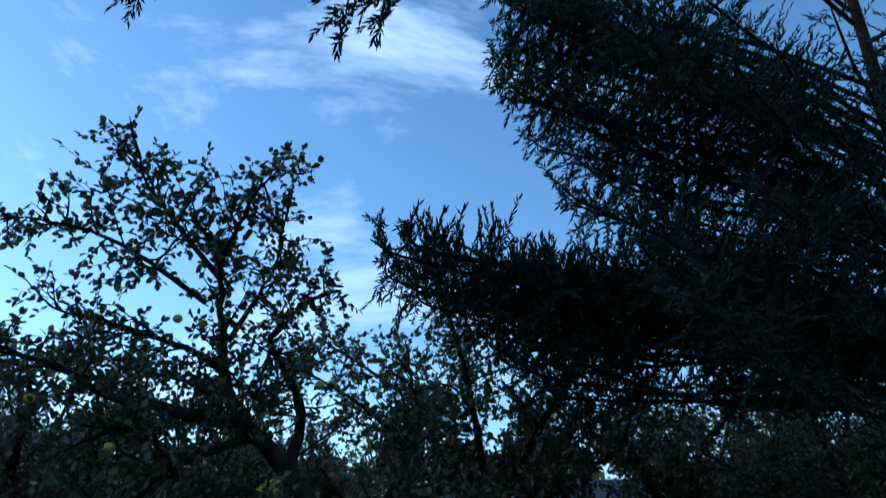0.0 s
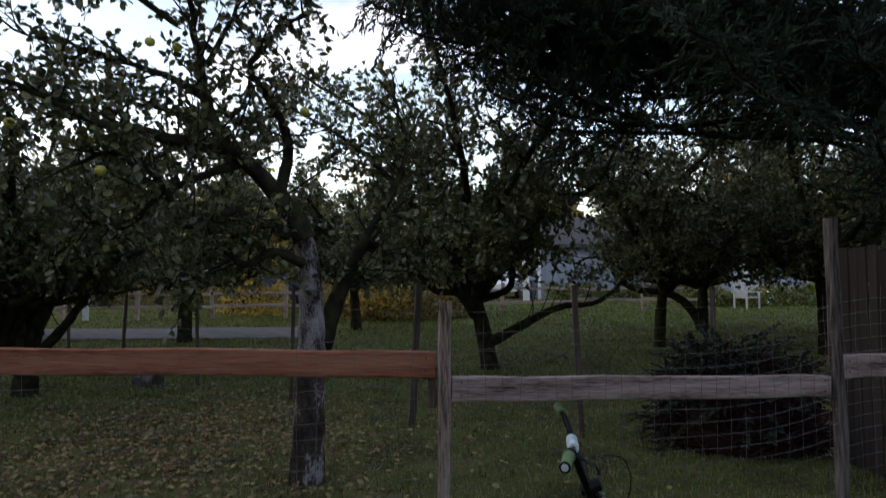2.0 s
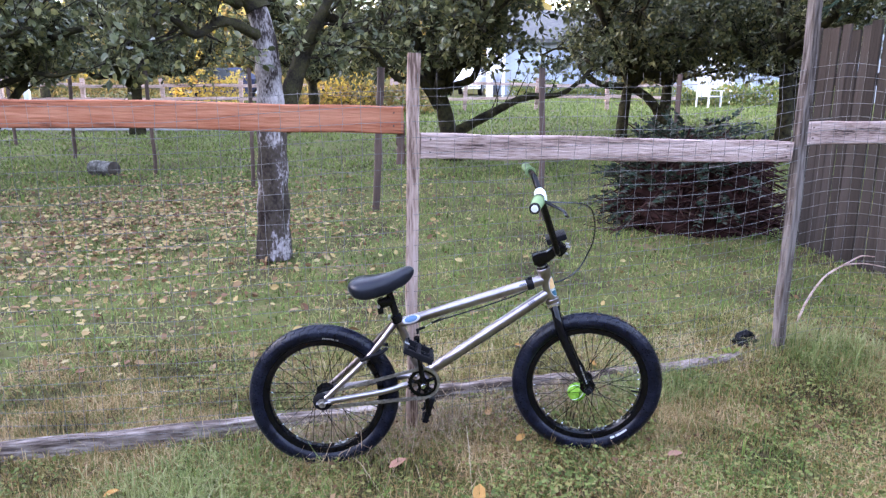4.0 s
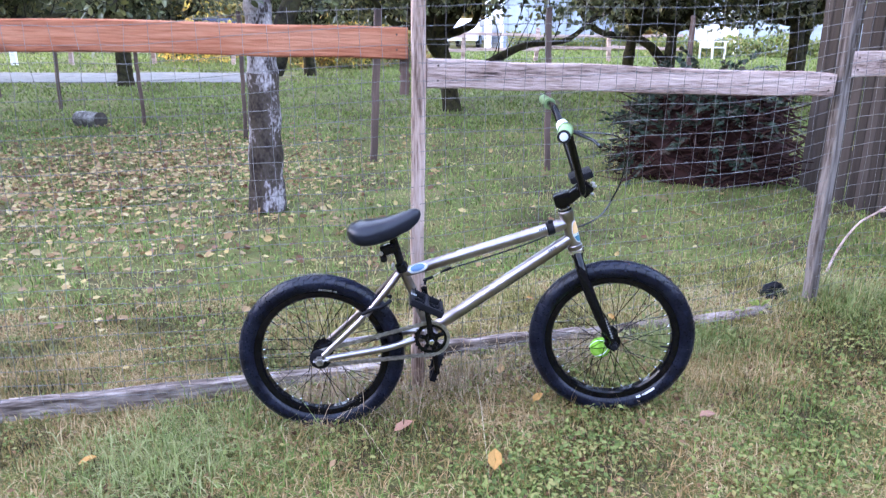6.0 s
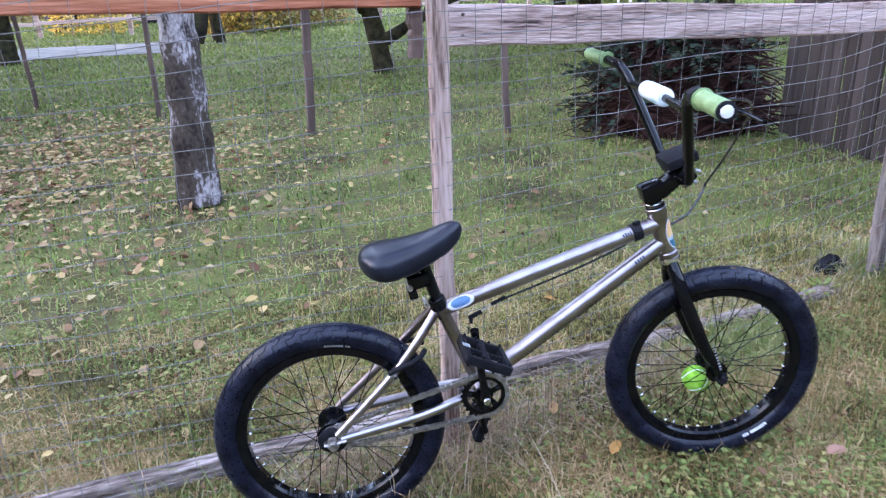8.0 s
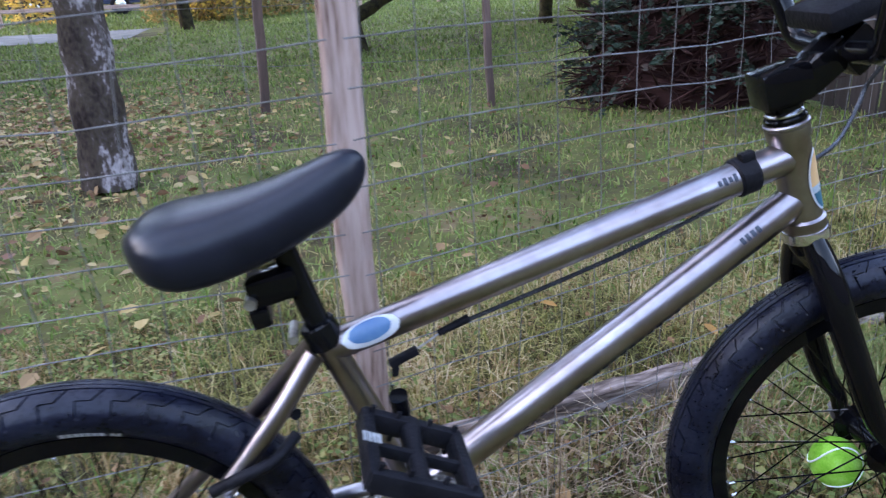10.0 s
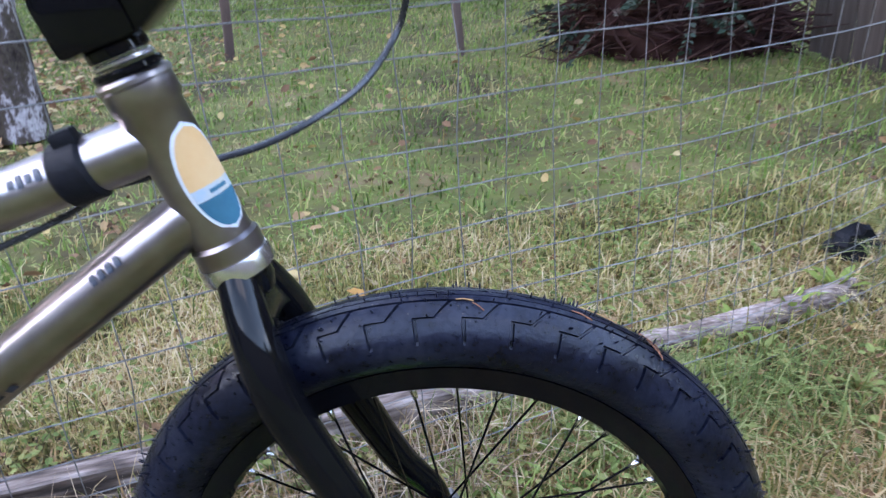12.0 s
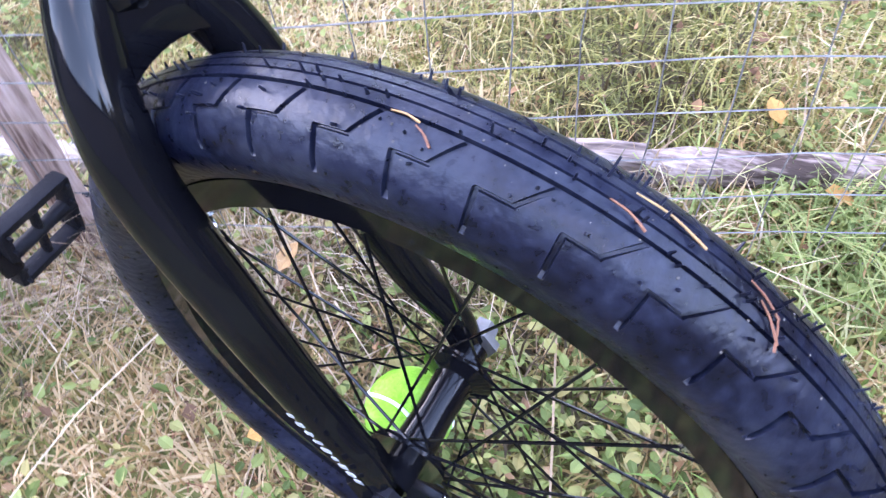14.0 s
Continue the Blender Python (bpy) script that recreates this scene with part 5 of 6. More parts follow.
def make_tree(name, trunk, trunk_r, limbs, rnd_seed, label, leaf=0.07, step=0.16, length=0.75, twig_step=0.13, twig_len=0.3, leaf_step=0.045, bark=None, leaf_material=None, far=False, rise=0.35, category="apple tree", bare_from=None, skirt=None):
    rnd = np.random.default_rng(rnd_seed)
    tree = thing(name, label, category, pose(*trunk[0]))
    off = np.array(trunk[0])
    t = smooth_path(trunk, 6)
    wob = 1 + rnd.uniform(-0.07, 0.07, len(t))
    girth = np.interp(np.linspace(0, 1, len(t)), [0, 0.12, 1], [trunk_r[0] * 1.12, trunk_r[0], trunk_r[1]]) * wob
    if bare_from:
        k = int(np.argmin(np.abs(t[:, 2] - bare_from)))
        part("trunk", Geo().tube(t[:k + 1] - off, girth[:k + 1], 18), bark or M_BARK, tree, sharp=80)
        part("bare_trunk", Geo().tube(t[k:] - off, girth[k:], 18), M_PALE_BARK, tree, "bleached upper trunk with flaking bark", sharp=80)
    else:
        part("trunk", Geo().tube(t - off, girth, 14), bark or M_BARK, tree, sharp=80)
    lines = []
    for pts, r0, r1 in limbs:
        line = smooth_path(pts, 5)
        line = line + rnd.normal(0, 0.012, line.shape) * np.linspace(0, 1, len(line))[:, None]
        lines.append(line)
        part("limb", Geo().tube(line - off, (r1 + (r0 - r1) * (1 - np.linspace(0, 1, len(line))) ** 1.35) * (1 + rnd.uniform(-0.1, 0.1, len(line))), 9), M_DARK_BARK, tree, sharp=80)
    branches, twigs, at, way = sprout(lines, rnd, step, length, twig_step, twig_len, leaf_step, rise)
    if skirt:  # the crown ends at a browsed line, a little uneven
        low = skirt + 0.16 * np.sin(at[:, 0] * 1.7) + 0.12 * np.sin(at[:, 1] * 2.3) + rnd.normal(0, 0.1, len(at))
        keep = at[:, 2] > low
        at, way = at[keep], way[keep]
        branches = [b for b in branches if b[-1][2] > skirt - 0.1]
        twigs = [w for w in twigs if w[-1][2] > skirt]
    wood = Geo()
    for b in branches:
        wood.tube(b - off, [0.01, 0.008, 0.006, 0.003], 4, False)
    for w in twigs:
        wood.tube(w - off, [0.004, 0.003, 0.0015], 3, False)
    tagged(part("branchwork", wood, M_TWIG, tree, sharp=80), kind="stuff")
    shape, faces = (CARD_SHAPE, CARD_FACES) if far else (LEAF_SHAPE, LEAF_FACES)
    me = leaf_mesh("crown", at - off, way, leaf * rnd.uniform(0.6, 1.2, len(at)), rnd, shape, faces, 0.7)
    tagged(part("crown", me, leaf_material or M_APPLE_LEAF, tree, smooth=False), kind="stuff")
    return tree


old_limbs = []
old_limbs.append(([(-1.0, 5.6, 1.88), (-1.13, 5.6, 2.14), (-1.37, 5.5, 2.43), (-1.58, 5.4, 2.62), (-1.72, 5.4, 2.9), (-1.76, 5.35, 3.2), (-1.8, 5.3, 3.5), (-1.83, 5.2, 3.85), (-2.04, 5.1, 4.2)], 0.098, 0.014))
old_limbs.append(([(-1.58, 5.4, 2.62), (-1.86, 5.2, 2.6), (-2.06, 5.0, 2.64), (-2.28, 4.8, 2.65), (-2.61, 4.6, 2.81), (-2.95, 4.4, 2.91)], 0.065, 0.014))
old_limbs.append(([(-1.13, 5.6, 1.94), (-1.34, 5.4, 2.03), (-1.52, 5.2, 2.07), (-1.79, 5.1, 1.97), (-1.93, 5.0, 2.28), (-2.17, 4.8, 2.43), (-2.42, 4.7, 2.33)], 0.058, 0.014))
old_limbs.append(([(-0.9, 5.68, 1.0), (-0.79, 5.75, 1.35), (-0.68, 5.82, 1.65), (-0.54, 6.0, 1.88), (-0.34, 6.1, 1.78), (-0.06, 6.3, 1.86), (0.19, 6.5, 2.2)], 0.091, 0.017))
old_limbs.append(([(-1.2, 5.6, 2.25), (-1.15, 5.65, 2.7), (-1.3, 5.5, 3.05), (-1.4, 5.4, 3.25), (-1.15, 5.3, 3.5), (-0.83, 5.2, 3.6)], 0.052, 0.010))
old_limbs.append(([(-1.83, 5.2, 3.8), (-1.64, 5.0, 4.08), (-1.42, 4.8, 4.36), (-1.12, 4.8, 4.46)], 0.026, 0.005))
old_limbs.append(([(-1.81, 5.2, 3.7), (-2.2, 5.0, 4.15), (-2.42, 4.9, 4.45), (-2.53, 4.8, 4.78)], 0.026, 0.005))
old_limbs.append(([(-1.9, 5.25, 3.5), (-2.3, 5.0, 3.75), (-2.63, 4.8, 3.9), (-2.96, 4.6, 3.92), (-3.2, 4.5, 3.9)], 0.026, 0.005))
old_limbs.append(([(-1.7, 5.3, 3.2), (-1.5, 5.3, 3.6), (-1.36, 5.2, 3.85), (-1.27, 5.05, 4.2)], 0.023, 0.005))
old_limbs.append(([(-1.6, 5.5, 2.7), (-1.9, 5.8, 2.9), (-2.4, 6.1, 3.1), (-2.9, 6.2, 3.2)], 0.046, 0.012))
old_limbs.append(([(-1.75, 5.4, 3.0), (-2.1, 5.5, 3.2), (-2.6, 5.4, 3.35), (-3.1, 5.2, 3.45)], 0.039, 0.010))
old_limbs.append(([(-1.0, 5.55, 1.7), (-1.2, 5.35, 1.78), (-1.36, 5.2, 1.68), (-1.55, 5.1, 1.82), (-1.62, 5.0, 1.6), (-1.85, 4.95, 1.66)], 0.045, 0.012))
old_limbs.append(([(-0.72, 5.8, 1.6), (-0.5, 5.7, 1.95), (-0.3, 5.75, 2.3), (-0.2, 5.8, 2.7), (-0.3, 5.8, 3.1)], 0.05, 0.012))
old_limbs.append(([(-1.45, 5.5, 2.5), (-1.75, 5.3, 2.35), (-2.0, 5.2, 2.2), (-2.2, 5.1, 1.95), (-2.5, 5.0, 2.0)], 0.04, 0.01))
make_tree("apple_tree", [(-0.98, 5.62, 0.0), (-0.96, 5.6, 0.5), (-0.945, 5.6, 1.0), (-0.95, 5.6, 1.45), (-0.985, 5.6, 1.8), (-1.1, 5.6, 2.08)], (0.125, 0.07), old_limbs, 21, "old apple tree with pale flaking bark and dense leaves", leaf=0.066, step=0.05, length=0.44, twig_step=0.075, twig_len=0.24, leaf_step=0.024, rise=0.1, bare_from=1.02)


def round_limbs(x, y, z, trunk_top, reach, height, seed, count=7, lean=(0, 0)):
    """Limbs that arch out from the trunk's top all round."""
    rnd = np.random.default_rng(seed)
    limbs = []
    for i in range(count):
        a = 2 * math.pi * (i + rnd.uniform(-0.3, 0.3)) / count
        r = reach * rnd.uniform(0.7, 1.1)
        h = height * rnd.uniform(0.5, 1.0)
        d = np.array((math.cos(a) + lean[0], math.sin(a) + lean[1]))
        base = np.array((x, y, z + trunk_top * rnd.uniform(0.75, 1.0)))
        pts = [base]
        for s, up in ((0.3, 0.42), (0.6, 0.75), (1.0, 1.0)):
            pts.append(np.array((*(base[:2] + d * r * s), base[2] + (h - trunk_top) * up)) + rnd.normal(0, 0.24, 3))
        limbs.append((pts, 0.095, 0.02))
        mid = (pts[1] + pts[2]) / 2
        limbs.append(([mid, mid + (0.3 * d[1], -0.3 * d[0], 0.35), mid + (0.8 * d[1] + 0.3 * d[0], -0.8 * d[0] + 0.3 * d[1], 0.5)], 0.035, 0.01))
    return limbs


ORCHARD = [(-5.55, 9.7, 0.17, 0.7, 3.0, 5.0, 31, "apple tree with forking dark trunk and drooping crown"), (0.95, 11.2, 0.14, 1.2, 2.9, 5.7, 32, "apple tree with dark trunk and low side limb"),
           (6.86, 17.5, 0.15, 1.3, 3.2, 5.4, 33, "apple tree with low crooked limbs"), (-5.75, 16.4, 0.17, 1.3, 3.2, 6.6, 34, "apple tree with leaning trunk beside the drive"),
           (-2.05, 19.2, 0.15, 1.4, 3.1, 7.2, 36, "apple tree beside the drive"), (4.6, 14.0, 0.12, 1.5, 3.1, 6.0, 37, "apple tree with thick dark crown"),
           (9.6, 16.5, 0.14, 1.4, 3.3, 6.8, 38, "apple tree with thick dark crown"), (7.2, 12.6, 0.14, 1.7, 3.1, 6.0, 40, "apple tree with thick dark crown"), (-10.2, 18.3, 0.15, 1.4, 3.1, 6.8, 39, "apple tree beside the drive")]
for x, y, r, top, reach, height, seed, label in ORCHARD:
    z = float(ground_z(x, y)) - 0.03
    rnd = random.Random(seed)
    lx, ly = rnd.uniform(-0.3, 0.3), rnd.uniform(-0.15, 0.15)
    limbs = round_limbs(x + lx, y + ly, z, top, reach, height, seed)
    r2 = np.random.default_rng(seed + 200)
    for i in range(8):
        a = 2 * math.pi * (i + r2.uniform(-0.3, 0.3)) / 8
        p = np.array((x + lx, y + ly, z + top * r2.uniform(0.7, 1.05)))
        pts = [p]
        for step in range(5):
            a += r2.normal(0, 0.45)
            p = p + np.array((math.cos(a), math.sin(a), 0)) * 0.42 + (0, 0, r2.normal(0.12, 0.22))
            p[2] = max(p[2], z + max(top, 1.3) * 0.95 + 0.06 * step)
            pts.append(p)
        limbs.append((pts, 0.075, 0.02))
    if seed == 32:
        limbs.append(([(x, y, z + 0.45), (x + 0.55, y - 0.1, z + 0.75), (x + 1.1, y, z + 1.0), (x + 1.8, y + 0.1, z + 1.1), (x + 2.3, y + 0.2, z + 1.5)], 0.09, 0.03))
    if seed == 31:
        limbs.append(([(x, y, z + 0.4), (x - 0.12, y, z + 1.1), (x - 0.22, y, z + 1.8), (x - 0.1, y, z + 2.6)], 0.12, 0.05))
        limbs.append(([(x, y, z + 0.4), (x + 0.2, y, z + 1.05), (x + 0.5, y, z + 1.5), (x + 0.85, y, z + 1.75), (x + 1.6, y, z + 2.0)], 0.11, 0.04))
        limbs.append(([(x + 0.1, y, z + 0.55), (x + 0.4, y, z + 0.82), (x + 0.7, y, z + 1.2), (x + 1.0, y, z + 1.6), (x + 1.3, y, z + 2.2)], 0.085, 0.03))
    if seed == 33:
        limbs.append(([(x, y, z + 0.05), (x - 0.3, y, z + 0.6), (x - 0.85, y, z + 0.98), (x - 1.7, y, z + 1.1), (x - 2.2, y, z + 1.5), (x - 2.4, y, z + 2.3)], 0.13, 0.06))
    lx = lx if top > 1 else 0.05
    tree = make_tree("apple_tree", [(x, y, z), (x + lx * 0.4, y, z + top * 0.5), (x + lx, y + ly, z + top)], (r, r * 0.75), limbs, seed, label, leaf=0.108, step=0.11, length=0.8, twig_step=0.12, twig_len=0.4, leaf_step=0.023, bark=M_DARK_BARK, far=True, rise=0.15, skirt=1.62)
    tagged(tree, group="apple trees of the orchard")


# yellow and green woods behind
def far_tree(name, x, y, height, reach, seed, material, label, dense=1.0):
    z = float(ground_z(x, y)) - 0.1
    limbs = round_limbs(x, y, z, height * 0.25, reach, height, seed, 9)
    tree = make_tree(name, [(x, y, z), (x, y, z + height * 0.3), (x + 0.2, y, z + height * 0.75)], (0.2, 0.08), limbs, seed, label, leaf=0.3, step=0.55 / dense, length=1.6, twig_step=0.45, twig_len=0.8, leaf_step=0.13, bark=M_DARK_BARK, leaf_material=material, far=True, rise=0.2, category="tree")
    return tree


far_tree("autumn_tree", -7.8, 27, 5.2, 3.0, 51, M_YELLOW_LEAF, "maple in bright yellow autumn leaf")
far_tree("autumn_tree", -14.5, 31, 5.5, 2.8, 52, M_YELLOW_LEAF, "maple in bright yellow autumn leaf")
far_tree("autumn_tree", -0.8, 27, 3.4, 1.9, 53, M_YELLOW_LEAF, "small tree in orange autumn leaf")
far_tree("woodland_tree", -3.5, 38, 9, 4, 54, M_WOODS_LEAF, "tall woodland tree in thinning leaf")
far_tree("woodland_tree", -19, 37, 9, 4, 55, M_WOODS_LEAF, "tall woodland tree in thinning leaf")
far_tree("woodland_tree", 13, 43, 9, 4, 56, M_WOODS_LEAF, "tall woodland tree in thinning leaf")


def make_woods():
    rnd = np.random.default_rng(61)
    n = 42000
    x = rnd.uniform(-60, 60, n)
    y = 50 + 0.002 * x**2 + rnd.uniform(-3, 3, n)
    top = 6.0 + 1.6 * np.sin(x * 0.35) + 1.2 * np.sin(x * 0.83 + 1) + 0.6 * np.sin(x * 2.1)
    z = 0.9 + top * rnd.beta(1.0, 1.1, n)
    me = leaf_mesh("far_woods", np.stack([x, y, z], -1), rnd.normal(size=(n, 3)), rnd.uniform(0.6, 1.4, n), rnd, CARD_SHAPE, CARD_FACES, 1.0)
    tagged(part("far_woods", me, M_WOODS_LEAF), "distant belt of mixed autumn woods", "woods", kind="stuff")


make_woods()


def make_added_tree_belt():
    """Unseen dark trees, added at the sides and behind to block low sky light."""
    rnd = np.random.default_rng(62)
    n = 26000
    a = np.radians(rnd.uniform(46, 314, n))
    r = 24 + 2 * np.sin(a * 7) + rnd.uniform(-2, 2, n)
    x, y = np.sin(a) * r, np.cos(a) * r + 2
    top = 8.5 + 1.5 * np.sin(a * 9) + np.sin(a * 23)
    z = top * rnd.beta(1.0, 1.1, n)
    me = leaf_mesh("added_tree_belt", np.stack([x, y, z], -1), rnd.normal(size=(n, 3)), rnd.uniform(0.9, 1.8, n), rnd, CARD_SHAPE, CARD_FACES, 1.0)
    tagged(part("added_tree_belt", me, M_APPLE_LEAF), "unseen belt of dark trees added to block low sky light", "woods", kind="stuff")


make_added_tree_belt()


# shrubs along the shed
def make_hedge(name, x0, x1, y, height, depth, seed, material, label):
    rnd = np.random.default_rng(seed)
    n = int(700 * (x1 - x0))
    x, d, h = rnd.uniform(x0, x1, n), rnd.uniform(-depth, depth, n), rnd.beta(1.4, 1.2, n)
    top = height * (0.75 + 0.25 * np.sin(x * 2.1 + seed) * np.sin(x * 0.9))
    at = np.stack([x, y + d * (1 - 0.5 * h), ground_z(x, y + d) + h * top], -1)
    me = leaf_mesh(name, at, rnd.normal(size=(n, 3)), rnd.uniform(0.09, 0.17, n), rnd, CARD_SHAPE, CARD_FACES, 1.0)
    return tagged(part(name, me, material), label, "shrub", kind="stuff")


make_hedge("shrub", -26, -4, 34, 1.5, 1.2, 8, M_WOODS_LEAF, "brown thicket behind the paddock")
make_hedge("shrub", 5.6, 11.5, 33.6, 0.9, 0.7, 5, M_CLOVER, "low green shrubs along the shed wall")
make_hedge("shrub", -3.5, 1.5, 22.8, 1.2, 0.8, 6, M_WOODS_LEAF, "brown and yellow garden shrubs past the lawn")
make_hedge("shrub", -7.6, -5.2, 25.4, 2.0, 0.8, 11, M_YELLOW_LEAF, "bright yellow autumn shrubs behind the drive")
make_hedge("shrub", -2.6, -0.6, 22.4, 2.4, 0.8, 12, M_YELLOW_LEAF, "yellow and orange autumn shrub past the lawn")
make_hedge("shrub", 10, 18, 27.5, 1.0, 0.8, 7, M_CLOVER, "green shrubs in front of the house")


# ---- big fir on the right ----
def make_fir():
    rnd = np.random.default_rng(71)
    bx, by = 7.3, 9.6
    bz = float(ground_z(bx, by)) - 0.05
    fir = thing("fir_tree", "tall dark fir with long drooping limbs", "fir tree", pose(bx, by, bz))
    off = np.array((bx, by, bz))
    trunk = smooth_path([(bx, by, bz), (bx, by, bz + 4), (bx + 0.1, by, bz + 9), (bx + 0.1, by, bz + 15)])
    part("trunk", Geo().tube(trunk - off, np.linspace(0.21, 0.05, len(trunk)), 14), M_FIR_BARK, fir)
    tips = [(-0.79, 4.2, 5.3), (-0.5, 4.3, 5.5), (-0.6, 4.1, 5.7), (-2.42, 4.2, 5.75)]
    hanging = len(tips)

    def spot(bearing, rise, y):
        return (bearing * y, y, 1.64 + rise * y)

    # the crown's ragged left side, by its slope from the fence
    for i in range(34):
        rise = rnd.uniform(0.38, 1.05)
        edge = np.interp(rise, [0.4, 0.49, 0.55, 0.64, 0.72, 0.83, 0.98], [0.225, 0.205, 0.185, 0.135, 0.115, 0.075, 0.09])
        tips.append(spot(edge + (0.012 if i % 2 else rnd.uniform(0.03, 0.24)), rise, rnd.uniform(6.0, 8.0)))
    # one low heavy branch reaching out over the lawn
    for i in range(26):
        bearing = rnd.uniform(-0.12, 0.18)
        low = np.interp(bearing, [-0.12, -0.03, 0.06, 0.2], [0.385, 0.31, 0.255, 0.24])
        high = np.interp(bearing, [-0.142, -0.12, -0.035, 0.012, 0.06, 0.13, 0.16, 0.2], [0.42, 0.485, 0.505, 0.415, 0.4, 0.43, 0.455, 0.43])
        tips.append(spot(bearing, low + (high - low) * (rnd.uniform(0, 1) if i % 2 else 0.96), rnd.uniform(6.6, 7.8)))
    for i in range(13):
        tips.append(spot(rnd.uniform(0.25, 0.66), rnd.uniform(0.3, 0.7), rnd.uniform(5.5, 8.0)))
    for i in range(15):
        tips.append(spot(rnd.uniform(0.3, 0.78), rnd.uniform(0.2, 0.42) if i % 2 else rnd.uniform(0.68, 1.08), rnd.uniform(5.0, 7.0)))
    given = len(tips)
    while len(tips) < given + 18:
        # limbs that fill the crown on the side towards the bicycle
        a, z = rnd.uniform(-2.75, -0.3), rnd.uniform(2.9, 10.5)
        r = (6.4 - 0.24 * z) * rnd.uniform(0.6, 1.0)
        tip = (bx + r * math.cos(a), by + r * math.sin(a), z)
        if tip[0] > 0.3 * (tip[1] * 0.914 + (z - 1.64) * 0.407) and tip[1] > 4.2:
            tips.append(tip)
    fingers, ends, wide, twig_wood = [], [], [], Geo()
    for k, tip in enumerate(tips):
        tip = np.array(tip)
        start = np.array((bx, by, max(2.2, tip[2] - rnd.uniform(0.2, 1.0))))
        mid1 = start + (tip - start) * 0.35 + (0, 0, rnd.uniform(0.1, 0.35))
        mid2 = start + (tip - start) * 0.7 + (0, 0, rnd.uniform(-0.25, 0.05))
        route = [start, mid1, mid2, tip - (tip - start) * 0.06 + (0, 0, -0.12), tip]
        if hanging + 34 <= k < hanging + 60:  # ends of the low branch turn up
            route[2:4] = [mid2 + (0, 0, -0.1), tip + (0.22, 0.1, -0.3)]
        if k < hanging:  # high limbs that arch over and hang down
            start = np.array((bx, by, 10.0 + 0.3 * (k + 1)))
            route = [start, start * (0.6, 0.6, 0) + tip * (0.4, 0.4, 0) + (0, 0, 10.6), start * (0.2, 0.2, 0) + tip * (0.8, 0.8, 0) + (0, 0, 9.2), tip + (0.25, 0.1, 1.4), tip]
        line = smooth_path(route, 7)
        part("limb", Geo().tube(line - off, np.linspace(0.045, 0.006, len(line)), 8), M_FIR_BARK, fir, sharp=80)
        seg = np.r_[0, np.cumsum(np.linalg.norm(np.diff(line, axis=0), axis=1))]
        main = unit((tip - start)[None])[0]
        lateral = unit(np.cross(main, (0, 0, 1))[None])[0]
        total = seg[-1]
        side = 1
        rim = k < given
        thick = max(0.0, total - 1.7)
        spots = np.r_[np.arange(total * 0.3, thick, 0.08), np.arange(thick, total + 0.1, 0.034)] if rim else np.arange(total * 0.18, total + 0.05, 0.085)
        for s in spots:
            p = np.array([np.interp(s, seg, line[:, c]) for c in range(3)])
            side = -side
            d = unit((main * rnd.uniform(-0.3, 0.6) + side * lateral * rnd.uniform(0.3, 1.0) + (0, 0, rnd.uniform(-0.8, 1.2) if hanging + 34 <= k < hanging + 60 else rnd.uniform(-1.1, 1.1)))[None])[0]
            ln = (0.17 + 0.33 * min(1, (total - min(s, total)) / 0.8)) * rnd.uniform(0.6, 1.2) if rim and s > thick else rnd.uniform(0.25, 0.65)
            ln *= 0.55 + 0.9 * math.sin(4.2 * s + 1.7 * k) ** 2
            end = p + d * ln
            twig_wood.tube(np.array([p, end]) - off, [0.005, 0.002], 3, False)
            flank = unit(np.cross(d, rnd.normal(size=3) * 0.5 + (0, 0, 1))[None])[0]
            for c, u in enumerate(np.arange(0.12, 1.05, (0.021 if rim and s > thick else 0.04) / ln)):
                q = p + (end - p) * min(u, 1)
                e = unit((d * 0.85 + flank * (0.8 if c % 2 else -0.8) * (1.1 - u) + rnd.normal(size=3) * 0.22 + (0, 0, 0.15))[None])[0]
                fl = rnd.uniform(0.065, 0.115) * (1 if rim else 1.2)
                fingers.append(q)
                ends.append(e * fl)
                wide.append(fl)
    base, run, wide = np.array(fingers), np.array(ends), np.array(wide)
    # each shoot: a slim closely needled finger
    spindle = np.array([(0, 0, 0), (0.45, 0.13, 0.0), (0.45, -0.065, 0.115), (0.45, -0.065, -0.115), (1.0, 0, 0)])
    spindle_faces = np.array([(0, 1, 2), (0, 2, 3), (0, 3, 1), (1, 4, 2), (2, 4, 3), (3, 4, 1)])
    me = leaf_mesh("shoot", base - off, run, wide, rnd, spindle, spindle_faces, 1.0)
    tagged(part("shoot", me, M_NEEDLE, fir, "closely needled dark shoots", smooth=False), kind="stuff")
    m = 2
    ts = rnd.uniform(0.1, 1, (len(base), m, 1))
    at = (base[:, None] + run[:, None] * ts).reshape(-1, 3)
    way = (unit(rnd.normal(size=(len(base), m, 3))) + unit(run)[:, None] * 0.8).reshape(-1, 3)
    blade = np.array([(0, 0.1, 0), (0, -0.1, 0), (1, 0, 0)])
    me = leaf_mesh("needles", at - off, way, rnd.uniform(0.022, 0.036, len(at)), rnd, blade, np.array([(0, 1, 2)]), 2.0)
    tagged(part("needles", me, M_NEEDLE, fir, smooth=False), kind="stuff")
    tagged(part("twigwork", twig_wood, M_TWIG, fir), kind="stuff")


make_fir()


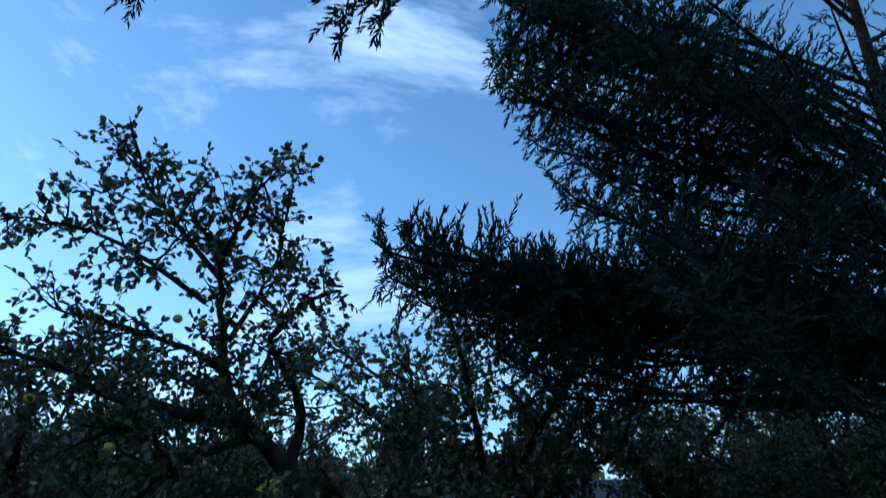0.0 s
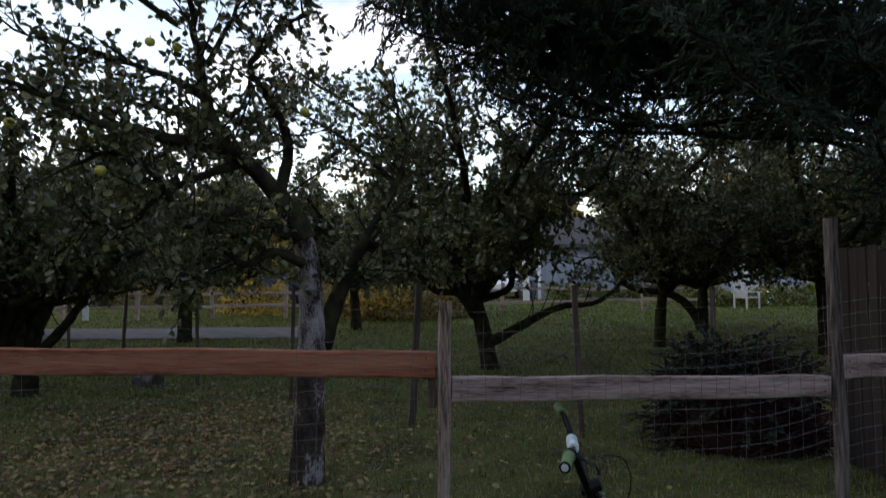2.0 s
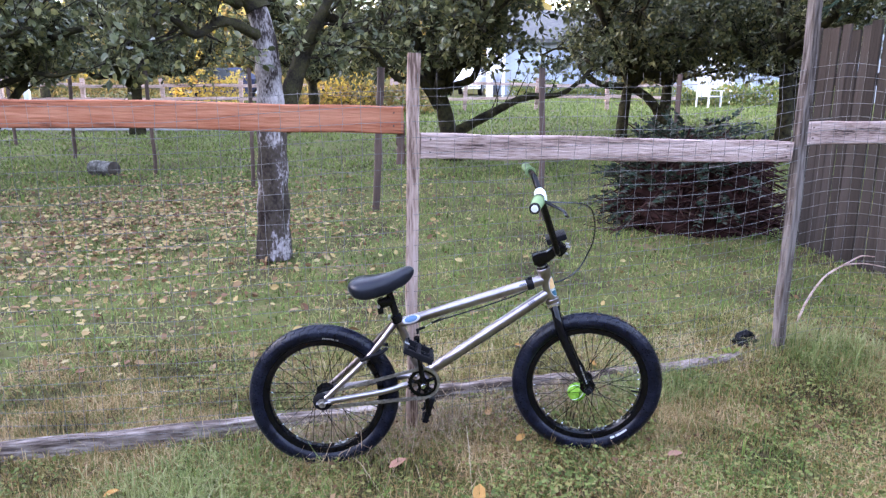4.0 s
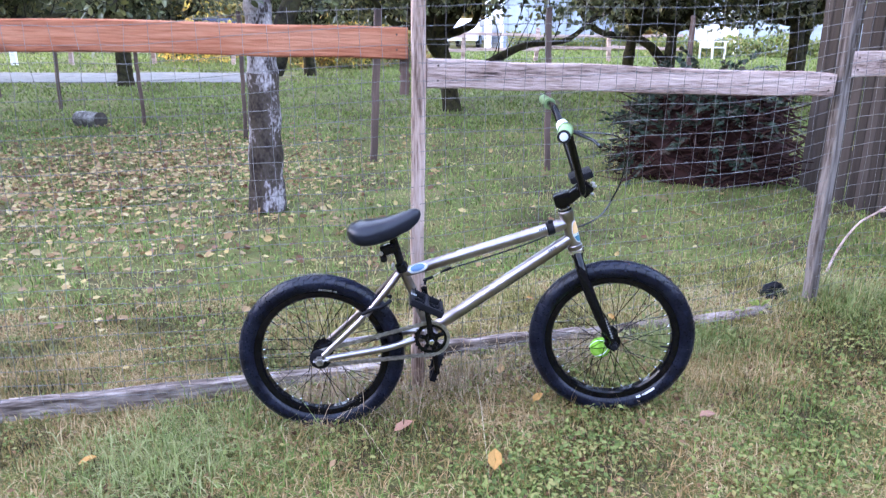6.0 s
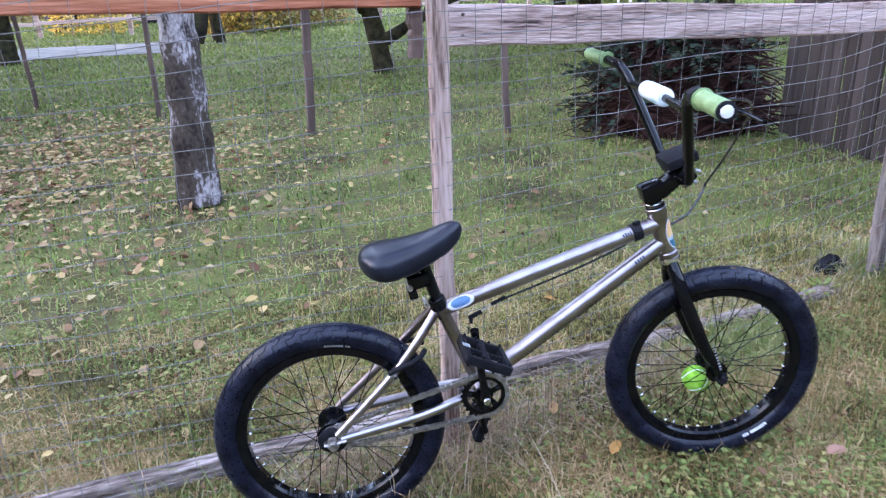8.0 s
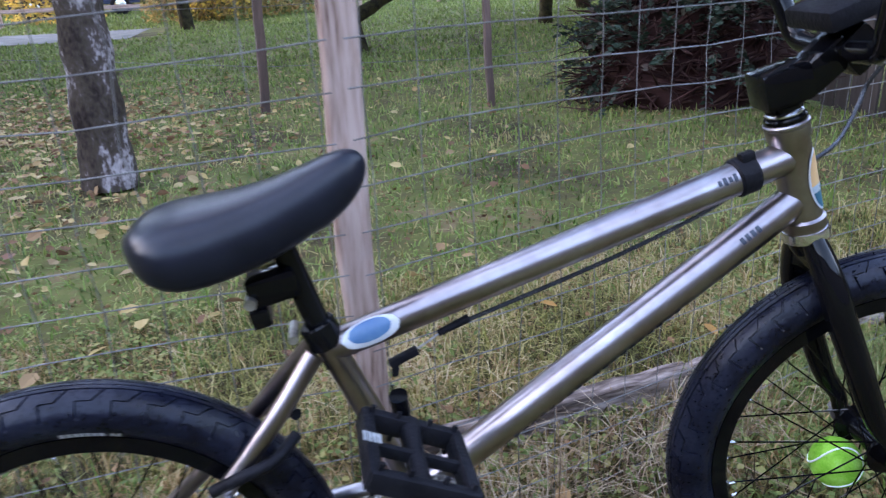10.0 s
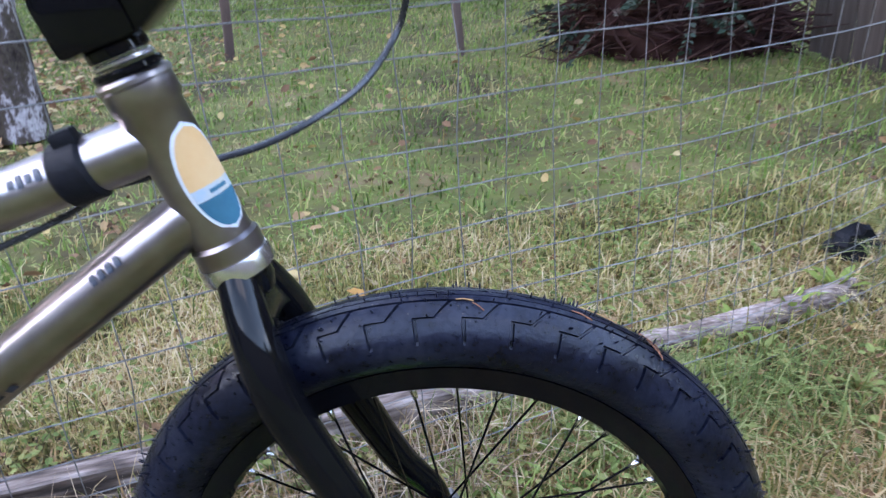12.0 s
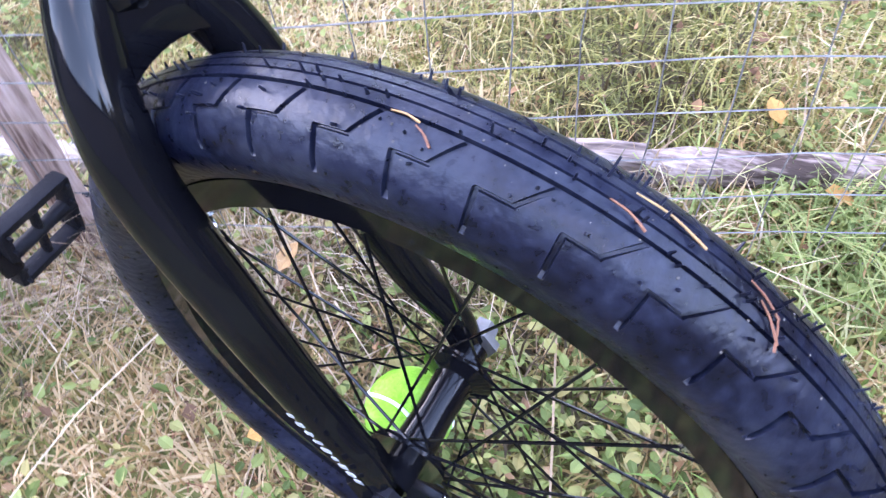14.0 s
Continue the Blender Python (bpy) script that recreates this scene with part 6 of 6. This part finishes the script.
# ---- brush pile ----
def make_brush():
    rnd = np.random.default_rng(81)
    cx, cy = 2.82, 6.4
    z = float(ground_z(cx, cy))
    pile = thing("brush_pile", "dark heap of cut branches and dying boughs", "brush pile", pose(cx, cy, z))
    core = Geo()
    n, k = 10, 22
    verts = []
    for i in range(n):
        t = i / (n - 1)
        for j in range(k):
            a = 2 * math.pi * j / k
            r = math.sqrt(max(0.0, 1 - t**2.2)) * (1 + 0.12 * math.sin(3 * a + i) + rnd.uniform(-0.06, 0.06))
            verts.append((0.66 * r * math.cos(a), 0.55 * r * math.sin(a), 0.8 * t - 0.03))
    core.add(verts, [(i * k + j, i * k + (j + 1) % k, (i + 1) * k + (j + 1) % k, (i + 1) * k + j) for i in range(n - 1) for j in range(k)])
    part("mound", core, M_BRUSH, pile, sharp=60)
    sticks = Geo()
    for i in range(800):
        a, t = rnd.uniform(0, 2 * math.pi), rnd.uniform(0, 0.95)
        r = math.sqrt(1 - t**2.2)
        p = np.array((0.68 * r * math.cos(a), 0.6 * r * math.sin(a), 0.85 * t))
        d = unit((rnd.normal(size=3) * (1, 0.7, 0.35) + (0, 0, -0.1))[None])[0]
        ln = rnd.uniform(0.15, 0.5)
        q = p + d * ln
        q[2] = max(q[2], 0.0)
        sticks.tube([p - d * ln * 0.3, (p + q) / 2 + rnd.normal(0, 0.03, 3), q], [rnd.uniform(0.004, 0.012)] * 2 + [0.002], 5, False)
    tagged(part("brushwood", sticks, M_BRUSH, pile), kind="stuff")
    at, way = [], []
    for i in range(170):
        a, t = (rnd.normal(3.6, 0.7), rnd.uniform(0.2, 1) * 0.98) if i < 90 else (rnd.uniform(0, 2 * math.pi), rnd.beta(4.0, 1.0) * 0.98)
        r = math.sqrt(1 - t**2.2)
        p = np.array((0.72 * r * math.cos(a), 0.64 * r * math.sin(a), 0.92 * t + 0.02))
        d = unit((np.array((math.cos(a), math.sin(a), rnd.uniform(-0.1, 0.6))) + rnd.normal(size=3) * 0.5)[None])[0]
        ln = rnd.uniform(0.15, 0.4)
        for s in np.linspace(0.1, 1, 13):
            q = p + d * ln * s + (0, 0, -0.25 * ln * s * s)
            for sgn in (-1, 1):
                at.append(q)
                side = np.cross(d, (0, 0, 1)) * sgn
                way.append(side + d * 0.7 + rnd.normal(size=3) * 0.25)
    at, way = np.array(at), np.array(way)
    me = leaf_mesh("boughs", at, way, rnd.uniform(0.03, 0.065, len(at)), rnd, CARD_SHAPE, CARD_FACES, 0.5)
    tagged(part("bough_foliage", me, M_BRUSH_LEAF, pile, "grey green wilting boughs", smooth=False), kind="stuff")


make_brush()


# ---- grass ----
def blades(name, x, y, size, lean, width, rnd, material, label, bend=0.35):
    """Bent, tapering blades: five points, three triangles each."""
    n = len(x)
    z = ground_z(x, y) - 0.004
    a = rnd.uniform(0, 2 * np.pi, n)
    d = np.stack([np.cos(a), np.sin(a), np.zeros(n)], -1)
    s = np.stack([-np.sin(a), np.cos(a), np.zeros(n)], -1)
    tilt = np.abs(rnd.normal(0, lean, n))[:, None]
    base = np.stack([x, y, z], -1)
    mid = base + size[:, None] * 0.55 * (d * tilt + np.array((0, 0, 1)) * np.cos(np.minimum(tilt, 1.2)))
    tip = mid + size[:, None] * 0.5 * (d * (tilt + bend) + np.array((0, 0, 1)) * np.cos(np.minimum(tilt * 1.6 + bend, 1.75)))
    w = width[:, None] / 2
    verts = np.stack([base - s * w, base + s * w, mid - s * w * 0.8, mid + s * w * 0.8, tip], 1).reshape(-1, 3)
    o = (np.arange(n) * 5)[:, None, None]
    faces = (np.array([(0, 1, 3), (0, 3, 2), (2, 3, 4)])[None] + o).reshape(-1, 3)
    ob = part(name, quick_mesh(name, verts, faces), material)
    return tagged(ob, label, "grass", kind="stuff")


def patchy(x, y):
    return 0.5 + 0.25 * np.sin(2.1 * x + 1.3 * y) + 0.25 * np.sin(3.7 * x - 2.6 * y + 1.0)


rnd = np.random.default_rng(91)
n = 165000
gx, gy = rnd.uniform(-1.9, 2.6, n), 1.2 + 2.6 * rnd.beta(1.3, 1.2, n)
blades("near_grass", gx, gy, rnd.gamma(5, 0.0056, n), 1.25, rnd.uniform(0.0024, 0.0056, n), rnd, M_GRASS, "short damp grass mixed with dry straw")
n = 32000
gx, gy = rnd.uniform(-1.6, 2.4, n), 2.25 + 1.0 * rnd.beta(1.5, 1.5, n)
keep = np.abs(gy - (2.6 + 0.2 * np.clip(gx, 0, 9))) < 0.5
gx, gy = gx[keep], gy[keep]
blades("fence_line_grass", gx, gy, rnd.gamma(5, 0.0095, len(gx)), 1.2, rnd.uniform(0.0018, 0.004, len(gx)), rnd, M_GRASS, "longer tangled grass along the fence")
n = 4200
cluster = rnd.integers(0, 9, n)
spots = np.array([(-0.75, 2.35), (1.95, 3.2), (-0.62, 2.4), (2.05, 2.95), (1.85, 3.0), (1.9, 3.1), (-0.7, 2.2), (2.2, 3.1), (-0.85, 2.25)])
gx, gy = (spots[cluster] + rnd.normal(0, 0.11, (n, 2))).T
blades("tall_grass", gx, gy, rnd.gamma(6, 0.0135, n), 1.0, rnd.uniform(0.0025, 0.005, n), rnd, M_LUSH_GRASS, "tufts of tall green grass by the posts", 0.7)
n = 1500
gx, gy = rnd.normal(1.12, 0.16, n), rnd.normal(2.86, 0.07, n)
blades("lush_tuft", gx, gy, rnd.gamma(7, 0.012, n), 0.8, rnd.uniform(0.0022, 0.004, n), rnd, M_LUSH_GRASS, "lush tuft of long green grass by the pole", 0.9)
n = 9000
gx, gy = rnd.uniform(-0.4, 2.0, n), 2.98 + 0.85 * rnd.beta(1.2, 1.5, n)
blades("pale_grass", gx, gy, rnd.gamma(6, 0.0095, n), 0.9, rnd.uniform(0.0022, 0.0042, n), rnd, M_PALE_GRASS, "longer pale yellow-green grass behind the fence", 0.8)
n = 68000
gx, gy = rnd.uniform(-1, 1, n), 3.4 + 9.5 * rnd.beta(1.0, 1.9, n)
gx = gx * (1.6 + 0.62 * gy) + 0.05 * gy
blades("orchard_grass", gx, gy, rnd.gamma(5, 0.006, n) * (1 + 0.06 * gy), 0.9, rnd.uniform(0.004, 0.008, n) * (0.5 + 0.16 * gy), rnd, M_GREEN_GRASS, "short green orchard lawn")
n = 13000
gx, gy = rnd.uniform(-1, 1, n), 3.3 + 6 * rnd.beta(1.0, 1.6, n)
gx = gx * (1.6 + 0.62 * gy) + 0.05 * gy
keep = patchy(gx * 0.6, gy * 0.6) > rnd.uniform(0.2, 0.9, n)
gx, gy = gx[keep], gy[keep]
blades("dry_grass", gx, gy, rnd.gamma(5, 0.0085, len(gx)), 0.9, rnd.uniform(0.003, 0.006, len(gx)), rnd, M_GRASS, "dry straw patches in the lawn")
n = 75000
gx, gy = rnd.uniform(-1, 1, n), 9 + 26 * rnd.beta(1.0, 1.7, n)
gx = gx * (1.6 + 0.66 * gy)
keep = ~((gx < -2.5) & (gy > 17.0) & (gy < 20.4))
gx, gy = gx[keep], gy[keep]
blades("far_lawn", gx, gy, (0.02 + 0.0032 * gy) * rnd.uniform(0.6, 1.3, len(gx)), 0.8, (0.006 + 0.0018 * gy) * rnd.uniform(0.6, 1.3, len(gx)), rnd, M_BRIGHT_GRASS, "bright green mown lawn far behind")

n = 26000
gx, gy = rnd.uniform(-1.2, 2.2, n), rnd.uniform(1.5, 2.98, n)
keep = patchy(gx * 2.3 + 1, gy * 2.3) > rnd.uniform(0.25, 0.95, n)
gx, gy = gx[keep], gy[keep]
blades("green_sprigs", gx, gy, rnd.gamma(5, 0.0085, len(gx)), 1.1, rnd.uniform(0.0025, 0.005, len(gx)), rnd, M_GREEN_GRASS, "fresh green blades among the straw")

n = 1500
spots = np.array([(0.05, 2.62), (0.15, 2.6), (-0.22, 2.56), (-0.12, 2.5), (0.3, 2.66), (0.5, 2.72), (0.7, 2.8), (-0.35, 2.55)])
gx, gy = (spots[rnd.integers(0, 8, n)] + rnd.normal(0, (0.09, 0.05), (n, 2))).T
blades("dead_grass", gx, gy, rnd.gamma(7, 0.017, n), 1.0, rnd.uniform(0.0016, 0.0032, n), rnd, M_DEAD_GRASS, "long bleached dead grass under the fence", 0.9)
n = 14000
gx, gy = rnd.uniform(-1.2, 1.8, n), rnd.uniform(1.5, 2.95, n)
keep = patchy(gx * 1.9 + 2, gy * 2.1 + 1) > rnd.uniform(0.3, 0.9, n)
gx, gy = gx[keep], gy[keep]
needles = blades("fallen_needles", gx, gy, rnd.gamma(6, 0.0055, len(gx)), 2.2, rnd.uniform(0.001, 0.0018, len(gx)), rnd, M_BROWN_NEEDLE, "rusty fallen fir needles in the grass")
tagged(needles, category="fallen needles")

# clover and low weeds
n = 46000
gx, gy = rnd.uniform(-1.9, 2.6, n), 1.3 + 2.6 * rnd.beta(1.3, 1.2, n)
keep = patchy(gx * 1.7, gy * 1.7 + 2) > rnd.uniform(0.35, 1.0, n)
gx, gy = gx[keep], gy[keep]
at = np.stack([gx, gy, ground_z(gx, gy) + rnd.uniform(0.012, 0.035, len(gx))], -1)
way = rnd.normal(size=(len(gx), 3)) * (1, 1, 0.25)
near = rnd.uniform((0.15, 1.75), (1.4, 2.98), (6600, 2))
near = near[patchy(near[:, 0] * 2.6 + 1, near[:, 1] * 2.6) > rnd.uniform(0.2, 0.8, 6600)]
at = np.concatenate([at, np.column_stack([near, ground_z(near[:, 0], near[:, 1]) + rnd.uniform(0.012, 0.035, len(near))])])
way = rnd.normal(size=(len(at), 3)) * (1, 1, 0.25)
tagged(part("clover", leaf_mesh("clover", at, way, rnd.uniform(0.01, 0.022, len(at)), rnd, flat=0.35), M_CLOVER), "clover and small weeds in the lawn", "weed", kind="stuff")


def weed(x, y, count, size, seed, material, label, name="weed"):
    """A rosette of long leaves."""
    r = np.random.default_rng(seed)
    z = float(ground_z(x, y))
    plant = thing(name, label, "weed", pose(x, y, z))
    shape = Geo()
    a = np.arange(count) * 2.4 + r.uniform(0, 0.4, count)
    leaf = np.array([(0, 0.02, 0), (0, -0.02, 0), (0.35, 0.13, 0.22), (0.35, -0.13, 0.22), (0.35, 0, 0.18), (0.7, 0.11, 0.3), (0.7, -0.11, 0.3), (0.7, 0, 0.27), (1, 0, 0.24)])
    faces = [(0, 1, 4), (0, 4, 2), (1, 3, 4), (2, 4, 7, 5), (4, 3, 6, 7), (5, 7, 8), (7, 6, 8)]
    me = Geo().add(leaf, faces).mesh("leaf")
    for i in range(count):
        s = size * r.uniform(0.6, 1.1)
        part("leaf", me, material, plant, m=pose(0, 0, 0.005, 0, r.uniform(-45, 5), math.degrees(a[i])) @ Matrix.Scale(s, 4))
    return plant


for i, (x, y, c, s) in enumerate([(1.1, 2.86, 9, 0.06), (1.22, 2.9, 9, 0.055), (1.32, 2.95, 8, 0.05), (1.42, 2.82, 8, 0.05), (-1.35, 2.2, 9, 0.1), (0.55, 1.75, 8, 0.06), (1.05, 1.95, 8, 0.06)]):
    weed(x, y, c, s, 100 + i, M_CLOVER, "broad-leaved weed in the grass")
for i, (x, y, c, s) in enumerate([(1.32, 3.03, 13, 0.075), (1.44, 3.05, 11, 0.07), (1.56, 3.08, 12, 0.08), (1.24, 3.0, 9, 0.06)]):
    weed(x, y, c, s, 140 + i, M_YELLOW_WEED, "bright yellow-green broad-leaved weed by the pole")


# ---- fallen leaves ----
def fallen(name, x, y, size, rnd, label):
    at = np.stack([x, y, ground_z(x, y) + rnd.uniform(0.01, 0.04, len(x))], -1)
    way = rnd.normal(size=(len(x), 3)) * (1, 1, 0.2)
    ob = part(name, leaf_mesh(name, at, way, size, rnd, flat=0.45), M_FALLEN)
    return tagged(ob, label, "fallen leaves", kind="stuff")


rnd = np.random.default_rng(92)
n = 16000
gx, gy = rnd.uniform(-1.9, 2.6, n), 1.3 + 4.5 * rnd.beta(1.2, 1.6, n)
at = np.stack([gx, gy, ground_z(gx, gy) + rnd.uniform(0.004, 0.035, n)], -1)
litter = part("grass_litter", leaf_mesh("grass_litter", at, rnd.normal(size=(n, 3)) * (1, 1, 0.5), rnd.gamma(3, 0.0032, n), rnd, CARD_SHAPE, CARD_FACES, 0.8), M_LITTER)
tagged(litter, "crumbled brown leaf litter among the blades", "leaf litter", kind="stuff")
rnd = np.random.default_rng(93)
n = 6500
gx, gy = rnd.normal(-2.6, 1.3, n), rnd.normal(7.0, 1.6, n)
keep = (gy > 3.2) & (gy < 10.5)
fallen("leaf_litter", gx[keep], gy[keep], rnd.uniform(0.04, 0.09, keep.sum()) * 0.8, rnd, "yellow and brown leaves fallen under the tree")
n = 150
gx, gy = rnd.uniform(-2.2, 3.2, n), rnd.uniform(2.7, 9, n)
fallen("scattered_leaves", gx, gy, rnd.uniform(0.03, 0.06, n), rnd, "scattered pale fallen leaves on the lawn")
n = 8
gx, gy = rnd.uniform(-1.6, 2.2, n), rnd.uniform(1.5, 3.0, n)
fallen("near_leaves", gx, gy, rnd.uniform(0.03, 0.055, n), rnd, "a few small fallen leaves by the bicycle")
LEAF = leaf_mesh("fallen_leaf", np.zeros((1, 3)), np.array([(1.0, 0, 0)]), 1.0, np.random.default_rng(1), flat=0.01)
for x, y, s, turn, tilt, material in ((0.235, 2.06, 0.07, 80, 30, M_TAN_LEAF), (0.42, 2.42, 0.05, 40, 20, M_TAN_LEAF), (1.0, 2.92, 0.06, 200, 35, M_TAN_LEAF), (0.905, 3.06, 0.045, 120, 25, M_TAN_LEAF), (0.34, 2.63, 0.045, 70, 30, M_STRAW), (0.62, 3.36, 0.05, 160, 15, M_TAN_LEAF), (-0.05, 2.3, 0.07, 20, 20, M_RED_LEAF), (0.93, 2.27, 0.06, 10, 5, M_RED_LEAF), (-1.0, 2.25, 0.06, 10, 20, M_TAN_LEAF)):
    me = LEAF.copy()
    ob = part("fallen_leaf", me, material, m=pose(x, y, float(ground_z(x, y)) + 0.03, 0, -tilt, turn) @ Matrix.Scale(s, 4))
    tagged(ob, "single curled autumn leaf on the grass", "leaf")

# dark cloth lump by the tall post
lump = Geo()
verts = []
r = np.random.default_rng(7)
for i in range(7):
    t = i / 6
    for j in range(12):
        a = 2 * math.pi * j / 12
        rr = math.sqrt(max(0, 1 - t * t)) * (1 + r.uniform(-0.34, 0.34))
        verts.append((0.055 * rr * math.cos(a), 0.035 * rr * math.sin(a), 0.055 * t + r.uniform(-0.006, 0.006)))
lump.add(verts, [(i * 12 + j, i * 12 + (j + 1) % 12, (i + 1) * 12 + (j + 1) % 12, (i + 1) * 12 + j) for i in range(6) for j in range(12)])
tagged(part("crumpled_bag", lump, M_BLACK_MATT, m=pose(1.69, 3.21, 0.11, 0, 0, 20) @ Matrix.Scale(1.2, 4), sharp=20), "small dark crumpled bag at the post", "bag")


# apples
def apple(m):
    a = np.linspace(0.02, math.pi - 0.02, 12)
    fruit = part("apple", Geo().lathe([(0.037 * math.sin(t), -0.034 * math.cos(t) * (1 - 0.25 * math.exp(-9 * math.sin(t)))) for t in a], 16).moved(pose(0, 0, 0, 90)), M_APPLE, m=m)
    part("stalk", Geo().tube([(0, 0, 0.022), (0.004, 0, 0.05)], 0.0018, 5), M_TWIG, fruit)
    return tagged(fruit, "ripe yellow apple hanging in the tree", "apple", "apples in the tree")


for x, y, z in ((-2.33, 4.8, 2.52), (-2.05, 5.1, 3.32), (-1.85, 5.1, 3.28), (-2.2, 4.7, 2.3), (-0.95, 5.3, 2.85), (-2.75, 4.6, 2.6)):
    apple(pose(x, y, z))

# needles and crumbs stuck to the front tyre
crumbs = ((82, -21, 0.012, 4), (80, -30, 0.01, 35), (61, 4, 0.03, 6), (64, -12, 0.016, 12), (52, 0, 0.016, 20), (51, -12, 0.016, 35), (50, -16, 0.011, 65))
for i, (deg, off, ln, turn) in enumerate(crumbs):
    a, b = radians(deg), radians(off)
    r = TUBE_R + 0.001
    p = Vector((math.cos(a) * (WHEEL_R + r * math.cos(b)), r * math.sin(b), math.sin(a) * (WHEEL_R + r * math.cos(b))))
    tangent = Vector((-math.sin(a), 0, math.cos(a)))
    across = Vector((-math.cos(a) * math.sin(b), math.cos(b), -math.sin(a) * math.sin(b)))
    d = tangent * math.cos(radians(turn)) + across * math.sin(radians(turn))
    ob = part("fir_needle", Geo().tube(smooth_path([tuple(p - d * ln / 2), tuple(p + across * ln * 0.08), tuple(p + d * ln / 2)], 3), np.linspace(0.0006, 0.0004, 7), 5), M_STRAW if i in (0, 2) else M_BROWN_NEEDLE, front_wheel)
